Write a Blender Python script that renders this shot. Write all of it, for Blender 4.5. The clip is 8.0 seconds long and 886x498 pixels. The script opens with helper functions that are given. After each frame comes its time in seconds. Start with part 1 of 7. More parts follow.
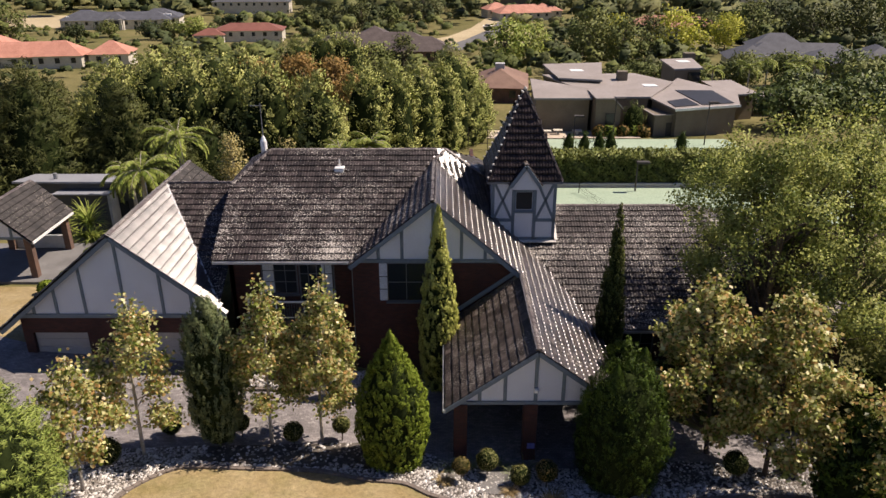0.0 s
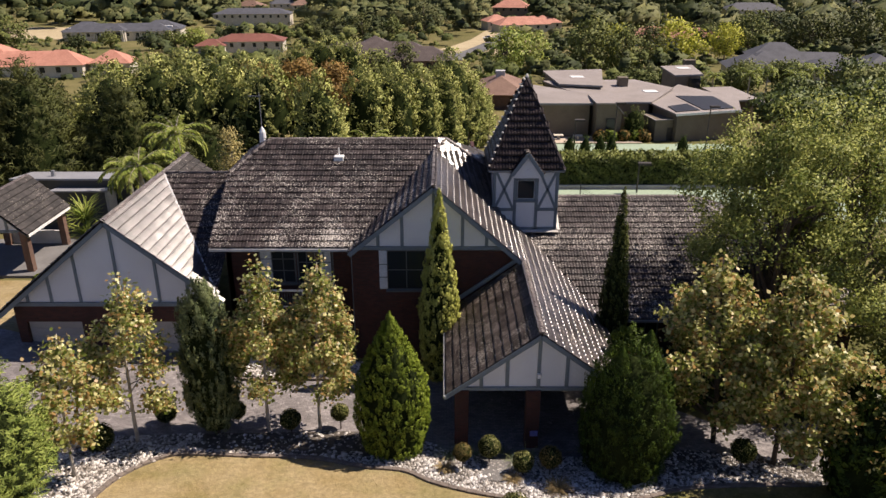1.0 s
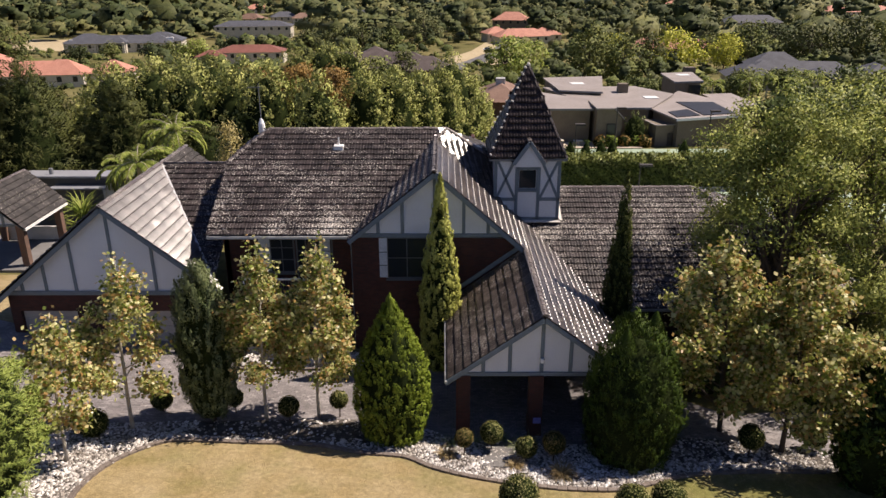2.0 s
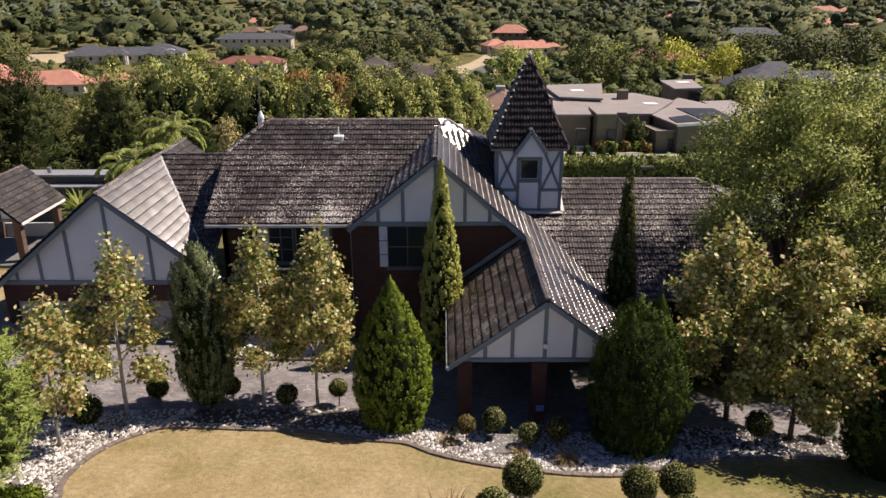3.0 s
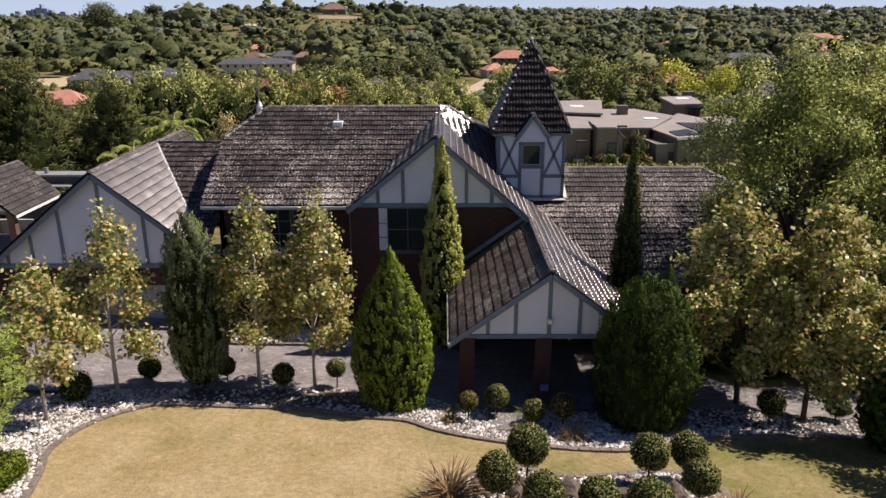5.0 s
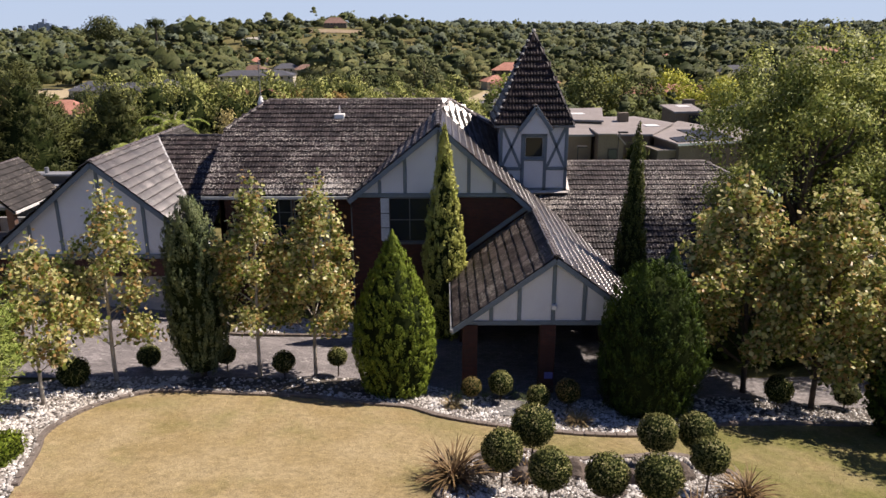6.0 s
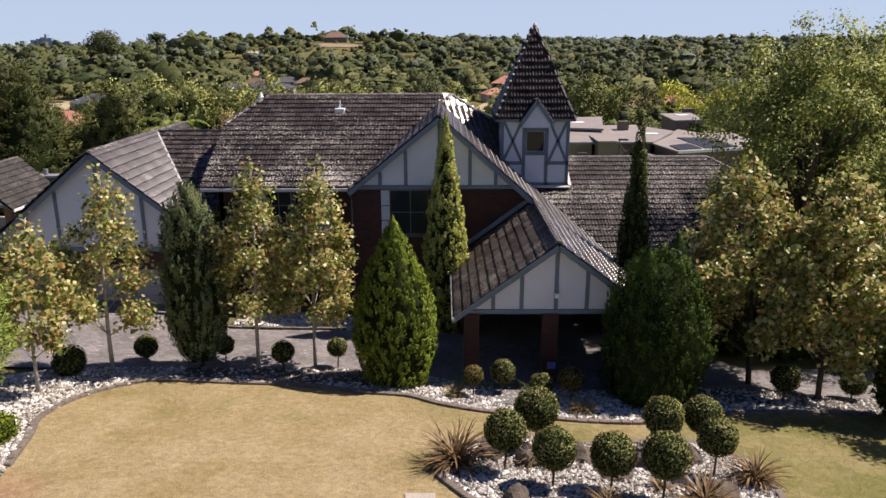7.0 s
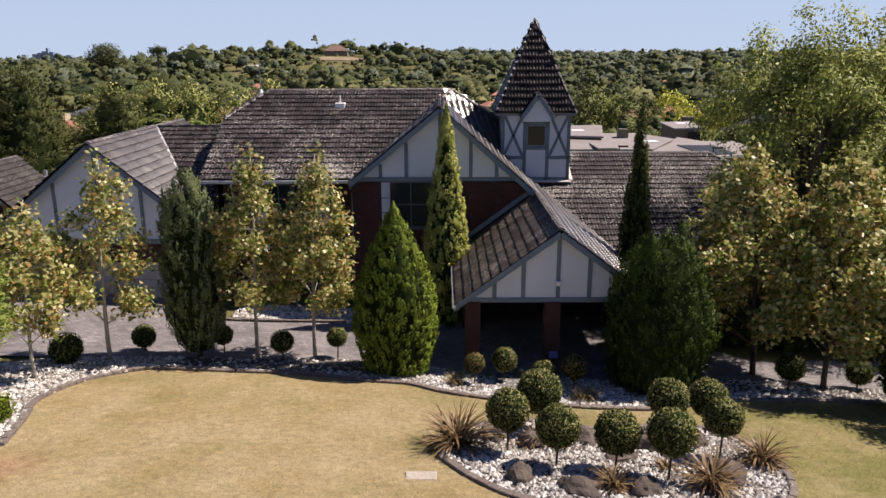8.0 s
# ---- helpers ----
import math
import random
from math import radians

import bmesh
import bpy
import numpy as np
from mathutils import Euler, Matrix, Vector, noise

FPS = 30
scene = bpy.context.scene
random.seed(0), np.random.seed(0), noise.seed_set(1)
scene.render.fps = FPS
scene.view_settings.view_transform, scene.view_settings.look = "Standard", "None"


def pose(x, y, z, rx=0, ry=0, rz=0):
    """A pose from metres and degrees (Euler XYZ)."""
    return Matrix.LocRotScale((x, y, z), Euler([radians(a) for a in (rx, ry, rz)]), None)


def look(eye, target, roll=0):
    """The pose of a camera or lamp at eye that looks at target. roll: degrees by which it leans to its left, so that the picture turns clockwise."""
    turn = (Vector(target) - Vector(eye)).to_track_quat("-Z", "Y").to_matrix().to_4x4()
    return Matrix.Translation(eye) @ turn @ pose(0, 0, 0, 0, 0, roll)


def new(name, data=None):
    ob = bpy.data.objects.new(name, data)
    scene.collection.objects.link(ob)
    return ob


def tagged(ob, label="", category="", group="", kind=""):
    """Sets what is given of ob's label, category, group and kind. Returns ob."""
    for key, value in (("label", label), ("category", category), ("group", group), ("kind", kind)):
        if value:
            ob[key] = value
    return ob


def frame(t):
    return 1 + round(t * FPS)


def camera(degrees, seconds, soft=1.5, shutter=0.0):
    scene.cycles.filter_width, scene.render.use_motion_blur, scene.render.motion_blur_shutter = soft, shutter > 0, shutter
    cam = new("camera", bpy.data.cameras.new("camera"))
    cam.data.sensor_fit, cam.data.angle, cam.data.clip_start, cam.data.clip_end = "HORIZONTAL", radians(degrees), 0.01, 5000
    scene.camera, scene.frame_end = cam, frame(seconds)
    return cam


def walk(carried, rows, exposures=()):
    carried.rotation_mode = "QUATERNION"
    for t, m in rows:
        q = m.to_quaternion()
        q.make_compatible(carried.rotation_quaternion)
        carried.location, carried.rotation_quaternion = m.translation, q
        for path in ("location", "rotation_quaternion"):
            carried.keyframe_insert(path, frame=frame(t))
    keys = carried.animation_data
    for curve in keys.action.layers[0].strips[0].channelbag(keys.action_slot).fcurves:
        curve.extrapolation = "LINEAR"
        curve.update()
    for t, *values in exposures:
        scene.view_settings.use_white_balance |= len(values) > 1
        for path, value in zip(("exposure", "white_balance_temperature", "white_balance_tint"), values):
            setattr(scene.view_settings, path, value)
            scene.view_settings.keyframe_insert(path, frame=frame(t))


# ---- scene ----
cam = camera(62.4, 8.0)
METRES, EYE, TILT, LEAN, TURN = 8.8, 19.3, -23.3, 0.0, 0.0
ROWS = [
    (0.0, 0.0, 0.0, 0.0, -0.0, 0.0, 0.0),
    (0.5, -0.0011, 0.0316, -0.0659, 0.0, 0.49, 0.01),
    (1.0, -0.0026, 0.0632, -0.1374, 0.02, 1.05, 0.0),
    (2.5, -0.0103, 0.1458, -0.3333, 0.02, 2.63, 0.06),
    (3.0, -0.013, 0.1732, -0.3946, 0.02, 3.16, 0.08),
    (3.5, -0.014, 0.1966, -0.4475, 0.03, 3.64, 0.09),
    (4.0, -0.0151, 0.2227, -0.5037, 0.01, 4.21, 0.09),
    (4.5, -0.0161, 0.2463, -0.5562, -0.0, 4.74, 0.09),
    (6.0, -0.0292, 0.3104, -0.7207, 0.03, 6.29, 0.11),
    (6.5, -0.0331, 0.331, -0.7705, 0.03, 6.81, 0.13),
    (7.0, -0.0347, 0.3561, -0.8211, 0.03, 7.38, 0.14),
    (7.5, -0.0372, 0.3759, -0.8681, 0.02, 7.87, 0.14),
    (8.0, -0.0391, 0.3941, -0.9174, 0.02, 8.4, 0.16),
]
EXPOSURE = 0.55
walk(cam, [(t, pose(0, 0, EYE, TILT, LEAN, TURN) @ pose(METRES * x, METRES * y, METRES * z, 90 + pitch, roll, yaw)) for t, x, y, z, yaw, pitch, roll in ROWS],
     [(0.0, EXPOSURE, 7100, 19), (8.0, EXPOSURE, 6800, 19)])

# ---- daylight ----
SUN = Vector((0.74, 0.20, 1.0)).normalized()
world = bpy.data.worlds.new("world")
scene.world = world
world.use_nodes = True
wn = world.node_tree.nodes
sky = wn.new("ShaderNodeTexSky")
sky.sky_type = "NISHITA"
sky.sun_disc = False
sky.sun_elevation = math.asin(SUN.z)
sky.sun_rotation = math.atan2(SUN.x, SUN.y)
sky.altitude = 1800
sky.air_density, sky.dust_density, sky.ozone_density = 1.0, 0.0, 3.0
wn["Background"].inputs["Strength"].default_value = 0.05
cool = wn.new("ShaderNodeMix")
cool.data_type, cool.blend_type = "RGBA", "MULTIPLY"
cool.inputs[0].default_value = 1.0
cool.inputs[7].default_value = (0.85, 0.97, 1.30, 1)
world.node_tree.links.new(sky.outputs[0], cool.inputs[6])
# the pale haze that brightens every sky towards its horizon
way = wn.new("ShaderNodeTexCoord")
upward = wn.new("ShaderNodeSeparateXYZ")
world.node_tree.links.new(way.outputs["Generated"], upward.inputs[0])
haze = wn.new("ShaderNodeMapRange")
haze.interpolation_type = "SMOOTHSTEP"
for key, value in (("From Min", 0.0), ("From Max", 0.45), ("To Min", 0.9), ("To Max", 0.0)):
    haze.inputs[key].default_value = value
world.node_tree.links.new(upward.outputs[2], haze.inputs["Value"])
pale = wn.new("ShaderNodeMix")
pale.data_type, pale.blend_type = "RGBA", "MIX"
pale.inputs[7].default_value = (6.8, 8.9, 11.7, 1)
world.node_tree.links.new(haze.outputs["Result"], pale.inputs[0])
world.node_tree.links.new(cool.outputs[2], pale.inputs[6])
world.node_tree.links.new(pale.outputs[2], wn["Background"].inputs["Color"])
sun = new("sun", bpy.data.lights.new("sun", "SUN"))
sun.data.energy, sun.data.angle, sun.data.color = 5.0, radians(0.53), (1.0, 0.94, 0.84)
sun.matrix_world = look(SUN * 100, (0, 0, 0))

rng = np.random.default_rng(7)


# ---- materials ----
def nodes_of(name):
    m = bpy.data.materials.new(name)
    m.use_nodes = True
    nt = m.node_tree
    return m, nt, nt.nodes["Principled BSDF"]


def ramp(nt, stops):
    r = nt.nodes.new("ShaderNodeValToRGB")
    e = r.color_ramp.elements
    while len(e) < len(stops):
        e.new(0.5)
    for el, (p, c) in zip(e, stops):
        el.position, el.color = p, (*c, 1) if len(c) == 3 else c
    return r


def noise_node(nt, scale, detail=4, rough=0.6, vec=None):
    n = nt.nodes.new("ShaderNodeTexNoise")
    n.inputs["Scale"].default_value = scale
    n.inputs["Detail"].default_value = detail
    n.inputs["Roughness"].default_value = rough
    if vec is not None:
        nt.links.new(vec, n.inputs["Vector"])
    return n


def mixc(nt, kind, fac, a, b):
    m = nt.nodes.new("ShaderNodeMix")
    m.data_type, m.blend_type = "RGBA", kind
    for sock, v in ((m.inputs[0], fac), (m.inputs[6], a), (m.inputs[7], b)):
        if isinstance(v, (int, float)):
            sock.default_value = v
        elif isinstance(v, tuple):
            sock.default_value = (*v, 1)
        else:
            nt.links.new(v, sock)
    return m.outputs[2]


def place(nt):
    return nt.nodes.new("ShaderNodeNewGeometry").outputs["Position"]


def surface(name, a, b, scale=3.0, fine=30.0, rough=0.8, bump=0.15, metal=0.0, spec=0.4, stain=None, stain_scale=0.6, stain_at=(0.55, 0.7), contrast=(0.3, 0.7)):
    """A two-tone surface: broad variation, fine grain, optional stains and bump."""
    m, nt, p = nodes_of(name)
    pos = place(nt)
    broad, grain = noise_node(nt, scale, 5, 0.6, pos), noise_node(nt, fine, 3, 0.6, pos)
    r = ramp(nt, [(contrast[0], a), (contrast[1], b)])
    nt.links.new(broad.outputs["Fac"], r.inputs[0])
    g = ramp(nt, [(0.3, (0.72, 0.72, 0.72)), (0.7, (1.15, 1.15, 1.15))])
    nt.links.new(grain.outputs["Fac"], g.inputs[0])
    col = mixc(nt, "MULTIPLY", 1.0, r.outputs[0], g.outputs[0])
    if stain:
        s = noise_node(nt, stain_scale, 6, 0.65, pos)
        sr = ramp(nt, [(stain_at[0], (0, 0, 0)), (stain_at[1], (1, 1, 1))])
        nt.links.new(s.outputs["Fac"], sr.inputs[0])
        col = mixc(nt, "MIX", sr.outputs[0], col, stain)
    nt.links.new(col, p.inputs["Base Color"])
    p.inputs["Roughness"].default_value = rough
    p.inputs["Metallic"].default_value = metal
    p.inputs["Specular IOR Level"].default_value = spec
    if bump:
        bn = nt.nodes.new("ShaderNodeBump")
        bn.inputs["Strength"].default_value = bump
        bn.inputs["Distance"].default_value = 0.02
        nt.links.new(grain.outputs["Fac"], bn.inputs["Height"])
        nt.links.new(bn.outputs[0], p.inputs["Normal"])
    return m


def leaves(name, dark, mid, light, extra=None, patch=0.35, through_=0.3, rough=0.55, spread=0.5, grain=0.0, gloss=0.17):
    """Foliage: every leaf has its own tone, and the tone drifts over the crown."""
    m, nt, p = nodes_of(name)
    geo = nt.nodes.new("ShaderNodeNewGeometry")
    n = noise_node(nt, patch, 3, 0.6, geo.outputs["Position"])
    mx = nt.nodes.new("ShaderNodeMath")
    mx.operation = "MULTIPLY_ADD"
    nt.links.new(geo.outputs["Random Per Island"], mx.inputs[0])
    mx.inputs[1].default_value = spread
    sc = nt.nodes.new("ShaderNodeMath")
    sc.operation = "MULTIPLY"
    sc.inputs[1].default_value = 1.35 - spread * 1.1
    nt.links.new(n.outputs["Fac"], sc.inputs[0])
    nt.links.new(sc.outputs[0], mx.inputs[2])
    stops = [(0.17, dark), (0.5, mid), (0.80, light)] + ([(0.97, extra)] if extra else [])
    r = ramp(nt, stops)
    nt.links.new(mx.outputs[0], r.inputs[0])
    col = r.outputs[0]
    if grain:
        gn = noise_node(nt, grain, 3, 0.7, geo.outputs["Position"])
        gr = ramp(nt, [(0.32, (0.66, 0.67, 0.66)), (0.66, (1.22, 1.22, 1.18))])
        nt.links.new(gn.outputs["Fac"], gr.inputs[0])
        col = mixc(nt, "MULTIPLY", 1.0, col, gr.outputs[0])
        bn = nt.nodes.new("ShaderNodeBump")
        bn.inputs["Strength"].default_value = 0.22
        bn.inputs["Distance"].default_value = 0.5
        nt.links.new(gn.outputs["Fac"], bn.inputs["Height"])
        nt.links.new(bn.outputs[0], p.inputs["Normal"])
    nt.links.new(col, p.inputs["Base Color"])
    p.inputs["Roughness"].default_value = rough
    p.inputs["Specular IOR Level"].default_value = gloss
    tr = nt.nodes.new("ShaderNodeBsdfTranslucent")
    nt.links.new(col, tr.inputs["Color"])
    ms = nt.nodes.new("ShaderNodeMixShader")
    ms.inputs[0].default_value = through_
    nt.links.new(p.outputs[0], ms.inputs[1])
    nt.links.new(tr.outputs[0], ms.inputs[2])
    nt.links.new(ms.outputs[0], nt.nodes["Material Output"].inputs["Surface"])
    return m


def pebble_material(name):
    """Washed stones from white to grey, each with its own tone."""
    m, nt, p = nodes_of(name)
    geo = nt.nodes.new("ShaderNodeNewGeometry")
    r = ramp(nt, [(0.0, (0.16, 0.145, 0.125)), (0.3, (0.38, 0.35, 0.32)), (0.65, (0.62, 0.595, 0.56)), (1.0, (0.80, 0.78, 0.74))])
    nt.links.new(geo.outputs["Random Per Island"], r.inputs[0])
    n = noise_node(nt, 1.3, 4, 0.6, geo.outputs["Position"])
    d = ramp(nt, [(0.3, (0.55, 0.52, 0.48)), (0.6, (1.0, 1.0, 1.0))])
    nt.links.new(n.outputs["Fac"], d.inputs[0])
    nt.links.new(mixc(nt, "MULTIPLY", 1.0, r.outputs[0], d.outputs[0]), p.inputs["Base Color"])
    p.inputs["Roughness"].default_value = 0.75
    return m


def tile_material(name, joined, base=(0.013, 0.009, 0.0085), worn=(0.036, 0.026, 0.0235), lichen=(0.45, 0.41, 0.35), amount=(0.615, 0.65), rough=0.48, spec=0.5, ior=1.5, climb=None):
    m, nt, p = nodes_of(name)
    geo = nt.nodes.new("ShaderNodeNewGeometry")
    pos = geo.outputs["Position"]
    if joined:
        rnd = geo.outputs["Random Per Island"]
    else:
        rnd = nt.nodes.new("ShaderNodeObjectInfo").outputs["Random"]
    r = ramp(nt, [(0.0, base), (0.7, worn), (1.0, (worn[0] * 1.4, worn[1] * 1.4, worn[2] * 1.4))])
    nt.links.new(rnd, r.inputs[0])
    fine, mid, big = noise_node(nt, 15.0, 3, 0.55, pos), noise_node(nt, 3.2, 3, 0.6, pos), noise_node(nt, 0.5, 3, 0.6, pos)
    add = nt.nodes.new("ShaderNodeMath")
    add.operation = "ADD"
    sc = nt.nodes.new("ShaderNodeMath")
    sc.operation = "MULTIPLY_ADD"
    sc.inputs[1].default_value = 0.45
    sc.inputs[2].default_value = -0.22
    nt.links.new(big.outputs["Fac"], sc.inputs[0])
    nt.links.new(fine.outputs["Fac"], add.inputs[0])
    nt.links.new(sc.outputs[0], add.inputs[1])
    lr = ramp(nt, [(amount[0], (0, 0, 0)), (amount[1], (1, 1, 1))])
    nt.links.new(add.outputs[0], lr.inputs[0])
    if climb:
        split = nt.nodes.new("ShaderNodeSeparateXYZ")
        nt.links.new(pos, split.inputs[0])
        height = nt.nodes.new("ShaderNodeMapRange")
        for key, value in (("From Min", climb[0]), ("From Max", climb[1]), ("To Min", 0.025), ("To Max", -0.055)):
            height.inputs[key].default_value = value
        nt.links.new(split.outputs[2], height.inputs["Value"])
        more = nt.nodes.new("ShaderNodeMath")
        nt.links.new(add.outputs[0], more.inputs[0])
        nt.links.new(height.outputs["Result"], more.inputs[1])
        nt.links.new(more.outputs[0], lr.inputs[0])
    dirt = ramp(nt, [(0.35, (0.6, 0.58, 0.56)), (0.65, (1.2, 1.2, 1.2))])
    nt.links.new(mid.outputs["Fac"], dirt.inputs[0])
    col = mixc(nt, "MULTIPLY", 1.0, r.outputs[0], dirt.outputs[0])
    col = mixc(nt, "MIX", lr.outputs[0], col, lichen)
    nt.links.new(col, p.inputs["Base Color"])
    p.inputs["Roughness"].default_value = rough
    p.inputs["Specular IOR Level"].default_value = spec
    p.inputs["IOR"].default_value = ior
    bn = nt.nodes.new("ShaderNodeBump")
    bn.inputs["Strength"].default_value = 0.2
    bn.inputs["Distance"].default_value = 0.01
    nt.links.new(fine.outputs["Fac"], bn.inputs["Height"])
    nt.links.new(bn.outputs[0], p.inputs["Normal"])
    return m


def brick_material(name, a, b, mortar, size=1.0, bw=0.24, bh=0.086, rough=0.85, flat=False):
    """Bricks in real size; the pattern runs along the wall, or over the ground when flat."""
    m, nt, p = nodes_of(name)
    geo = nt.nodes.new("ShaderNodeNewGeometry")
    pos = geo.outputs["Position"]
    br = nt.nodes.new("ShaderNodeTexBrick")
    sep = nt.nodes.new("ShaderNodeSeparateXYZ")
    nt.links.new(pos, sep.inputs[0])
    com = nt.nodes.new("ShaderNodeCombineXYZ")
    if flat:
        nt.links.new(sep.outputs[0], com.inputs[0])
        nt.links.new(sep.outputs[1], com.inputs[1])
    else:
        ad = nt.nodes.new("ShaderNodeMath")
        nt.links.new(sep.outputs[0], ad.inputs[0])
        nt.links.new(sep.outputs[1], ad.inputs[1])
        nt.links.new(ad.outputs[0], com.inputs[0])
        nt.links.new(sep.outputs[2], com.inputs[1])
    nt.links.new(com.outputs[0], br.inputs["Vector"])
    for k, v in (("Scale", size), ("Mortar Size", 0.006 if not flat else 0.008), ("Brick Width", bw), ("Row Height", bh), ("Bias", 0.0)):
        br.inputs[k].default_value = v
    br.inputs["Color1"].default_value, br.inputs["Color2"].default_value, br.inputs["Mortar"].default_value = (*a, 1), (*b, 1), (*mortar, 1)
    n = noise_node(nt, 0.9, 5, 0.6, pos)
    d = ramp(nt, [(0.3, (0.65, 0.65, 0.65)), (0.7, (1.2, 1.2, 1.2))])
    nt.links.new(n.outputs["Fac"], d.inputs[0])
    col = mixc(nt, "MULTIPLY", 1.0, br.outputs["Color"], d.outputs[0])
    if flat:
        worn = noise_node(nt, 4.5, 4, 0.7, pos)
        wr = ramp(nt, [(0.60, (0, 0, 0)), (0.68, (1, 1, 1))])
        nt.links.new(worn.outputs["Fac"], wr.inputs[0])
        col = mixc(nt, "MIX", wr.outputs[0], col, (0.36, 0.335, 0.325))
    nt.links.new(col, p.inputs["Base Color"])
    p.inputs["Roughness"].default_value = rough
    bn = nt.nodes.new("ShaderNodeBump")
    bn.inputs["Strength"].default_value = 0.4
    bn.inputs["Distance"].default_value = 0.008
    bn.invert = True
    nt.links.new(br.outputs["Fac"], bn.inputs["Height"])
    nt.links.new(bn.outputs[0], p.inputs["Normal"])
    return m


def glass_material(name, tint=(0.02, 0.025, 0.03)):
    m, nt, p = nodes_of(name)
    p.inputs["Base Color"].default_value = (*tint, 1)
    p.inputs["Roughness"].default_value = 0.04
    p.inputs["Specular IOR Level"].default_value = 0.4
    n = noise_node(nt, 1.5, 2, 0.5, place(nt))
    bn = nt.nodes.new("ShaderNodeBump")
    bn.inputs["Strength"].default_value = 0.03
    nt.links.new(n.outputs["Fac"], bn.inputs["Height"])
    nt.links.new(bn.outputs[0], p.inputs["Normal"])
    return m


M_TILE = tile_material("roof tile", True, base=(0.015, 0.0115, 0.0115), worn=(0.040, 0.031, 0.030), lichen=(0.46, 0.425, 0.38), amount=(0.595, 0.64), rough=0.5, spec=0.3)
M_TILE_LONG = tile_material("long slope tile", True, base=(0.015, 0.0115, 0.0115), worn=(0.040, 0.031, 0.030), lichen=(0.46, 0.425, 0.38), amount=(0.595, 0.64), rough=0.5, spec=0.3, climb=(5.5, 8.8))
M_TILE_PIECE = tile_material("roof tile piece", False, base=(0.03, 0.023, 0.021), worn=(0.085, 0.068, 0.061), lichen=(0.36, 0.33, 0.29), amount=(0.60, 0.68), rough=0.5, spec=0.3)
M_TILE_DARK = tile_material("glazed spire tile", True, base=(0.010, 0.007, 0.008), worn=(0.026, 0.018, 0.018), amount=(0.72, 0.77), rough=0.42, spec=0.25)
M_TILE_GLOSS = tile_material("clean roof tile", True, base=(0.022, 0.017, 0.017), worn=(0.052, 0.041, 0.038), amount=(0.66, 0.72), rough=0.33, spec=0.7, ior=1.65)
M_TILE_OLD = tile_material("matt old tile", True, base=(0.012, 0.010, 0.010), worn=(0.032, 0.027, 0.026), amount=(0.66, 0.72), rough=0.75)
M_CAP = tile_material("ridge cap", True, base=(0.06, 0.05, 0.048), worn=(0.12, 0.10, 0.095), amount=(0.54, 0.66))
M_BEDDING = surface("mortar bedding", (0.5, 0.47, 0.43), (0.66, 0.63, 0.58), 6, 40, 0.9)
M_UNDER = surface("roof underlay", (0.03, 0.026, 0.025), (0.05, 0.045, 0.04), 4, 30, 0.9)
M_RENDER = surface("white render", (0.63, 0.66, 0.71), (0.72, 0.75, 0.79), 0.8, 60, 0.85, 0.05, stain=(0.52, 0.52, 0.53), stain_scale=0.5, stain_at=(0.62, 0.85))
M_TIMBER = surface("blue grey paint", (0.13, 0.17, 0.205), (0.17, 0.215, 0.25), 2.0, 45, 0.6, 0.08)
M_BRICK = brick_material("red brick", (0.075, 0.022, 0.015), (0.045, 0.015, 0.012), (0.04, 0.03, 0.027))
M_BRICK_BROWN = brick_material("brown brick", (0.17, 0.09, 0.06), (0.13, 0.07, 0.05), (0.16, 0.14, 0.12))
M_GUTTER = surface("pale gutter paint", (0.42, 0.42, 0.41), (0.55, 0.55, 0.54), 2, 40, 0.5, 0.05)
M_GUTTER_DARK = surface("grey gutter paint", (0.16, 0.17, 0.18), (0.22, 0.23, 0.24), 2, 40, 0.5, 0.05)
M_GLASS = glass_material("dark window glass")
M_FRAME = surface("dark grey window frame", (0.075, 0.09, 0.105), (0.105, 0.12, 0.14), 3, 40, 0.5, 0.03)
M_WHITE = surface("white paint", (0.72, 0.72, 0.70), (0.80, 0.80, 0.78), 3, 40, 0.55, 0.03)
M_CURTAIN = surface("pale curtain", (0.45, 0.50, 0.56), (0.60, 0.64, 0.68), 5, 40, 0.9)
M_GDOOR = surface("grey garage door", (0.34, 0.33, 0.32), (0.42, 0.41, 0.40), 1.2, 40, 0.6, 0.05)
M_DARK = surface("dark timber", (0.035, 0.028, 0.024), (0.06, 0.05, 0.045), 3, 30, 0.7)
M_LEAD = surface("lead flashing", (0.40, 0.41, 0.42), (0.55, 0.55, 0.55), 3, 30, 0.5)
M_PAVE = brick_material("grey brick paving", (0.25, 0.228, 0.224), (0.16, 0.146, 0.144), (0.08, 0.075, 0.073), bw=0.23, bh=0.115, flat=True, rough=0.75)
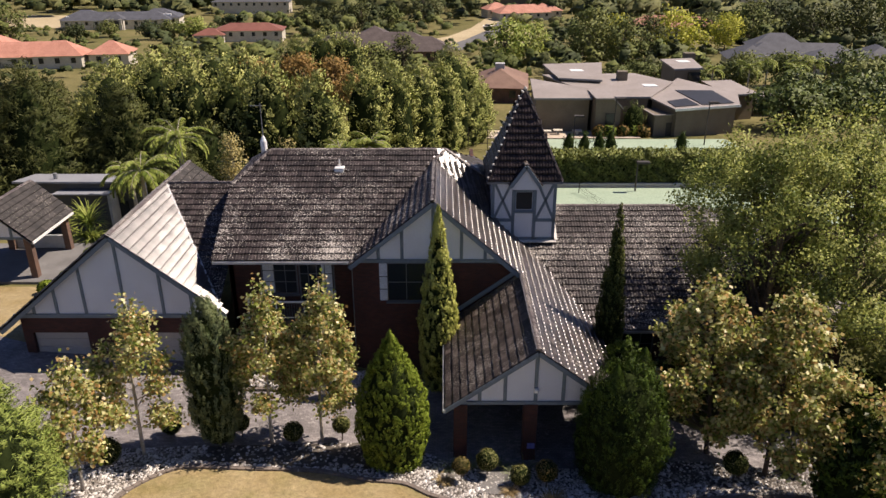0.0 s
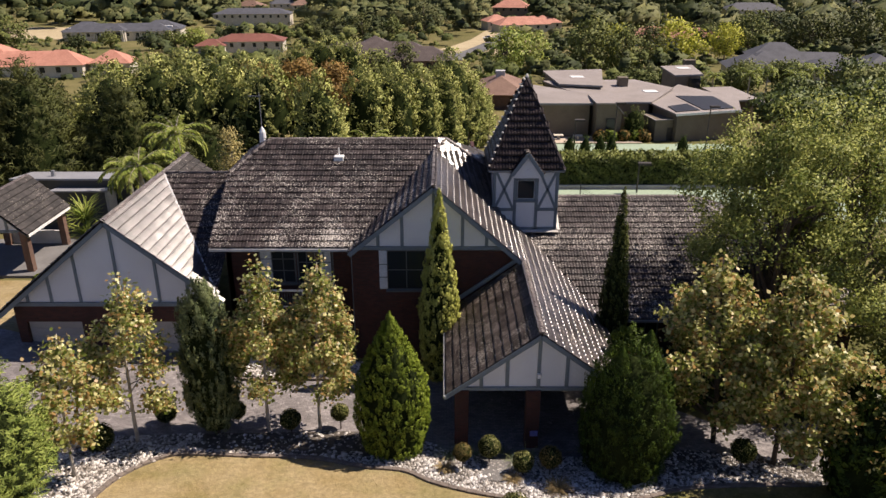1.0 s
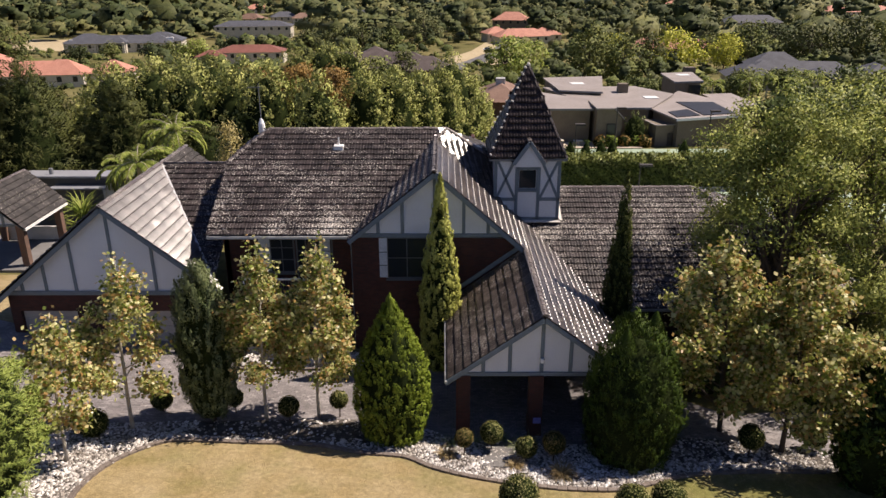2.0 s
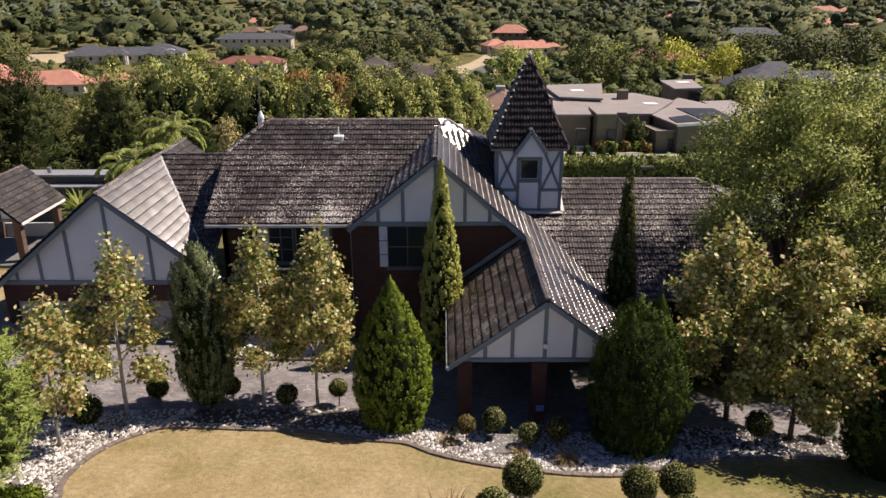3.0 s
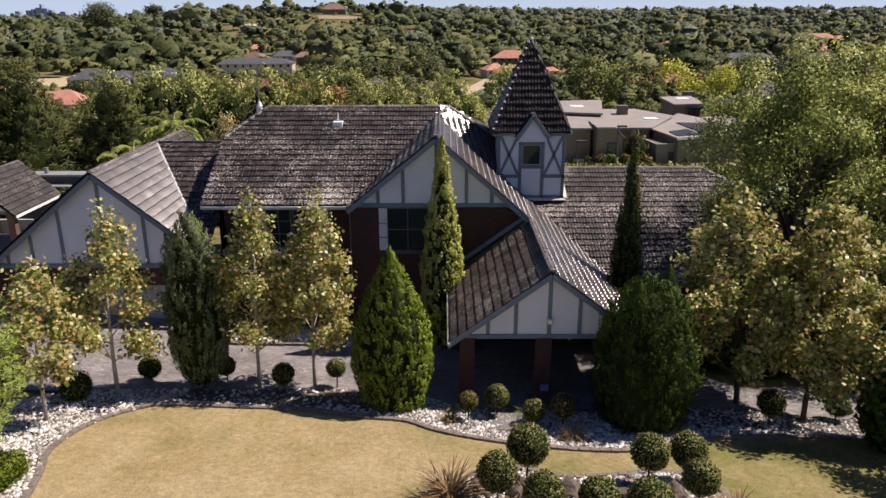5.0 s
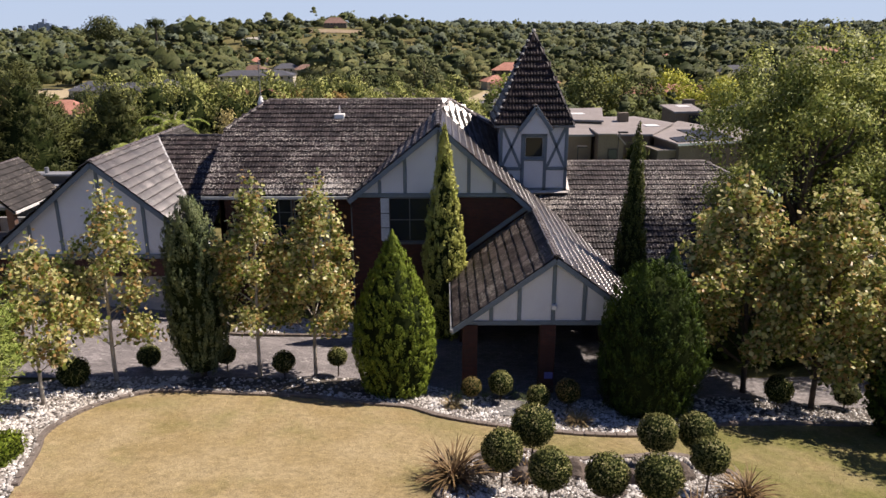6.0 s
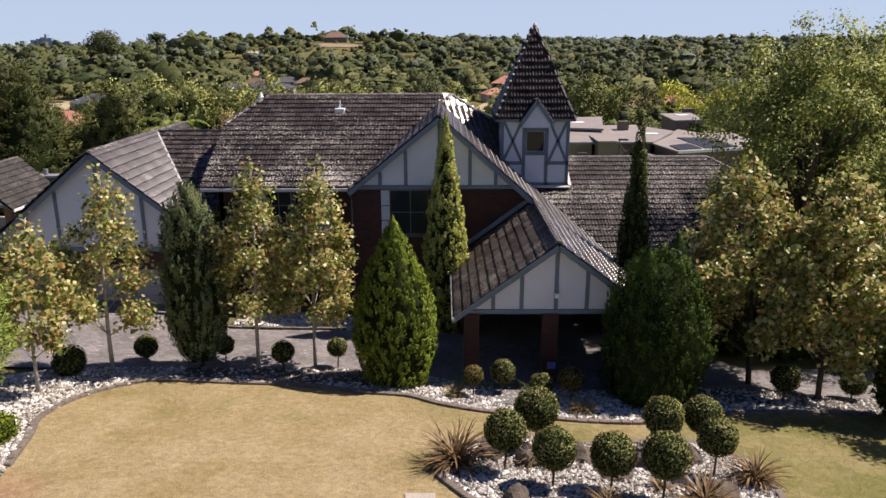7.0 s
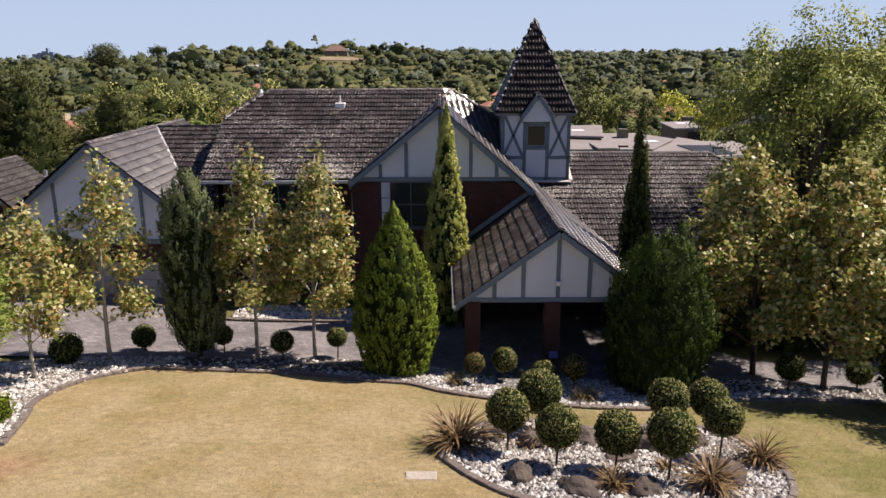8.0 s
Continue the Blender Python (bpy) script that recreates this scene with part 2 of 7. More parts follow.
def lawn_material(name):
    """Straw yellow turf, greener towards the island bed and the shaded side, with one bare reddish patch."""
    m, nt, p = nodes_of(name)
    pos = place(nt)
    broad, grain, patch_ = noise_node(nt, 0.55, 5, 0.6, pos), noise_node(nt, 26, 4, 0.7, pos), noise_node(nt, 0.3, 5, 0.65, pos)
    mid = noise_node(nt, 5.0, 4, 0.65, pos)
    r = ramp(nt, [(0.3, (0.27, 0.205, 0.098)), (0.7, (0.355, 0.285, 0.165))])
    nt.links.new(broad.outputs["Fac"], r.inputs[0])
    sep = nt.nodes.new("ShaderNodeSeparateXYZ")
    nt.links.new(pos, sep.inputs[0])
    mr = nt.nodes.new("ShaderNodeMapRange")
    mr.inputs["From Min"].default_value, mr.inputs["From Max"].default_value = -3.0, 12.0
    mr.inputs["To Min"].default_value, mr.inputs["To Max"].default_value = -0.04, 0.26
    nt.links.new(sep.outputs[0], mr.inputs["Value"])
    add = nt.nodes.new("ShaderNodeMath")
    nt.links.new(patch_.outputs["Fac"], add.inputs[0])
    nt.links.new(mr.outputs["Result"], add.inputs[1])
    gr = ramp(nt, [(0.48, (0, 0, 0)), (0.78, (1, 1, 1))])
    nt.links.new(add.outputs[0], gr.inputs[0])
    col = mixc(nt, "MIX", gr.outputs[0], r.outputs[0], (0.165, 0.16, 0.055))
    dist = nt.nodes.new("ShaderNodeVectorMath")
    dist.operation = "DISTANCE"
    dist.inputs[1].default_value = (-9.95, 14.1, 1.9)
    nt.links.new(pos, dist.inputs[0])
    ad2 = nt.nodes.new("ShaderNodeMath")
    ad2.operation = "MULTIPLY_ADD"
    ad2.inputs[1].default_value = 1.4
    nt.links.new(mid.outputs["Fac"], ad2.inputs[0])
    nt.links.new(dist.outputs["Value"], ad2.inputs[2])
    mr2 = nt.nodes.new("ShaderNodeMapRange")
    mr2.inputs["From Min"].default_value, mr2.inputs["From Max"].default_value = 1.1, 1.8
    mr2.inputs["To Min"].default_value, mr2.inputs["To Max"].default_value = 0.6, 0.0
    nt.links.new(ad2.outputs[0], mr2.inputs["Value"])
    col = mixc(nt, "MIX", mr2.outputs["Result"], col, (0.32, 0.185, 0.115))
    for n_, lo, hi in ((grain, 0.58, 1.28), (mid, 0.74, 1.18)):
        g_ = ramp(nt, [(0.3, (lo, lo, lo)), (0.7, (hi, hi, hi))])
        nt.links.new(n_.outputs["Fac"], g_.inputs[0])
        col = mixc(nt, "MULTIPLY", 1.0, col, g_.outputs[0])
    nt.links.new(col, p.inputs["Base Color"])
    p.inputs["Roughness"].default_value = 0.95
    p.inputs["Specular IOR Level"].default_value = 0.1
    bn = nt.nodes.new("ShaderNodeBump")
    bn.inputs["Strength"].default_value = 0.6
    bn.inputs["Distance"].default_value = 0.02
    nt.links.new(grain.outputs["Fac"], bn.inputs["Height"])
    nt.links.new(bn.outputs[0], p.inputs["Normal"])
    return m


M_LAWN = lawn_material("dry lawn")
M_EARTH = surface("rough grass and earth", (0.10, 0.10, 0.035), (0.20, 0.17, 0.075), 0.05, 1.5, 0.95, 0.3, spec=0.1)
M_BED = surface("dark mulch and gravel", (0.045, 0.036, 0.03), (0.14, 0.125, 0.11), 5, 45, 0.9, 0.6)
M_CONCRETE = surface("worn concrete", (0.13, 0.125, 0.12), (0.19, 0.185, 0.18), 0.8, 25, 0.9)
M_CONCRETE_PALE = surface("pale worn concrete", (0.36, 0.31, 0.26), (0.46, 0.41, 0.34), 3, 25, 0.9)
M_PEBBLE = pebble_material("white pebble")
M_EDGE = surface("brown edging stone", (0.125, 0.10, 0.086), (0.22, 0.185, 0.158), 5, 40, 0.85, 0.3)
M_ROCK = surface("weathered boulder", (0.045, 0.036, 0.03), (0.15, 0.118, 0.095), 3, 25, 0.9, 0.6)
M_BARK = surface("pale bark", (0.34, 0.30, 0.25), (0.54, 0.49, 0.42), 5, 30, 0.85, 0.4)
M_BARK_DARK = surface("dark bark", (0.06, 0.045, 0.035), (0.12, 0.09, 0.07), 4, 25, 0.9, 0.5)

L_PLANE = leaves("turning plane leaves", (0.05, 0.082, 0.012), (0.26, 0.30, 0.058), (0.74, 0.70, 0.34), (0.44, 0.27, 0.10), 0.9, 0.44, 0.36, 0.85, gloss=0.4)
L_PLANE_DARK = leaves("green brown plane leaves", (0.034, 0.06, 0.010), (0.28, 0.315, 0.06), (0.68, 0.63, 0.30), (0.42, 0.26, 0.09), 0.9, 0.38, 0.42, 0.85, gloss=0.34)
L_CON = leaves("bright green conifer", (0.036, 0.064, 0.007), (0.10, 0.15, 0.014), (0.205, 0.26, 0.033), None, 2.2, 0.08)
L_CON_DARK = leaves("deep green conifer", (0.010, 0.020, 0.003), (0.024, 0.046, 0.006), (0.066, 0.105, 0.013), None, 1.2, 0.06)
L_BLUE = leaves("grey green juniper", (0.032, 0.05, 0.021), (0.098, 0.132, 0.056), (0.215, 0.245, 0.11), None, 1.2, 0.12)
L_CYP = leaves("golden cypress", (0.08, 0.10, 0.014), (0.27, 0.295, 0.052), (0.50, 0.50, 0.14), None, 1.5, 0.06)
L_CYP_DARK = leaves("dark cypress", (0.014, 0.024, 0.006), (0.044, 0.06, 0.013), (0.12, 0.13, 0.03), None, 1.5, 0.05)
L_BOX = leaves("clipped box leaves", (0.036, 0.044, 0.012), (0.095, 0.106, 0.028), (0.20, 0.20, 0.07), (0.34, 0.30, 0.15), 2.0, 0.12, 0.6)
L_BOX_PALE = leaves("browned box leaves", (0.05, 0.05, 0.015), (0.13, 0.11, 0.035), (0.22, 0.16, 0.06), None, 2.0, 0.15, 0.5)
L_BIG = leaves("pale green elm leaves", (0.048, 0.076, 0.013), (0.145, 0.187, 0.037), (0.36, 0.38, 0.105), None, 0.45, 0.24, 0.5, gloss=0.14)
L_LEY = leaves("yellow green cypress sprays", (0.05, 0.072, 0.014), (0.195, 0.23, 0.054), (0.45, 0.45, 0.155), None, 0.9, 0.08, 0.6, 0.18, grain=2.5)
L_PINE = leaves("dark pine sprays", (0.016, 0.026, 0.008), (0.048, 0.060, 0.017), (0.098, 0.107, 0.031), None, 0.5, 0.1, 0.6, 0.22)
L_PALM = leaves("palm fronds", (0.06, 0.10, 0.015), (0.17, 0.23, 0.04), (0.33, 0.36, 0.09), None, 0.6, 0.25)
L_GOLD = leaves("yellowing birch leaves", (0.15, 0.13, 0.04), (0.33, 0.27, 0.10), (0.50, 0.43, 0.19), None, 0.6, 0.3)
L_RUST = leaves("rust coloured crown", (0.10, 0.06, 0.018), (0.22, 0.135, 0.04), (0.30, 0.19, 0.06), None, 0.5, 0.25)
L_LIME = leaves("lime yellow crown", (0.12, 0.15, 0.015), (0.32, 0.35, 0.038), (0.52, 0.50, 0.085), None, 0.5, 0.3)
L_WOOD = leaves("far woods", (0.024, 0.037, 0.014), (0.060, 0.078, 0.027), (0.115, 0.122, 0.048), None, 0.075, 0.1, 0.7, 0.25, grain=0.9)
# distance haze is painted into this blue grey leaf colour
L_HAZE_TINT = leaves("haze tinted far crowns", (0.045, 0.062, 0.042), (0.085, 0.108, 0.072), (0.135, 0.155, 0.10), None, 0.04, 0.1, 0.8, 0.25, grain=0.5)
L_WOOD_DARK = leaves("dark far crowns", (0.014, 0.024, 0.010), (0.036, 0.052, 0.019), (0.07, 0.085, 0.032), None, 0.075, 0.1, 0.7, 0.25, grain=0.9)
L_WOOD_PALE = leaves("pale far crowns", (0.04, 0.05, 0.02), (0.10, 0.115, 0.04), (0.19, 0.185, 0.075), None, 0.075, 0.12, 0.7, 0.25, grain=0.9)
L_WOOD2 = leaves("mid distance crowns", (0.026, 0.042, 0.012), (0.078, 0.102, 0.027), (0.165, 0.18, 0.055), None, 0.09, 0.12, 0.7, 0.3, grain=1.6)
L_HEDGE = leaves("hedge leaves", (0.03, 0.046, 0.012), (0.085, 0.11, 0.028), (0.19, 0.21, 0.06), None, 0.5, 0.15)
L_HOLM = leaves("dark evergreen oak leaves", (0.018, 0.032, 0.007), (0.05, 0.075, 0.018), (0.12, 0.15, 0.04), None, 0.5, 0.1)
L_FLAX = leaves("bronze flax blades", (0.03, 0.017, 0.011), (0.10, 0.06, 0.032), (0.27, 0.185, 0.09), None, 2.0, 0.15, 0.45)
L_GRASS = leaves("dry tussock", (0.14, 0.10, 0.045), (0.26, 0.19, 0.09), (0.36, 0.28, 0.15), None, 2.0, 0.2, 0.7)


# ---- mesh helpers ----
def nmesh(name, V, F, mat, smooth=False, normals=None):
    """A mesh from arrays of points and of equal-sided faces; foliage takes the soft normals of its tufts."""
    V, F = np.asarray(V, np.float32), np.asarray(F, np.int32)
    k = F.shape[1]
    me = bpy.data.meshes.new(name)
    me.vertices.add(len(V))
    me.vertices.foreach_set("co", V.ravel())
    me.loops.add(F.size)
    me.loops.foreach_set("vertex_index", F.ravel())
    me.polygons.add(len(F))
    me.polygons.foreach_set("loop_start", np.arange(0, F.size, k, dtype=np.int32))
    me.polygons.foreach_set("use_smooth", np.full(len(F), smooth))
    me.update(calc_edges=True)
    if normals is not None:
        me.attributes.new("custom_normal", "FLOAT_VECTOR", "POINT").data.foreach_set("vector", np.asarray(normals, np.float32).ravel())
        me.update()
    me.materials.append(mat)
    return me


class Shape:
    """Collects polygons for one mesh."""

    def __init__(self):
        self.v, self.f = [], []

    def poly(self, pts):
        n = len(self.v)
        self.v += [tuple(p) for p in pts]
        self.f.append(tuple(range(n, n + len(pts))))
        return self

    def solid(self, bottom, top):
        n, k = len(self.v), len(bottom)
        self.v += [tuple(p) for p in bottom] + [tuple(p) for p in top]
        self.f.append(tuple(range(n + k - 1, n - 1, -1)))
        self.f.append(tuple(range(n + k, n + 2 * k)))
        for i in range(k):
            j = (i + 1) % k
            self.f.append((n + i, n + j, n + k + j, n + k + i))
        return self

    def box(self, x0, x1, y0, y1, z0, z1):
        return self.solid([(x0, y0, z0), (x1, y0, z0), (x1, y1, z0), (x0, y1, z0)], [(x0, y0, z1), (x1, y0, z1), (x1, y1, z1), (x0, y1, z1)])

    def beam(self, a, b, w, d, up=(0, -1, 0)):
        """A bar from a to b, w wide across and d deep along up."""
        a, b, u = Vector(a), Vector(b), Vector(up).normalized()
        s = (b - a).cross(u).normalized() * (w / 2)
        q = [a - s, a + s, b + s, b - s]
        return self.solid(q, [p + u * d for p in q])

    def tube(self, pts, radii, sides=7):
        n = len(self.v)
        for i, p in enumerate(pts):
            p = Vector(p)
            t = (Vector(pts[min(i + 1, len(pts) - 1)]) - Vector(pts[max(i - 1, 0)])).normalized()
            a = t.orthogonal().normalized()
            b = t.cross(a)
            for k in range(sides):
                g = 2 * math.pi * k / sides
                self.v.append(tuple(p + (a * math.cos(g) + b * math.sin(g)) * radii[i]))
        for i in range(len(pts) - 1):
            for k in range(sides):
                l = (k + 1) % sides
                self.f.append((n + i * sides + k, n + i * sides + l, n + (i + 1) * sides + l, n + (i + 1) * sides + k))
        e = n + (len(pts) - 1) * sides
        self.f.append(tuple(range(e, e + sides)))
        self.f.append(tuple(range(n + sides - 1, n - 1, -1)))
        return self

    def mesh(self, name, mat, bevel=0.0, smooth=False):
        me = bpy.data.meshes.new(name)
        me.from_pydata(self.v, [], self.f)
        bm = bmesh.new()
        bm.from_mesh(me)
        bmesh.ops.recalc_face_normals(bm, faces=bm.faces)
        if bevel:
            bmesh.ops.bevel(bm, geom=bm.edges[:], offset=bevel, segments=1, affect="EDGES")
        bm.to_mesh(me)
        bm.free()
        if smooth:
            me.polygons.foreach_set("use_smooth", np.ones(len(me.polygons), bool))
        me.update()
        me.materials.append(mat)
        return me


def part(name, shape, mat, parent, label="", bevel=0.0, smooth=False, local=False):
    """One mesh under a thing or a part. Points are in world places, or from the thing's base where local."""
    me = shape if isinstance(shape, bpy.types.Mesh) else shape.mesh(name, mat, bevel, smooth)
    ob = new(name, me)
    if parent is not None:
        ob.parent = parent
        if parent.parent is None and not local:
            ob.matrix_parent_inverse = parent.matrix_basis.inverted()
    if label:
        tagged(ob, label)
    return ob


def thing(name, at, label, category, group="", kind=""):
    ob = new(name)
    ob.empty_display_size = 0.2
    ob.matrix_basis = Matrix.Translation(at)
    return tagged(ob, label, category, group, kind)


# ---- ground ----
FALL_Y = [44, 58, 70, 76, 83, 98, 124, 200, 330, 480, 700, 1000, 1300, 1700, 2600, 4600]
FALL_Z = [0, -3.0, -5.0, -5.6, -6.2, -7.4, -8.9, -13, -18, -20, -20, -18, -14, -12, -10, -12]


def ground(x, y):
    """Height of the land at (x, y): a lawn that falls to the house, a level yard, then a valley and low hills."""
    x, y = np.asarray(x, float), np.asarray(y, float)
    xc = np.clip(x, -26, 26)
    yn = np.clip(y, -12, 25.3)
    z = -0.05 * (xc + 1.45) - 0.185 * (yn - 22.3)
    z = z + 0.03 * np.clip(-8 - xc, 0, 12) * np.clip((y - 25.3) / 3, 0, 1)
    back = np.clip((y - 32) / 8, 0, 1)
    z = z * (1 - back) - 0.4 * back
    z = z + np.interp(y, FALL_Y, FALL_Z)
    far = np.clip((y - 500) / 500, 0, 1)
    z = z + far * (28 * np.exp(-((x + 150) / 240) ** 2 - ((y - 1050) / 330) ** 2) + 9 * np.exp(-((x + 620) / 260) ** 2 - ((y - 1250) / 300) ** 2) + 8 * np.exp(-((x - 700) / 420) ** 2 - ((y - 1400) / 300) ** 2))
    z = z + 17 * np.clip((x + 950) / 550, 0, 1) * np.exp(-((y - 2750) / 480) ** 2) * (1 - 0.3 * np.exp(-((x - 560) / 170) ** 2))
    return z


def sheet(name, xs, ys, lift, mat, inside=None):
    """A grid that lies on the land, lifted by so much."""
    X, Y = np.meshgrid(xs, ys)
    Z = ground(X, Y) + lift
    n, m = len(xs), len(ys)
    I = np.arange(n * m).reshape(m, n)
    F = np.stack([I[:-1, :-1], I[:-1, 1:], I[1:, 1:], I[1:, :-1]], -1).reshape(-1, 4)
    V = np.stack([X, Y, Z], -1).reshape(-1, 3)
    if inside is not None:
        C = V[F].mean(1)
        F = F[inside(C[:, 0], C[:, 1])]
    return nmesh(name, V, F, mat, True)


def outline_sheet(name, lines, lift, mat, cols=40):
    """A strip between two lines of (x, y) points, laid on the land."""
    a, b = [np.array(l, float) for l in lines]

    def even(p, n):
        d = np.r_[0, np.cumsum(np.hypot(*np.diff(p, axis=0).T))]
        t = np.linspace(0, d[-1], n)
        return np.stack([np.interp(t, d, p[:, 0]), np.interp(t, d, p[:, 1])], -1)
    a, b = even(a, cols * 2), even(b, cols * 2)
    k = np.linspace(0, 1, cols)[:, None, None]
    P = a[None] * (1 - k) + b[None] * k
    Z = ground(P[..., 0], P[..., 1]) + lift
    V = np.concatenate([P, Z[..., None]], -1).reshape(-1, 3)
    I = np.arange(len(V)).reshape(cols, cols * 2)
    F = np.stack([I[:-1, :-1], I[:-1, 1:], I[1:, 1:], I[1:, :-1]], -1).reshape(-1, 4)
    return nmesh(name, V, F, mat, True)


xs = np.unique(np.r_[np.arange(-60, 61, 1.0), np.arange(-320, 321, 20), np.arange(-4600, 4601, 200)])
ys = np.unique(np.r_[np.arange(-40, 60, 1.0), np.arange(60, 140, 4), np.arange(140, 600, 20), np.arange(600, 4700, 100), np.arange(-4600, -40, 400)])
tagged(new("ground", sheet("ground", xs, ys, -0.06, M_EARTH)), "rough olive and straw coloured land falling into a valley", "ground", kind="structure")

EDGE = [(-9.6, 12.2), (-10.6, 15.2), (-11.2, 17.2), (-11.7, 18.6), (-11.6, 20.3), (-11.1, 21.5), (-10.2, 22.5), (-9.0, 22.65), (-7.6, 22.65), (-5.0, 22.7), (-3.0, 22.2), (-1.5, 22.05), (-0.4, 21.3), (1.0, 20.75), (2.5, 20.4), (4.2, 20.2), (6.0, 20.3), (7.6, 21.0), (9.0, 21.6), (11.5, 22.0), (14.4, 22.2), (19, 22.4), (26, 22.6)]
tagged(new("lawn", outline_sheet("lawn", (EDGE, [(-7, 2), (0, 0), (10, 0), (26, 4)]), 0.0, M_LAWN, 60)), "mown lawn gone straw yellow with green patches", "lawn", kind="structure")
BED_BACK = [(-24, 10), (-20, 17), (-16, 21.5), (-13.5, 23.6), (-12, 23.9), (-10.2, 24.2), (-7.2, 24.6), (-4.2, 25.0), (-1.5, 25.1), (0.3, 23.6), (2.5, 23.6), (5.5, 23.6), (7.5, 24.5), (11, 24.6), (14, 24.0), (20, 24.2), (27, 24.4)]
tagged(new("pebble_bed", outline_sheet("pebble_bed", ([(-11, 10)] + EDGE, BED_BACK), 0.02, M_BED, 50)), "garden bed of grey gravel under white pebbles", "garden bed", kind="structure")
tagged(new("driveway", outline_sheet("driveway", ([(-26, 22.5)] + BED_BACK[3:], [(-26, 33), (-19.5, 31.0), (-9.8, 30.6), (-9.4, 28.4), (-4.0, 28.9), (0.0, 30.5), (6, 30.6), (12, 26.6), (16, 27.2), (27, 27.4)]), 0.03, M_PAVE, 50)), "driveway of worn grey brick paving", "driveway", kind="structure")


# ---- roofs ----
TILE_W, TILE_L = 0.30, 0.395


def tile_shape(w=TILE_W, l=TILE_L + 0.03, lap=0.05, nose=0.0, roll=0.022):
    """One concrete tile: two rolls, a thick nose hollow beneath, which may swell up at its tip."""
    u = np.array([0, 0.06, 0.20, 0.30, 0.44, 0.56, 0.70, 0.80, 0.94])
    c = np.array([0, 0, 1, 1, 0, 0, 1, 1, 0.0])
    n = len(u)
    u = u / 0.94 * (w - 0.006)
    rows = [(0.035, np.full(n, -0.01)), (-0.006, lap * 0.42 + 0.008 * c)]
    if nose:
        k = c * np.array([1, 1, 1, 1, 1, 0.3, 0.3, 0.3, 0.3])
        rows += [(0.012, lap + nose + 0.027 * k), (0.052, lap + nose * 0.4 + 0.027 * k), (0.09, lap * 0.68 + roll * c), (l, 0.003 + roll * 0.7 * c)]
    else:
        rows += [(0.012, lap + 0.004 + (roll + 0.002) * c), (0.11, lap * 0.72 + 0.004 + roll * c), (l, 0.003 + roll * 0.7 * c)]
    V = np.concatenate([np.stack([u, np.full(n, y), z], -1) for y, z in rows])
    F = [(i + r * n, i + 1 + r * n, i + n + 1 + r * n, i + n + r * n) for r in range(len(rows) - 1) for i in range(n - 1)]
    return V, np.array(F)


def inside_poly(px, py, poly):
    ok = np.zeros(len(px), bool)
    j = len(poly) - 1
    for i in range(len(poly)):
        (xi, yi), (xj, yj) = poly[i], poly[j]
        if yi != yj:
            ok ^= ((yi > py) != (yj > py)) & (px < (xj - xi) * (py - yi) / (yj - yi) + xi)
        j = i
    return ok


def slope_axes(poly):
    """Origin, axis along the eave, axis up the slope, outward normal of a roof plane."""
    P = [Vector(p) for p in poly]
    n = Vector((0, 0, 0))
    for i in range(1, len(P) - 1):
        n += (P[i] - P[0]).cross(P[i + 1] - P[0])
    n.normalize()
    if n.z < 0:
        n = -n
    u = Vector((-n.y, n.x, 0)).normalized()
    v = n.cross(u)
    if v.z < 0:
        u, v = -u, -v
    o = min(P, key=lambda p: p.z)
    return o, u, v, n


def tile_places(poly, grow=0.0, w=TILE_W, l=TILE_L):
    o, u, v, n = slope_axes(poly)
    uv = [((Vector(p) - o).dot(u), (Vector(p) - o).dot(v)) for p in poly]
    cx, cy = sum(a for a, b in uv) / len(uv), sum(b for a, b in uv) / len(uv)
    if grow:
        uv = [(cx + (a - cx) * (1 + grow / max(0.3, math.hypot(a - cx, b - cy))), cy + (b - cy) * (1 + grow / max(0.3, math.hypot(a - cx, b - cy)))) for a, b in uv]
    U0, U1 = min(a for a, b in uv), max(a for a, b in uv)
    V0, V1 = min(b for a, b in uv), max(b for a, b in uv)
    nu, nv = int((U1 - U0) / w) + 1, int((V1 - V0) / l) + 1
    a, b = np.meshgrid(U0 + np.arange(nu) * w, V0 + np.arange(nv) * l)
    a, b = a.ravel(), b.ravel()
    ok = inside_poly(a + w / 2, b + l / 2, uv)
    return a[ok], b[ok], (o, u, v, n)


def tiled(polys, grow=0.05, w=TILE_W, l=TILE_L, lap=0.05, nose=0.0, roll=None, cant=0.0):
    """All tiles of several planes in one array; canted tiles lie higher at their side lap."""
    TV, TF = tile_shape(w, l + 0.03, lap, nose, roll or (0.007 if nose else 0.022))
    VV, FF, base = [], [], 0
    for poly in polys:
        a, b, (o, u, v, n) = tile_places(poly, grow, w, l)
        k = len(a)
        if not k:
            continue
        ju, jn = rng.normal(0, 0.004, k), rng.uniform(-0.004, 0.010, k)
        tilt = rng.normal(0, 0.012, k)
        U = a[:, None] + TV[None, :, 0] + ju[:, None]
        W = b[:, None] + TV[None, :, 1] + rng.normal(0, 0.006, k)[:, None]
        H = TV[None, :, 2] + jn[:, None] + 0.03 + tilt[:, None] * (TV[None, :, 1] - l / 2)
        if cant:
            H = H + (w / 2 - TV[None, :, 0] * np.sign(u[0])) * (cant + rng.normal(0, 0.03, k))[:, None] + 0.01
        P = np.array(o)[None, None] + U[..., None] * np.array(u) + W[..., None] * np.array(v) + H[..., None] * np.array(n)
        VV.append(P.reshape(-1, 3))
        FF.append((TF[None] + (np.arange(k) * len(TV))[:, None, None]).reshape(-1, 4) + base)
        base += k * len(TV)
    return np.concatenate(VV), np.concatenate(FF)


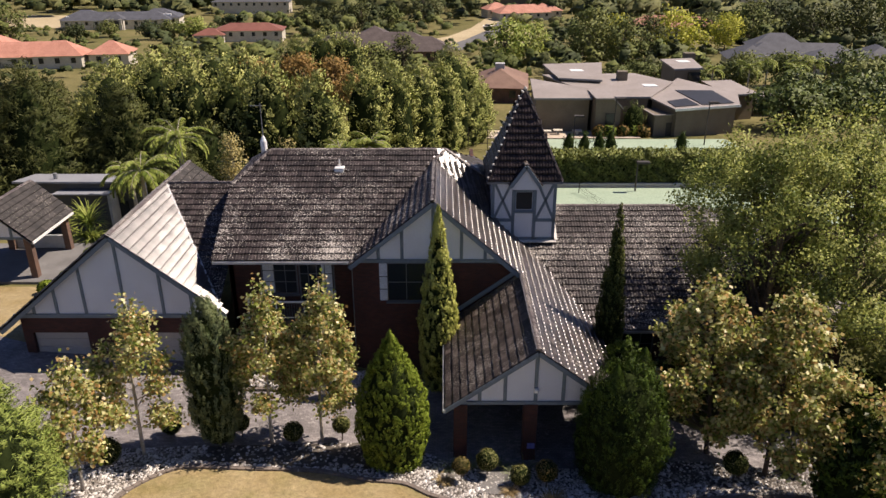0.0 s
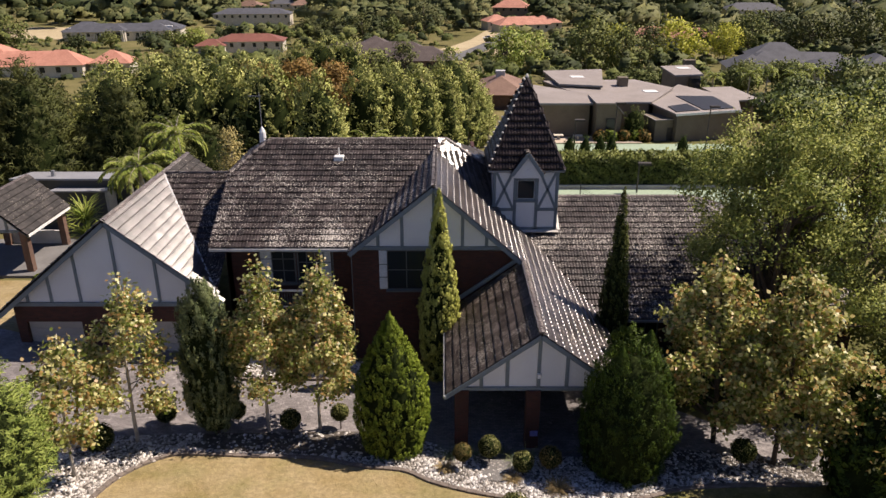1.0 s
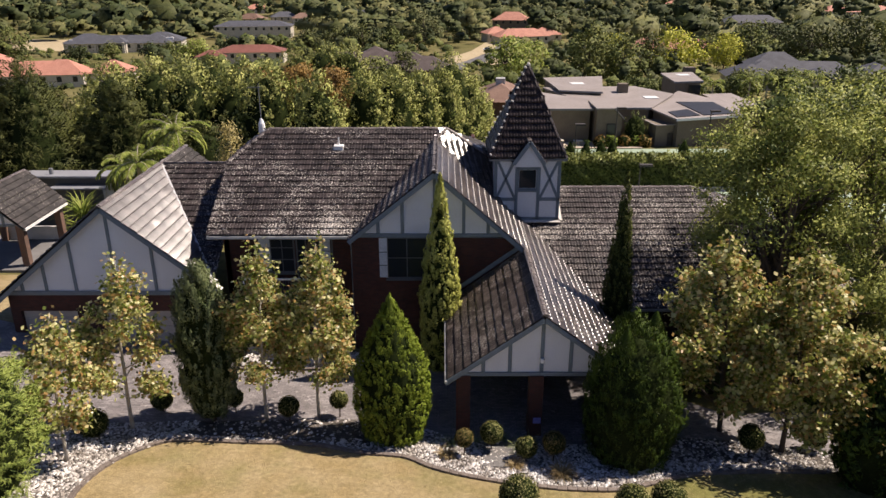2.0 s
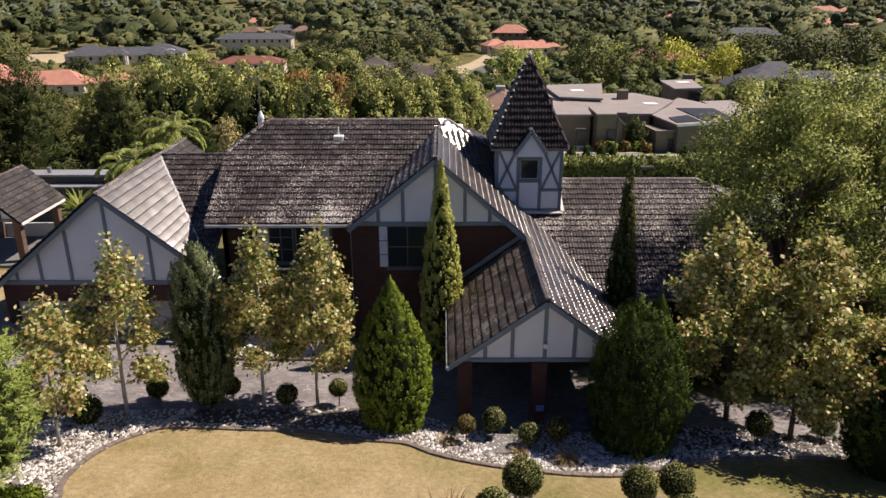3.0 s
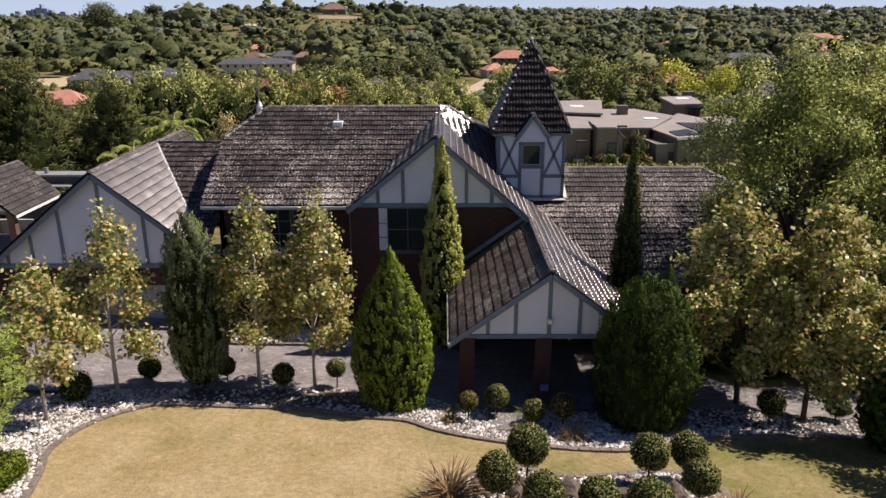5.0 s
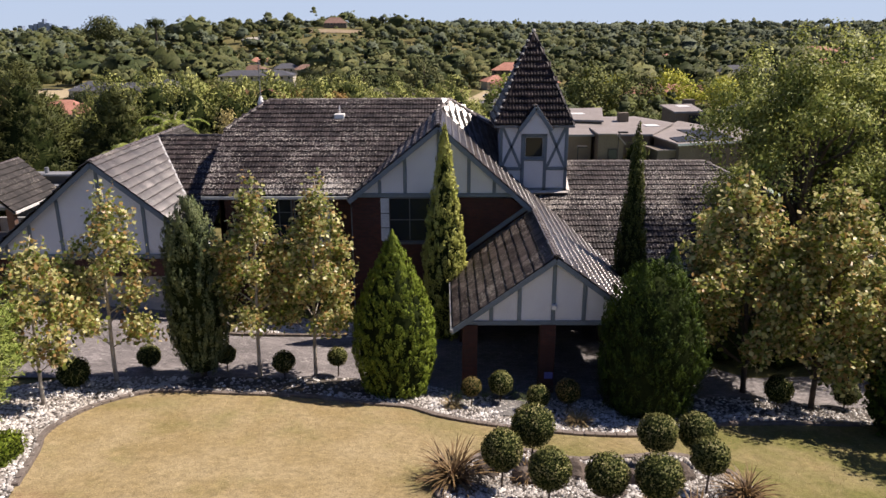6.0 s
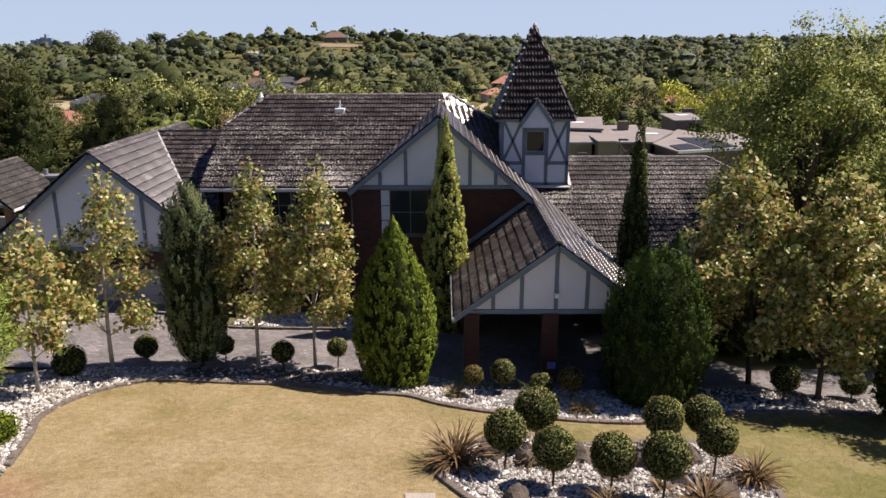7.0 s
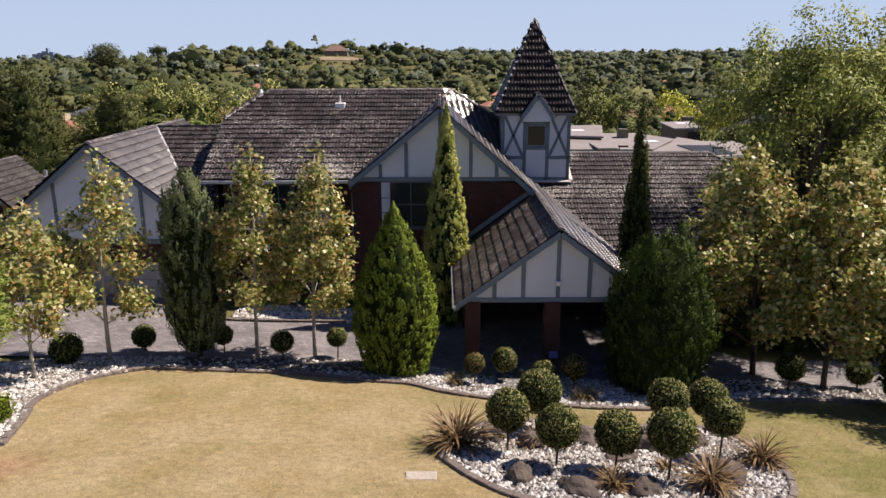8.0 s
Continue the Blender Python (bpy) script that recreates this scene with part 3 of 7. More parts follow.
def deck(polys, depth=0.12):
    s = Shape()
    for poly in polys:
        o, u, v, n = slope_axes(poly)
        top = [Vector(p) + n * 0.02 for p in poly]
        s.solid([p - n * depth for p in top], top)
    return s


def cap_mesh(mat):
    """A half-round ridge cap one metre long, wider at its lap."""
    s = Shape()
    ring0, ring1 = [], []
    for g in (-82, -45, 0, 45, 82):
        c, q = math.sin(radians(g)), math.cos(radians(g))
        ring0.append((0, c * 1.12, q * 0.80))
        ring1.append((1.08, c * 0.95, q * 0.68))
    s.v = ring0 + ring1
    s.f = [(j, j + 1, j + 6, j + 5) for j in range(4)] + [(4, 3, 2, 1, 0), (5, 6, 7, 8, 9)]
    return s.mesh("ridge_cap", mat)


CAP_MESH = {}


def caps(lines, parent, mat, length=0.40, width=0.13, lift=0.0):
    """Ridge and hip caps laid end to end along each line."""
    if mat not in CAP_MESH:
        CAP_MESH[mat] = cap_mesh(mat)
    for a, b in lines:
        a, b = Vector(a), Vector(b)
        if b.z < a.z:
            a, b = b, a
        d = b - a
        count = max(1, int(d.length / length))
        t = d.normalized()
        side = Vector((0, 0, 1)).cross(t).normalized()
        up = t.cross(side)
        rot = Matrix((t, side, up)).transposed().to_4x4()
        for i in range(count):
            ob = new("ridge_cap", CAP_MESH[mat])
            ob.parent = parent
            if parent.parent is None:
                ob.matrix_parent_inverse = parent.matrix_basis.inverted()
            ob.matrix_basis = Matrix.Translation(a + d * (i / count) + up * (lift + rng.uniform(-0.006, 0.006))) @ rot @ Matrix.Diagonal((d.length / count, width, width, 1))


def roof(name, polys, cap_lines, parent, mat=None, label="", grow=0.05, lap=0.05, nose=0.0, roll=None, cant=0.0):
    """Deck with its tiles in one sheet and its caps."""
    d = part(name, deck(polys), M_UNDER, parent, label)
    V, F = tiled(polys, grow, lap=lap, nose=nose, roll=roll, cant=cant)
    tagged(part("roof_tiles", nmesh("roof_tiles", V, F, mat or M_TILE, mat is not M_TILE_GLOSS), None, d), kind="stuff")
    if cap_lines:
        caps(cap_lines, d, M_CAP)
    return d


house = thing("house", (-2, 34, -0.6), "mock tudor house of red brick and white render under brown tiles", "house")

A, B = (0.13, 37.8, 8.78), (-0.45, 37.12, 8.40)
E_ = (2.45, 37.0, 7.38)
RL, HL, HLB = (-9.1, 37.8, 8.75), (-10.75, 35.5, 7.6), (-10.75, 40.1, 7.6)
main_front = [(-10.72, 31.05, 5.35), (-4.2, 31.05, 5.35), B, A, RL, HL]
main_back = [HLB, RL, A, (1.9, 40.2, 7.54), (1.9, 44.5, 5.37), (-10.72, 44.5, 5.37)]
half_hip = [RL, HL, HLB]
patch = [A, B, (2.4, 35.08, 5.42), (2.9, 35.3, 5.44), E_]
patch_back = [A, E_, (2.4, 40.2, 7.4), (1.9, 40.2, 7.5)]
roof("main_roof", [main_front, main_back, half_hip], [(HL, RL), (HLB, RL), (RL, A)], house, M_TILE_LONG, label="weathered brown tiles blotched with pale lichen")
roof("hip_roof", [patch, patch_back], [(B, A), (A, E_)], house, M_TILE_GLOSS, lap=0.014, roll=0.006, cant=0.175)

GA = (-0.45, 30.6, 8.40)
gable_l = [(-4.28, 30.6, 5.27), (-4.2, 31.1, 5.33), B, GA]
gable_r = [GA, (3.65, 30.6, 4.76), (3.65, 36.3, 4.76), (2.4, 36.3, 5.87), (2.4, 35.08, 5.87), B]
roof("gable_roof", [gable_l], [(GA, B)], house)
roof("gable_side_roof", [gable_r], [], house, M_TILE_GLOSS, lap=0.04, nose=0.026)
lower_r = [(3.65, 23.95, 4.76), (7.3, 23.95, 2.05), (7.3, 30.73, 2.05), (3.65, 36.36, 4.76)]
porch_l = [(0.08, 23.95, 2.10), (0.08, 30.85, 2.10), (3.65, 30.85, 4.76), (3.65, 23.95, 4.76)]
roof("side_roof", [lower_r], [((3.65, 23.95, 4.78), (3.65, 30.6, 4.78))], house, M_TILE_GLOSS, lap=0.04, nose=0.026)
wing_front = [(7.3, 30.73, 2.05), (7.35, 30.5, 1.94), (20.9, 30.5, 1.94), (13.4, 38.0, 5.54), (3.0, 38.0, 5.54), (3.65, 36.36, 4.76)]
wing_back = [(3.0, 38.0, 5.54), (13.4, 38.0, 5.54), (20.9, 45.5, 1.94), (3.0, 45.5, 1.94)]
wing_side = [(20.9, 30.5, 1.94), (20.9, 45.5, 1.94), (13.4, 38.0, 5.54)]
roof("wing_roof", [wing_front, wing_back, wing_side], [((5.9, 38, 5.54), (13.4, 38, 5.54)), ((20.9, 30.5, 1.94), (13.4, 38, 5.54))], house, label="brown tiled roof of the low wing")
GR = (-14.9, 30.0, 7.02)
gar_r = [GR, (-14.9, 37.6, 7.0), (-10.45, 30.36, 3.37), (-10.1, 30.0, 3.09)]
gar_l = [GR, (-20.75, 30.0, 2.22), (-20.75, 41.5, 2.22), (-14.9, 41.5, 7.02)]
gar_rb = [(-14.9, 37.6, 7.02), (-14.9, 41.5, 7.02), (-11.2, 41.5, 4.0), (-11.2, 37.6, 4.0)]
link = [(-14.9, 37.6, 6.99), (-10.7, 37.6, 6.99), (-10.55, 30.6, 3.49), (-10.55, 30.5, 3.44)]
link_b = [(-14.9, 37.6, 6.99), (-10.7, 37.6, 6.99), (-10.7, 44.5, 3.5), (-14.9, 44.5, 3.5)]
roof("garage_back_roof", [gar_l, gar_rb], [], house, M_TILE_OLD, roll=0.045)
roof("garage_roof", [gar_r], [(GR, (-14.9, 41.5, 7.02))], house, M_TILE_GLOSS, label="steep tiled roof shining in the sun", lap=0.034)
roof("link_roof", [link, link_b], [((-14.9, 37.6, 7.0), (-10.7, 37.6, 7.0))], house)
# valley flashing of the garage roof
part("valley_flashing", Shape().beam((-14.9, 37.5, 7.06), (-10.5, 30.42, 3.47), 0.11, 0.03, (0.3, -0.2, 1)), M_LEAD, house)

# ---- tower ----
TX0, TX1, TY0, TY1, TZ = 2.48, 5.82, 35.5, 38.84, 7.84
tower = part("tower_wall", Shape().box(TX0, TX1, TY0, TY1, 3.6, TZ), M_RENDER, house, "white rendered tower with crossed blue grey timbers")
AP = (4.17, 37.17, 12.08)
ec = [(TX0 - 0.2, TY0 - 0.2, TZ - 0.03), (TX1 + 0.2, TY0 - 0.2, TZ - 0.03), (TX1 + 0.2, TY1 + 0.2, TZ - 0.03), (TX0 - 0.2, TY1 + 0.2, TZ - 0.03)]
spire = [[ec[i], ec[(i + 1) % 4], AP] for i in range(4)]
sp = part("spire", Shape().solid(ec, [Vector(AP) + Vector(p) * 1e-4 for p in ec]), M_UNDER, house, "steep pyramid spire of dark glazed tiles")
V, F = tiled(spire, 0.0, TILE_W, 0.345)
tagged(part("spire_tiles", nmesh("spire_tiles", V, F, M_TILE_DARK, True), None, sp), kind="stuff")
caps([(p, AP) for p in ec], sp, M_TILE_DARK, 0.36, 0.10)
BM = Shape().box(-0.05, 0.05, -0.05, 0.05, -0.04, 0.05).mesh("bedding_mortar", M_BEDDING, 0.015)
for p in (ec[0], ec[3]):
    d = Vector(AP) - Vector(p)
    for i in range(14):
        q = Vector(p) + d * ((i + 0.5) / 14)
        out = (q - Vector((AP[0], AP[1], q.z))).normalized()
        ob = new("bedding_mortar", BM)
        ob.parent = sp
        ob.matrix_basis = Matrix.Translation(q + out * 0.11 + Vector((0, 0, 0.05))) @ Matrix.Rotation(i * 0.7, 4, "Z")
part("finial", Shape().tube([(AP[0], AP[1], 12.0), (AP[0], AP[1], 12.16), (AP[0], AP[1], 12.24)], [0.10, 0.09, 0.03], 8), M_BEDDING, sp)
s = Shape()
for a, b in ((ec[0], ec[1]), (ec[1], ec[2]), (ec[3], ec[0])):
    s.beam((a[0], a[1], TZ - 0.06), (b[0], b[1], TZ - 0.06), 0.12, 0.10, (0, 0, -1))
part("tower_gutter", s, M_GUTTER_DARK, house)


def batten(a, b, w=0.16, d=0.05, up=(0, -1, 0), parent=None, name="timber_batten"):
    return part(name, Shape().beam(a, b, w, d, up), M_TIMBER, parent or house, bevel=0.008)


yt = TY0
for a, b in (((TX0 + 0.08, 4.5), (TX0 + 0.08, TZ - 0.1)), ((TX1 - 0.08, 4.5), (TX1 - 0.08, TZ - 0.1)), ((3.62, 4.55), (3.62, 7.75)), ((4.72, 4.55), (4.72, 7.75)),
             ((TX0, 5.66), (3.62, 5.66)), ((4.72, 5.66), (TX1, 5.66)), ((3.62, 6.12), (4.72, 6.12)), ((3.62, 7.30), (4.72, 7.30)),
             ((TX0, 4.62), (TX1, 4.62)),
             ((2.62, 5.74), (3.52, 7.72)), ((2.62, 7.72), (3.52, 5.74)), ((4.82, 5.74), (5.70, 7.72)), ((4.82, 7.72), (5.70, 5.74))):
    dz = a[0] != b[0] and a[1] != b[1]
    batten((a[0], yt - (0.004 if dz else 0.0), a[1]), (b[0], yt - (0.004 if dz else 0.0), b[1]), 0.13 if dz else 0.16, 0.05 if dz else 0.06, parent=tower)
for z0, z1 in ((5.66, 7.72), (7.72, 5.66)):
    batten((TX1, TY0 + 0.3, z0), (TX1, TY1 - 0.3, z1), 0.12, 0.04, (1, 0, 0), tower)
    batten((TX0, TY0 + 0.3, z0), (TX0, TY1 - 0.3, z1), 0.12, 0.04, (-1, 0, 0), tower)
# little gable over the tower window
GT = (4.17, 8.55)
part("dormer_wall", Shape().solid([(3.5, TY0 - 0.30, 7.4), (4.84, TY0 - 0.30, 7.4), (4.84, TY0 - 0.30, 7.7), (GT[0], TY0 - 0.30, GT[1]), (3.5, TY0 - 0.30, 7.7)], [(3.5, TY0 + 1.2, 7.4), (4.84, TY0 + 1.2, 7.4), (4.84, TY0 + 1.2, 7.7), (GT[0], TY0 + 1.2, GT[1]), (3.5, TY0 + 1.2, 7.7)]), M_RENDER, house)
for sx, x in ((-1, 3.42), (1, 4.92)):
    batten((x - sx * -0.02, TY0 - 0.41, 7.56), (GT[0], TY0 - 0.41, GT[1] + 0.10), 0.19, 0.05, name="barge_board")
dl = [(3.36, TY0 - 0.40, 7.62), (3.36, TY0 + 0.9, 7.62), (GT[0], TY0 + 0.9, GT[1] + 0.16), (GT[0], TY0 - 0.40, GT[1] + 0.16)]
dr = [(2 * GT[0] - x, y, z) for x, y, z in dl]
roof("dormer_roof", [dl, dr], [((GT[0], TY0 - 0.40, GT[1] + 0.14), (GT[0], TY0 + 0.8, GT[1] + 0.14))], house, M_TILE_DARK, grow=0.0)
part("flashing", Shape().beam((TX0 + 0.9, TY0 - 0.10, 4.52), (TX1 + 0.1, TY0 - 0.10, 4.52), 0.25, 0.03, (0, -0.4, 1)), M_BEDDING, house, "pale mortar flashing at the tower's foot")
part("side_flashing", Shape().beam((TX1 + 0.09, TY0 - 0.1, 4.55), (TX1 + 0.09, TY1, 6.15), 0.16, 0.04, (0.2, -0.4, 1)), M_BEDDING, house)


def window(x0, x1, y, z0, z1, cols, rows, parent, label="", transom=None, curtain=0.0, frame_mat=None, open_=False, depth=0.10):
    """A framed window in a wall that faces -y, with each pane its own piece."""
    fm = frame_mat or M_FRAME
    w = part("window", Shape().box(x0, x1, y + 0.02, y + 0.05, z0, z1) if not open_ else Shape().box(x0, x1, y + 0.02, y + 0.05, z0, z0 + 0.02), M_DARK, parent, label)
    s = Shape()
    t = 0.07
    s.box(x0 - t, x0, y - 0.04, y + depth, z0 - t, z1 + t).box(x1, x1 + t, y - 0.04, y + depth, z0 - t, z1 + t)
    s.box(x0, x1, y - 0.04, y + depth, z1, z1 + t).box(x0, x1, y - 0.04, y + depth, z0 - t, z0)
    part("window_frame", s, fm, w)
    bars = Shape()
    cw, rh = (x1 - x0) / cols, (z1 - z0) / rows
    for i in range(1, cols):
        bars.box(x0 + i * cw - 0.02, x0 + i * cw + 0.02, y - 0.03, y + 0.02, z0, z1)
    for j in range(1, rows):
        bars.box(x0, x1, y - 0.026, y + 0.016, z0 + j * rh - 0.02, z0 + j * rh + 0.02)
    if cols * rows > 1:
        part("glazing_grid", bars, fm, w)
    for i in range(cols):
        for j in range(rows):
            part("pane", Shape().box(x0 + i * cw + 0.02, x0 + (i + 1) * cw - 0.02, y - 0.012, y - 0.004, z0 + j * rh + 0.02, z0 + (j + 1) * rh - 0.02), M_GLASS, w)
    part("window_sill", Shape().box(x0 - 0.1, x1 + 0.1, y - 0.12, y + 0.02, z0 - 0.14, z0 - 0.07), fm, w)
    return w


window(3.74, 4.60, TY0, 6.23, 7.19, 1, 1, house, "small tower window with dark panes", frame_mat=M_TIMBER)

# ---- walls of the front gable ----
yw = 31.0


def gable_wall(name, poly, y, depth, mat, parent=None, label=""):
    return part(name, Shape().solid([(x, y, z) for x, z in poly], [(x, y + depth, z) for x, z in poly]), mat, parent or house, label)


gable_wall("gable_panel", [(-3.95, 5.33), (3.0, 5.33), (3.05, 5.2), (-0.45, 8.2)], yw, 0.25, M_RENDER, label="white rendered gable")
part("front_wall", Shape().solid([(-4.0, yw + 0.03, -1.2), (3.6, yw + 0.03, -1.2), (3.6, yw + 0.03, 4.6), (3.0, yw + 0.03, 5.34), (-4.0, yw + 0.03, 5.34)], [(-4.0, yw + 0.3, -1.2), (3.6, yw + 0.3, -1.2), (3.6, yw + 0.3, 4.6), (3.0, yw + 0.3, 5.34), (-4.0, yw + 0.3, 5.34)]), M_BRICK, house, "deep red brick wall in shade")
for x in (-3.0, -1.9, -0.45, 0.85, 1.95):
    zt = 8.2 - abs(x + 0.45) * 0.85 - 0.02
    batten((x, yw, 5.4), (x, yw, zt), 0.15)
batten((-4.0, yw, 5.36), (3.05, yw, 5.36), 0.18, 0.07)
batten((-4.32, 30.62, 5.14), (-0.45, 30.62, 8.28), 0.20, 0.06, name="barge_board")
batten((3.55, 30.62, 4.72), (-0.45, 30.62, 8.28), 0.20, 0.06, name="barge_board")
part("soffit", Shape().poly([(-4.25, 30.62, 5.2), (-0.45, 30.62, 8.24), (-0.45, 31.02, 8.24), (-4.25, 31.02, 5.2)]).poly([(3.5, 30.62, 4.73), (-0.45, 30.62, 8.24), (-0.45, 31.02, 8.24), (3.5, 31.02, 4.73)]), M_RENDER, house)
batten((0.05, 30.95, 2.35), (3.55, 30.95, 4.94), 0.18, 0.08, name="flashing_board")
window(-2.95 + 0.36, -0.85, yw + 0.03, 3.3, 5.2, 2, 2, house, "tall upstairs window with dark panes and a pale shutter")
part("side_panel", Shape().box(-2.98, -2.62, yw - 0.02, yw + 0.02, 3.3, 5.22), M_CURTAIN, house, "pale blue side panel of the window")
for z in (3.9, 4.55):
    part("panel_rail", Shape().box(-2.98, -2.62, yw - 0.035, yw - 0.02, z - 0.02, z + 0.02), M_FRAME, house)

# ---- main block under the long roof ----
yb = 32.2
part("upper_wall", Shape().box(-10.35, -4.0, yb, yb + 0.25, -1.2, 5.5), M_BRICK, house)
part("end_wall", Shape().solid([(-10.4, yb, -1.2), (-10.4, 43.5, -1.2), (-10.4, 43.5, 5.7), (-10.4, 40.0, 7.4), (-10.4, 35.6, 7.4), (-10.4, yb, 5.8)], [(-10.15, yb, -1.2), (-10.15, 43.5, -1.2), (-10.15, 43.5, 5.7), (-10.15, 40.0, 7.4), (-10.15, 35.6, 7.4), (-10.15, yb, 5.8)]), M_BRICK, house)
part("return_wall", Shape().box(-4.25, -4.0, yw + 0.1, yb, -1.2, 5.3), M_BRICK, house)
part("back_wall", Shape().box(-10.4, 1.8, 43.3, 43.5, -1.2, 5.5), M_BRICK, house)
part("right_wall", Shape().box(1.6, 1.8, 37.0, 43.3, -1.2, 7.3), M_BRICK, house)
part("soffit_board", Shape().box(-10.7, -4.2, 31.1, yb, 5.18, 5.22), M_TIMBER, house)
part("gutter", Shape().box(-10.75, -4.25, 30.93, 31.06, 5.18, 5.32), M_GUTTER, house, "pale painted gutter along the eave", bevel=0.02)
part("verge_board", Shape().beam((-10.72, 31.1, 5.28), (-10.72, 35.5, 7.5), 0.16, 0.05, (-1, 0, 0)).beam((-10.72, 35.5, 7.5), (-10.72, 40, 7.5), 0.16, 0.05, (-1, 0, 0)), M_WHITE, house)
part("downpipe", Shape().tube([(-4.35, 31.0, 5.2), (-4.35, 31.25, 4.95), (-4.35, 31.9, 4.6), (-4.35, 31.9, -0.6)], [0.05] * 4, 8), M_TIMBER, house)
window(-8.75, -7.15, yb, 3.1, 4.9, 3, 3, house, "balcony window with pale curtains")
window(-6.95, -5.35, yb, 2.6, 4.9, 4, 3, house, "glazed balcony door")
part("curtain", Shape().box(-8.75, -8.2, yb - 0.02, yb - 0.014, 3.12, 4.88), M_CURTAIN, house)
part("curtain", Shape().box(-5.9, -5.4, yb - 0.02, yb - 0.014, 2.62, 4.88), M_CURTAIN, house)
part("balcony_floor", Shape().box(-9.4, -5.2, 30.9, yb, 2.05, 2.25), M_DARK, house)
part("balcony_rail", Shape().box(-9.35, -5.25, 31.0, 31.08, 3.14, 3.22).box(-9.35, -9.27, 31.0, yb, 3.14, 3.22).box(-5.33, -5.25, 31.0, yb, 3.14, 3.22).box(-9.33, -5.27, 31.02, 31.06, 2.32, 2.37), M_WHITE, house, "white painted balcony handrail", bevel=0.01)
bal = bpy.data.objects["balcony_rail"]
for i in range(34):
    x = -9.31 + i * (4.02 / 33)
    thick = 0.03 if i % 11 == 0 else 0.011
    part("baluster", Shape().box(x - thick, x + thick, 31.04 - thick, 31.04 + thick, 2.25, 3.15), M_WHITE if i % 11 == 0 else M_FRAME, bal)
part("entrance_door", Shape().box(-8.3, -7.3, yb - 0.06, yb - 0.01, -0.4, 1.7), M_DARK, house)
window(-6.9, -5.0, yb, 0.3, 1.7, 4, 2, house, "shaded ground floor window")

# ---- vent pipe and mast on the roof ----
part("roof_vent", Shape().box(-5.6, -5.1, 36.2, 36.7, 7.95, 8.24), M_WHITE, house, "pale flashing block with a thin vent pipe", bevel=0.03)
part("vent_pipe", Shape().tube([(-5.35, 36.5, 8.1), (-5.35, 36.5, 8.62)], [0.035, 0.035], 8), M_WHITE, bpy.data.objects["roof_vent"])

# ---- garage ----
yg = 30.4
gable_wall("garage_gable", [(-20.0, 2.78), (-10.25, 2.78), (-10.25, 3.0), (-14.9, 6.85), (-19.7, 2.95)], yg, 0.25, M_RENDER, label="broad white rendered garage gable")
part("garage_wall", Shape().box(-20.0, -19.55, yg + 0.05, yg + 0.3, -0.4, 2.75).box(-16.95, -15.75, yg + 0.05, yg + 0.3, -0.4, 2.75).box(-12.2, -10.3, yg + 0.05, yg + 0.3, -0.4, 2.75).box(-19.55, -16.95, yg + 0.05, yg + 0.3, 1.85, 2.75).box(-15.75, -12.2, yg + 0.05, yg + 0.3, 1.85, 2.75), M_BRICK, house)
part("garage_side_wall", Shape().box(-20.0, -19.75, yg + 0.3, 41, -0.4, 2.9), M_BRICK, house)
for x0, x1 in ((-19.55, -16.95), (-15.75, -12.2)):
    s = Shape()
    for j in range(5):
        s.box(x0 + 0.02, x1 - 0.02, yg + 0.2, yg + 0.25, -0.25 + j * 0.42, -0.25 + j * 0.42 + 0.405)
    part("garage_door", s, M_GDOOR, house, "closed pale grey panelled garage door", bevel=0.012)
batten((-20.2, yg, 2.8), (-10.2, yg, 2.8), 0.20, 0.07)
for x in (-19.2, -18.1, -16.75, -14.9, -13.1, -11.75, -10.75):
    zt = 6.85 - abs(x + 14.9) * 0.82
    if zt > 3.0:
        batten((x, yg, 2.88), (x, yg, zt), 0.14)
batten((-20.75, 30.02, 2.08), (-14.9, 30.02, 6.88), 0.20, 0.06, name="barge_board")
batten((-10.1, 30.02, 2.94), (-14.9, 30.02, 6.88), 0.20, 0.06, name="barge_board")
part("garage_gutter", Shape().box(-20.86, -20.74, 30.0, 41.5, 2.10, 2.22), M_GUTTER, house)

# ---- porch ----
gp = -0.55
gable_wall("porch_gable", [(0.75, 2.22), (6.6, 2.22), (6.6, 2.45), (3.65, 4.62), (0.75, 2.46)], 24.3, 0.2, M_RENDER, label="white rendered porch gable")
batten((0.3, 24.3, 2.2), (7.0, 24.3, 2.2), 0.16, 0.07, name="porch_beam")
for x in (1.45, 2.45, 3.66, 4.75, 5.75):
    zt = 4.58 - abs(x - 3.65) * 0.745
    batten((x, 24.3, 2.26), (x, 24.3, zt), 0.14)
batten((0.0, 23.98, 1.96), (3.65, 23.98, 4.64), 0.18, 0.06, name="barge_board")
batten((7.3, 23.98, 1.94), (3.65, 23.98, 4.64), 0.18, 0.06, name="barge_board")
part("porch_gutter", Shape().box(-0.02, 0.10, 23.9, 30.8, 1.98, 2.10), M_GUTTER, house, "pale gutter along the porch roof", bevel=0.02)
part("porch_light", Shape().box(3.58, 3.74, 24.08, 24.22, 2.75, 2.93).box(3.62, 3.70, 24.2, 24.3, 2.8, 2.88), M_WHITE, house, "small white security lamp", bevel=0.02)
for x, y in ((0.7, 24.45), (3.5, 24.45), (6.6, 24.45), (0.7, 29.0), (6.6, 29.0)):
    part("brick_post", Shape().box(x - 0.27, x + 0.27, y - 0.27, y + 0.27, -1.1, 2.14), M_BRICK, house, bevel=0.01)
part("porch_ceiling", Shape().box(0.4, 7.0, 24.5, 31.0, 2.14, 2.2), M_TIMBER, house)
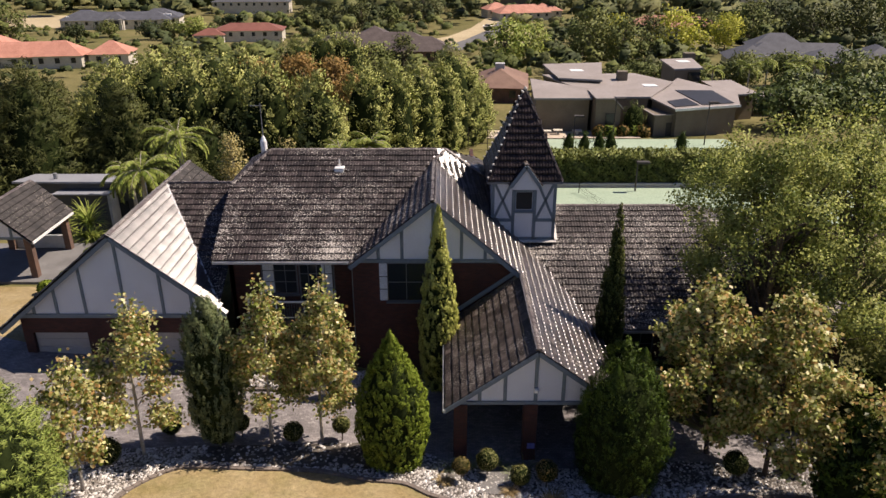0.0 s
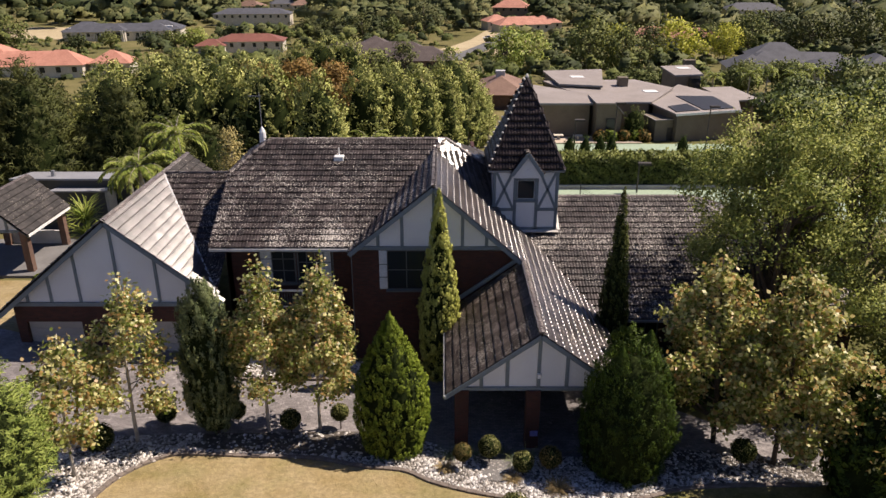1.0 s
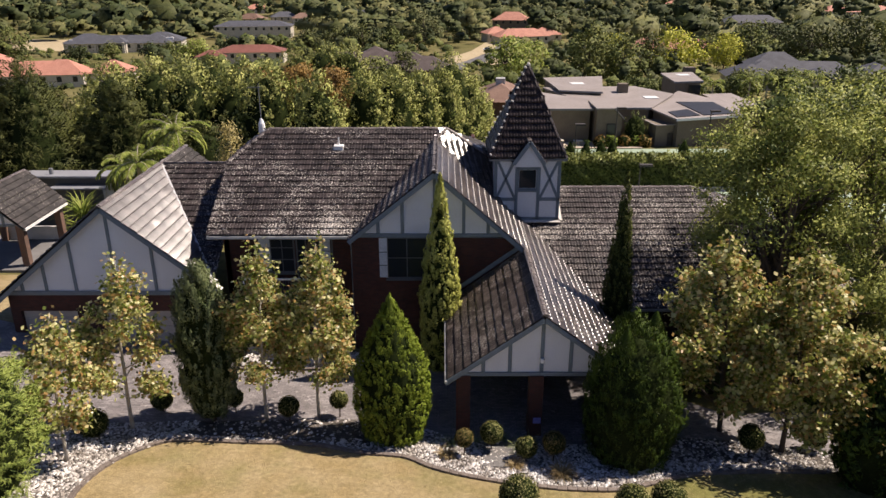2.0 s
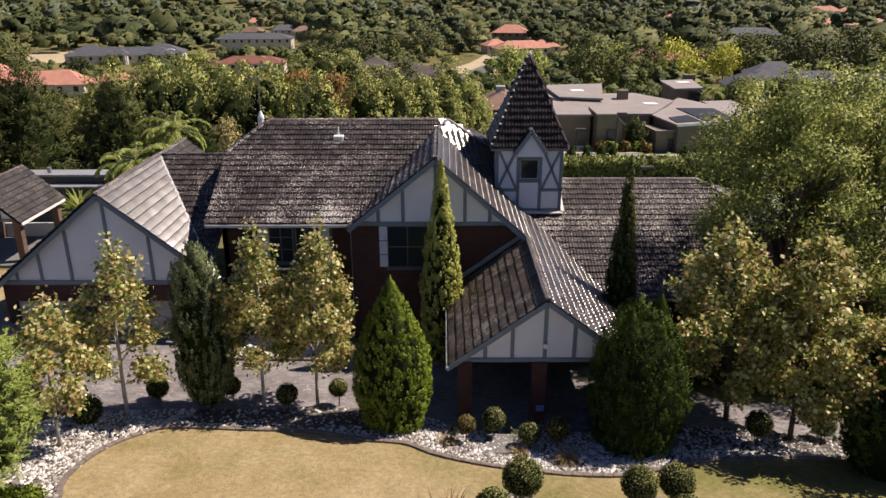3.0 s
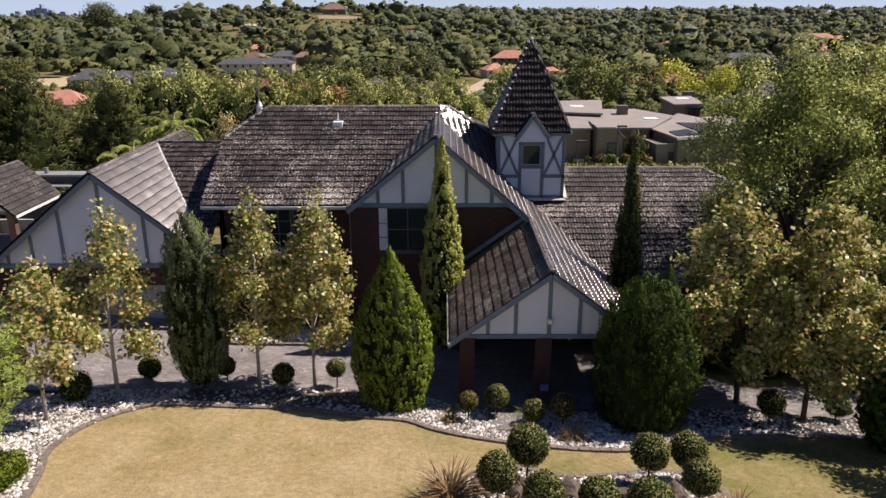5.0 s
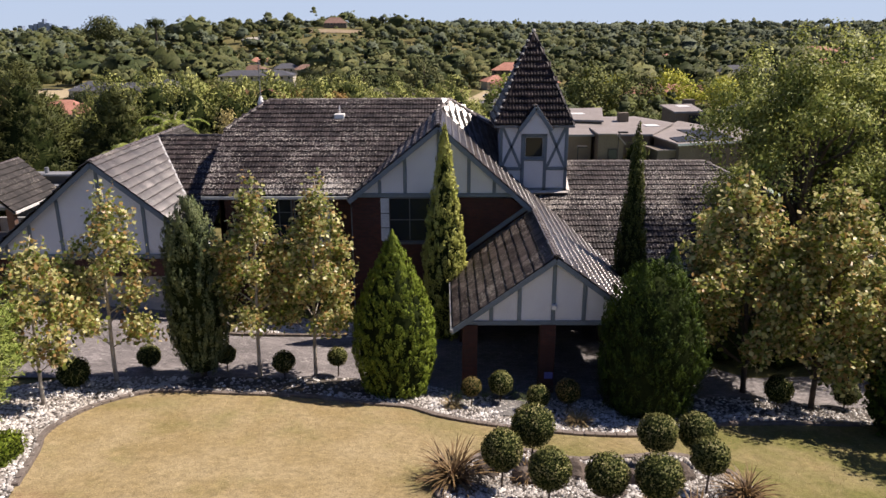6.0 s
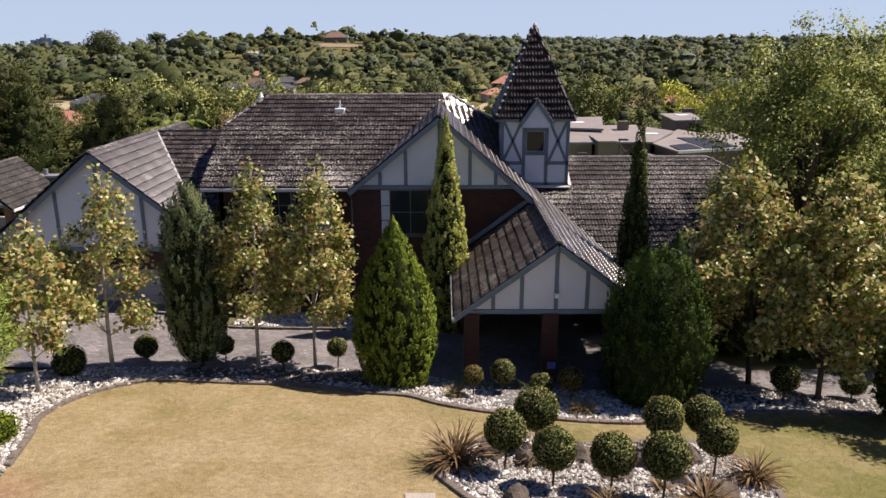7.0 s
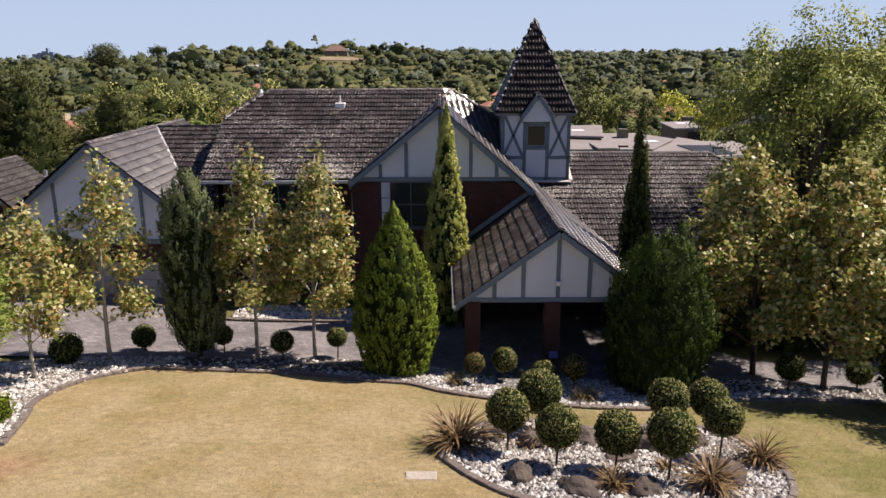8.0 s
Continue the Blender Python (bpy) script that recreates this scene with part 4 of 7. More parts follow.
part("porch_floor", Shape().box(0.2, 7.2, 24.0, 31.0, -1.2, gp), M_PAVE, house)
part("porch_back_wall", Shape().box(0.2, 7.4, 31.0, 31.03, -1.2, 2.2), M_BRICK, house)
part("front_door", Shape().box(2.6, 3.8, 30.92, 30.98, gp, 1.7), M_DARK, house)
window(4.3, 5.9, 30.98, 0.2, 1.6, 3, 2, house, "shaded porch window")
part("small_sign", Shape().box(3.42, 3.72, 24.15, 24.175, 0.05, 0.30), surface("blue sign", (0.10, 0.12, 0.40), (0.16, 0.18, 0.5), 8, 40, 0.5), house, "small blue sign on the brick post")

# ---- low wing ----
part("wing_wall", Shape().box(6.9, 19.8, 31.4, 31.65, -1.4, 1.95), M_BRICK, house)
part("wing_end_wall", Shape().box(19.55, 19.8, 31.65, 44.5, -1.4, 1.95), M_BRICK, house)
part("wing_gutter", Shape().box(7.3, 20.9, 30.4, 30.52, 1.80, 1.93), M_GUTTER_DARK, house, bevel=0.02)
for x in (8.6, 11.5, 14.4, 17.2):
    window(x, x + 1.7, 31.4, 0.0, 1.4, 3, 2, house, "shaded window of the low wing")

# tiles of the porch roof, laid one by one
pd = part("porch_roof", deck([porch_l]), M_UNDER, house, "porch roof of dark worn tiles with shadowed courses")
TV, TF = tile_shape(lap=0.016, roll=0.011)
TM = nmesh("roof_tile", TV, TF, M_TILE_PIECE, True)
a_, b_, (o_, u_, v_, n_) = tile_places(porch_l, 0.02)
for a1, b1 in zip(a_, b_):
    ob = new("roof_tile", TM)
    ob.parent = pd
    p_ = o_ + u_ * float(a1 + rng.normal(0, 0.004)) + v_ * float(b1 + rng.normal(0, 0.006)) + n_ * float(0.03 + rng.uniform(-0.003, 0.008))
    ob.matrix_basis = Matrix.Translation(p_) @ Matrix((u_, v_, n_)).transposed().to_4x4()


# ---- plants ----
def unit(a):
    return a / np.maximum(np.linalg.norm(a, axis=-1, keepdims=True), 1e-9)


def blades(P, D, L, W, N=None, soft=None):
    """Leaf-shaped quads: from P along D, L long and W wide; with soft normals, those come third."""
    P, D = np.asarray(P, float), unit(np.asarray(D, float))
    k = len(P)
    L, W = np.broadcast_to(np.asarray(L, float), (k,))[:, None], np.broadcast_to(np.asarray(W, float), (k,))[:, None]
    if N is None:
        N = rng.normal(size=(k, 3))
    S = unit(np.cross(D, N))
    M = P + D * L * 0.5
    V = np.stack([P, M + S * W / 2, P + D * L, M - S * W / 2], 1).reshape(-1, 3)
    F = np.arange(4 * k).reshape(-1, 4)
    if soft is not None:
        return V, F, np.repeat(unit(np.asarray(soft, float)), 4, 0)
    return V, F


def puffs(C, A, La, Ra, n, leaf, g, wide=0.4, jitter=0.3, lift=0.0, out=None, rough=0.16, around=0.4):
    """Tufts: n leaf blades over each small long mound at C with its axis A, so that every tuft has a lit and a shaded side."""
    m = len(C)
    A = unit(A)
    La, Ra = np.broadcast_to(La, (m,))[:, None, None], np.broadcast_to(Ra, (m,))[:, None, None]
    q = unit(g.normal(size=(m, n, 3)))
    if out is not None:
        q = unit(q + out[:, None] * 0.45)
    along = (q * A[:, None]).sum(-1, keepdims=True)
    P = C[:, None] + (q - A[:, None] * along) * Ra + A[:, None] * along * La
    N = unit(q + g.normal(0, jitter, q.shape))
    D = A[:, None] * 1.0 + g.normal(0, 0.5, q.shape) + q * lift
    D = D - N * (D * N).sum(-1, keepdims=True) * 0.85
    L = leaf * g.uniform(0.6, 1.4, m * n)
    D = unit(D.reshape(-1, 3))
    soft = q * 0.75 + g.normal(0, rough, q.shape) + (0 if out is None else out[:, None] * around)
    return blades(P.reshape(-1, 3) - D * (L * 0.4)[:, None], D, L, L * wide, N.reshape(-1, 3), soft.reshape(-1, 3))


def joined(parts):
    """Several lots of points, faces and normals as one."""
    b, F = 0, []
    for p in parts:
        F.append(p[1] + b)
        b += len(p[0])
    return np.concatenate([p[0] for p in parts]), np.concatenate(F), np.concatenate([p[2] for p in parts])


def lump(theta, z, seed, a=3.0, b=1.6):
    """A smooth bumpiness over a crown's side, about -1 to 1."""
    g = np.random.default_rng(seed)
    out = 0
    for i in range(5):
        f = g.integers(2, 10)
        out = out + np.sin(f * theta + b * g.uniform(0.5, 3.4) * z * a / 2 + g.uniform(0, 6.3)) * g.uniform(0.5, 1)
    return out / 3.2


def core_mesh(name, height, radius, profile, seed, mat, base=0.0, shrink=0.8):
    """The dense inside of a clipped or conical crown, its shade given by a dark colour."""
    t = np.linspace(0, 2 * np.pi, 19)[:-1]
    s = np.r_[np.linspace(0.01, 0.95, 15), 0.985]
    T, S = np.meshgrid(t, s)
    R = np.interp(S, *profile) * radius * shrink * (1 + 0.10 * lump(T, S * height, seed))
    R[-1] *= 0.02
    V = np.stack([R * np.cos(T), R * np.sin(T), base + S * height * (0.55 + 0.45 * shrink)], -1).reshape(-1, 3)
    I = np.arange(len(V)).reshape(len(s), len(t))
    J = np.roll(I, -1, 1)
    F = np.stack([I[:-1], J[:-1], J[1:], I[1:]], -1).reshape(-1, 4)
    return nmesh(name, V, F, mat, True)


def conifer(name, at, height, radius, profile, mat, count, spray, label, category="conifer", tilt=0.9, base=0.0, lumpy=0.14, seed=1, group="", wide=0.32, peaks=(), inner=0.86, twist=0.35, core=None, per=16, tuft=None):
    """An evergreen: trunk, dense inside and a coat of many small sprays that point out and up."""
    th = thing(name, at, label, category, group)
    part("trunk", Shape().tube([(0, 0, -0.15), (0, 0, base + height * 0.4), (0, 0, base + height * 0.85)], [max(0.05, radius * 0.10), radius * 0.07, 0.02]), M_BARK_DARK, th, local=True)
    m = max(20, count // per)
    ss = rng.uniform(0, 1, m * 4)
    keep = rng.uniform(0, 1, m * 4) < np.interp(ss, *profile) + 0.06 + 0.16 * (ss > 0.8)
    s = ss[keep][:m]
    m = len(s)
    t = rng.uniform(0, 2 * np.pi, m)
    r = np.interp(s, *profile) * radius * (0.95 + lumpy * lump(t, s * height, seed) + rng.normal(0, 0.035, m))
    out = np.stack([np.cos(t), np.sin(t), np.zeros(m)], -1)
    C = out * r[:, None] + np.stack([np.zeros(m), np.zeros(m), base + s * height], -1)
    axis = out * np.cos(tilt) + np.array([0, 0, 1]) * np.sin(tilt) + rng.normal(0, twist * 0.6, (m, 3))
    size = rng.uniform(0.75, 1.3, m) * spray
    up_out = unit(out + np.array([0, 0, 0.35]) + np.array([0, 0, 1.2]) * np.maximum(s - 0.7, 0)[:, None])
    if tuft:
        fat = rng.uniform(0.75, 1.3, m)
        parts = [puffs(C - out * tuft[1] * 0.6, axis, fat * tuft[0], fat * tuft[1], per, spray, rng, wide, 0.3, 0.25, unit(out + np.array([0, 0, 0.18])), 0.14, 0.95)]
    else:
        parts = [puffs(C, axis, size * 1.15, size * 0.52, per, spray * 0.6, rng, wide, 0.3, 0.25, up_out, around=0.7)]
    for px, py, pz, pr, ph in peaks:
        m = int(count * 0.06)
        s2, t2 = rng.uniform(0, 1, m), rng.uniform(0, 6.28, m)
        r2 = pr * (1 - s2) ** 0.8
        P2 = np.stack([px + r2 * np.cos(t2), py + r2 * np.sin(t2), pz + s2 * ph], -1)
        parts.append(blades(P2, np.stack([np.cos(t2) * 0.3, np.sin(t2) * 0.3, np.ones(m)], -1) + rng.normal(0, 0.2, (m, 3)), spray * 0.7, spray * wide * 0.6, np.stack([np.cos(t2), np.sin(t2), np.full(m, 0.4)], -1), np.stack([np.cos(t2), np.sin(t2), np.full(m, 0.5)], -1)))
    V, F, N = joined(parts)
    part("crown", nmesh("crown", V, F, mat, True, N), None, th, local=True)
    part("shade_core", core_mesh("shade_core", height, radius, profile, seed, core or M_INNER, base, inner), None, th, local=True)
    return th


def broadleaf(name, at, label, category, mat, trunk_h, height, radius, leaf, clumps, per, clump_r=0.45, bark=None, seed=1, group="", center=(0, 0), flat=1.0, trunk_r=0.07, gaps=0.35, droop=0.0, taper=0.35, wide=0.62, loose=0.3, limb_count=26, boughs=0, bough_r=0.9, leaders=()):
    """A leafy tree: tapered trunk, limbs that reach the clumps of its crown, and single leaves in each clump."""
    g = np.random.default_rng(seed)
    th = thing(name, at, label, category, group)
    cz, hz = (trunk_h + height) / 2, (height - trunk_h) / 2
    pts = []
    goal = boughs or clumps
    while len(pts) < goal:
        q = g.uniform(-1, 1, 3)
        d = np.linalg.norm(q)
        if d < 1 and d > g.uniform(0, 1) ** 0.6 * 0.75:
            wob = 1 + 0.28 * math.sin(3 * math.atan2(q[1], q[0]) + seed) + 0.12 * math.sin(5 * q[2] + seed * 2)
            up = 1 - taper * max(0, q[2] + (0.35 if taper > 0.5 else 0.0)) ** (1.0 if taper > 0.5 else 2.0)
            pts.append((center[0] + q[0] * radius * wob * up, center[1] + q[1] * radius * wob * up * flat, cz + q[2] * hz))
    pts = np.array(pts)
    heart = pts
    if boughs:
        pick = g.integers(0, boughs, clumps)
        u_ = unit(g.normal(size=(clumps, 3)) + np.array([0, 0, 0.25]))
        big = bough_r * g.uniform(0.7, 1.3, boughs)
        pts = heart[pick] + u_ * (big[pick] * g.uniform(0.55, 1.05, clumps))[:, None] * np.array([1, 1, 0.8])
        heart = heart[pick]
    for dx, dy, top_ in leaders:
        k = 9
        f = np.linspace(0, 1, k)[:, None]
        line = np.array([center[0] + dx, center[1] + dy, top_ - 3.0]) + f * np.array([g.normal(0, 0.3), g.normal(0, 0.3), 2.9]) + g.normal(0, 0.26, (k, 3)) * (1.15 - f)
        pts, heart = np.concatenate([pts, line]), np.concatenate([heart, line - np.array([0, 0, 0.5])])
    clumps = len(pts)
    s = Shape()
    bend = g.normal(0, 0.08, 2)
    fork = np.array([center[0] * 0.3 + bend[0], center[1] * 0.3 + bend[1], trunk_h * 1.05 + 0.1])
    top = np.array([center[0], center[1], cz + hz * 0.7])
    s.tube([(0, 0, -0.2), (bend[0] * 0.6, bend[1] * 0.6, trunk_h * 0.5), tuple(fork), tuple(fork * 0.45 + top * 0.55), tuple(top)], [trunk_r * 1.25, trunk_r, trunk_r * 0.85, trunk_r * 0.45, 0.015])
    part("trunk", s, bark or M_BARK, th, local=True, smooth=True)
    limbs = Shape()
    for i in g.choice(len(pts), min(len(pts), limb_count), replace=False):
        q = pts[i]
        f = g.uniform(0, 0.75)
        a = fork * (1 - f) + top * f
        if q[2] < a[2] - 0.2:
            a = fork
        m = (a + q) / 2 + np.array([0, 0, 0.12 * radius])
        limbs.tube([tuple(a), tuple(m), tuple(q)], [trunk_r * 0.42, trunk_r * 0.25, 0.008], 5)
    part("limb", limbs, bark or M_BARK, th, local=True)
    k = clumps * per
    C = np.repeat(pts, per, 0)
    off = np.clip(g.normal(0, 1, (k, 3)), -1.7, 1.7) * clump_r * np.array([1, 1, 0.75])
    P = C + off
    P[:, 2] = np.maximum(P[:, 2], trunk_h * 0.6)
    L = leaf * g.uniform(0.6, 1.35, k)
    N = unit(unit(off) * 0.8 + np.array([0, -0.15, 0.5]) + g.normal(0, 0.45, (k, 3)))
    D = g.normal(0, 0.8, (k, 3)) + np.array([0, 0, -droop])
    D = D - N * (D * N).sum(-1, keepdims=True) * 0.9
    mid = np.array([center[0], center[1], cz - hz * 0.3])
    away = unit(P - np.repeat(heart, per, 0)) * 0.7 if boughs else 0
    soft = off / clump_r * (0.3 if boughs else 0.55) + unit(P - mid) * (0.3 if boughs else 0.55) + away + np.array([0, 0, 0.35]) + g.normal(0, loose, (k, 3))
    V, F, S = blades(P, D, L, L * wide, N, soft)
    part("crown", nmesh("crown", V, F, mat, True, S), None, th, local=True)
    return th


# near-black base colour stands in for the shade deep inside crowns and hedges
M_INNER = surface("painted inner shade", (0.012, 0.018, 0.006), (0.026, 0.036, 0.012), 3, 20, 1.0, spec=0.02)


def at_ground(x, y, dz=0.0):
    return (x, y, float(ground(x, y)) + dz)


TEAR = ([0, 0.08, 0.3, 0.5, 0.7, 0.85, 0.95, 1.0], [0.66, 0.86, 1.0, 0.95, 0.66, 0.36, 0.13, 0.02])
COLUMN = ([0, 0.1, 0.3, 0.55, 0.75, 0.9, 1.0], [0.45, 0.8, 1.0, 0.95, 0.85, 0.55, 0.08])
PENCIL = ([0, 0.15, 0.38, 0.6, 0.8, 0.93, 1.0], [0.7, 0.92, 1.0, 0.72, 0.42, 0.2, 0.02])
DOME = ([0, 0.1, 0.35, 0.6, 0.8, 0.93, 1.0], [0.75, 0.92, 1.0, 0.95, 0.75, 0.45, 0.05])

conifer("conifer", at_ground(-1.98, 23.75), 5.85, 1.48, TEAR, L_CON, 44000, 0.085, "dense bright green conifer clipped to a teardrop", tilt=1.35, lumpy=0.05, seed=3, inner=0.82, peaks=((0.25, 0, 4.4, 0.3, 0.9), (-0.35, 0.1, 4.0, 0.35, 0.9), (0, 0, 5.3, 0.16, 0.75)), twist=0.2, wide=0.36, per=34, tuft=(0.16, 0.065))
conifer("conifer", at_ground(6.85, 22.95), 5.4, 1.78, DOME, L_CON_DARK, 42000, 0.095, "broad deep green conifer in the pebble bed", tilt=1.3, lumpy=0.10, seed=5, inner=0.84, peaks=((0.65, 0.4, 4.6, 0.5, 1.2), (-0.5, -0.3, 4.6, 0.4, 0.9)), twist=0.22, wide=0.26, per=36, tuft=(0.24, 0.085))
conifer("juniper", at_ground(-9.05, 24.4), 6.3, 1.08, COLUMN, L_BLUE, 28000, 0.12, "grey green columnar juniper on a short trunk", "juniper", tilt=1.38, lumpy=0.17, seed=9, base=0.35, peaks=((0.3, 0, 5.3, 0.35, 1.0), (-0.35, 0.1, 5.2, 0.35, 0.9), (0.0, 0.3, 5.6, 0.3, 0.9)), twist=0.2, wide=0.24, per=40, tuft=(0.30, 0.075), inner=0.8)
conifer("conifer", at_ground(-13.9, 17.3), 5.0, 2.15, DOME, leaves("feathery light green conifer", (0.055, 0.09, 0.016), (0.16, 0.22, 0.045), (0.33, 0.39, 0.10), None, 0.9, 0.12), 30000, 0.15, "feathery light green conifer at the bed's edge", tilt=0.35, lumpy=0.16, seed=12, twist=0.5, wide=0.16, base=1.0, per=44, tuft=(0.36, 0.10))
conifer("cypress", at_ground(-0.2, 29.6), 9.1, 0.94, PENCIL, L_CYP, 32000, 0.095, "tall golden green pencil cypress before the gable", "cypress", tilt=1.45, lumpy=0.12, seed=14, group="pencil cypresses", twist=0.12, wide=0.42, inner=0.80, per=34, tuft=(0.19, 0.08))
conifer("cypress", at_ground(7.7, 29.75), 9.6, 0.70, PENCIL, L_CYP_DARK, 18000, 0.10, "tall dark pencil cypress beside the low wing", "cypress", tilt=1.45, lumpy=0.10, seed=15, group="pencil cypresses", twist=0.10, wide=0.42, inner=0.80, per=34, tuft=(0.22, 0.075))
conifer("conifer", at_ground(15.1, 21.4), 4.6, 1.25, TEAR, L_CON_DARK, 9000, 0.2, "dark loose conifer at the bed's end", tilt=0.9, lumpy=0.25, seed=18, per=30, tuft=(0.4, 0.14))
conifer("shrub", at_ground(7.6, 26.6), 4.6, 0.9, DOME, L_CON_DARK, 8000, 0.16, "dark shrub beside the porch", "shrub", tilt=1.1, lumpy=0.25, seed=19, per=34, tuft=(0.36, 0.13))

# made-up dark shrubs fill the black shade under the elm
for i, (x, y, h, r) in enumerate([(9.6, 28.4, 2.4, 1.0), (11.6, 28.9, 2.8, 1.2), (14.0, 28.6, 2.6, 1.2), (16.6, 28.3, 3.0, 1.4), (19.2, 28.0, 3.0, 1.4)]):
    conifer("shrub", at_ground(x, y), h, r, DOME, L_CON_DARK, 2600, 0.3, "dark filler shrub standing in for shade by the wing", "shrub", tilt=0.8, lumpy=0.2, seed=600 + i, group="shrubs by the low wing")



def plane_tree(at, label, mat, height, spread, seed, count, lean=(0, 0), trunk_r=0.055, first=0.24, limbs=20, leaf=0.15, bark=None, loose=0.23, twigs=4):
    """A young plane: one leader, limbs that climb from it, thin twigs, and broad leaves along them with gaps between."""
    g = np.random.default_rng(seed)
    th = thing("plane_tree", at, label, "tree", "plane trees")
    hs = np.linspace(0, 1, 9)
    wob = np.cumsum(g.normal(0, 0.045, (9, 2)), 0) * hs[:, None]
    lead = np.concatenate([wob + np.array(lean) * (hs ** 1.3)[:, None], (hs * height)[:, None]], 1)
    lead[0] = (0, 0, -0.2)

    def on_lead(z):
        return np.array([np.interp(z, lead[:, 2], lead[:, k]) for k in range(3)])

    trunk = Shape().tube([tuple(p) for p in lead], [trunk_r * (1.2 - 1.1 * h) + 0.006 for h in hs], 7)
    part("trunk", trunk, bark or M_BARK, th, local=True, smooth=True)
    runs = [(on_lead(height * 0.80), on_lead(height * 0.995), 0.6)]
    wood = Shape()
    for i in range(limbs):
        s_ = first + 0.14 + (0.93 - first - 0.14) * (i / (limbs - 1))
        a = i * 2.39996 + g.normal(0, 0.35)
        reach = spread * np.interp(s_, [0.2, 0.34, 0.5, 0.64, 0.78, 0.9, 1.0], [0.55, 0.92, 1.0, 0.84, 0.50, 0.22, 0.06]) * g.uniform(0.72, 1.12)
        climb = max(0.35, reach * g.uniform(0.75, 1.25))
        tip = on_lead(s_ * height) + np.array([math.cos(a) * reach, math.sin(a) * reach, 0])
        root = on_lead(max(first * height * 0.8, s_ * height - climb))
        knee = root * 0.45 + tip * 0.55 + np.array([math.cos(a), math.sin(a), -0.6]) * 0.08 * reach
        wood.tube([tuple(root), tuple(knee), tuple(tip)], [trunk_r * 0.42, trunk_r * 0.26, 0.006], 5)
        runs += [(knee * 0.8 + root * 0.2, knee, 0.5), (knee, tip, 1.0)]
        for k in range(twigs):
            f = g.uniform(0.0, 0.9)
            p = knee * (1 - f) + tip * f
            q = p + unit(g.normal(0, 0.6, 3) + np.array([math.cos(a), math.sin(a), 0.9]) * 0.7) * reach * g.uniform(0.25, 0.5)
            wood.tube([tuple(p), tuple(q)], [trunk_r * 0.14, 0.004], 4)
            runs.append((p, q, 1.0))
    part("limb", wood, bark or M_BARK, th, local=True)
    A, B = np.array([r[0] for r in runs]), np.array([r[1] for r in runs])
    wgt = np.array([np.linalg.norm(b - a) * w * g.uniform(0.5, 1.5) for a, b, w in runs])
    pick = g.choice(len(runs), count, p=wgt / wgt.sum())
    f = g.uniform(0.05, 1.06, count)[:, None]
    P = A[pick] * (1 - f) + B[pick] * f + np.clip(g.normal(0, 1, (count, 3)), -1.6, 1.6) * loose * np.array([1, 1, 0.8])
    P[:, 2] = np.maximum(P[:, 2], first * height * 0.7)
    mid = np.stack([np.interp(P[:, 2], lead[:, 2], lead[:, 0]), np.interp(P[:, 2], lead[:, 2], lead[:, 1]), P[:, 2] - 0.5], -1)
    N = unit(g.normal(0, 0.75, (count, 3)) + unit(P - mid) * 0.35 + np.array([0, 0, 0.55]))
    D = g.normal(0, 0.8, (count, 3)) + np.array([0, 0, -0.35])
    D = D - N * (D * N).sum(-1, keepdims=True) * 0.9
    L = leaf * g.uniform(0.55, 1.35, count)
    V, F, S = blades(P, D, L, L * 0.82, N, N)
    part("crown", nmesh("crown", V, F, mat, True, S), None, th, local=True)
    return th


AUTUMN = "young plane tree with leaves turning yellow and brown"
BROWNED = "broad plane tree with brown tinged green leaves"
plane_tree(at_ground(-12.95, 20.75), AUTUMN, L_PLANE, 5.6, 1.25, 21, 4000, (0.4, 0), 0.05, leaf=0.15)
plane_tree(at_ground(-11.8, 23.35), AUTUMN, L_PLANE, 7.1, 1.5, 22, 6000, (0.35, 0), 0.065, leaf=0.15)
plane_tree(at_ground(-7.1, 24.75), AUTUMN, L_PLANE, 7.6, 1.4, 23, 7200, (0.25, -0.2), 0.06, leaf=0.15, limbs=24)
plane_tree(at_ground(-5.08, 25.05), AUTUMN, L_PLANE, 7.6, 1.45, 24, 7400, (0.25, -0.1), 0.06, leaf=0.15, limbs=24)
plane_tree(at_ground(11.3, 25.4), BROWNED, L_PLANE_DARK, 8.8, 2.6, 25, 15500, (-1.3, -0.7), 0.09, 0.17, 38, 0.18, M_BARK_DARK, 0.21, 4)
plane_tree(at_ground(13.1, 23.75), BROWNED, L_PLANE_DARK, 8.6, 2.5, 26, 15500, (-0.1, 0.2), 0.085, 0.17, 38, 0.18, M_BARK_DARK, 0.21, 4)
# unseen tree, placed for the shade it throws over the lawn
plane_tree(at_ground(16.8, 19.8), "unseen plane tree whose shade falls over the lawn", L_PLANE_DARK, 7.6, 2.3, 29, 7500, (0, 0), 0.09, 0.2, 34, 0.16, M_BARK_DARK, 0.26, 4)
broadleaf("elm_tree", at_ground(15.3, 30.6), "large pale green elm with an open spreading crown", "tree", L_BIG, 1.6, 12.0, 4.7, 0.135, 600, 90, 0.32, M_BARK_DARK, boughs=74, bough_r=1.0, seed=27, trunk_r=0.28, loose=0.3, limb_count=70, wide=0.6, leaders=((-3.4, -0.4, 12.5), (-2.5, 0.5, 12.9), (-1.2, -0.3, 13.6), (0.2, 0.6, 12.9), (1.0, -0.5, 13.7), (2.2, 0.3, 13.2), (-3.9, 0.6, 11.4), (3.2, 0, 13.0)))
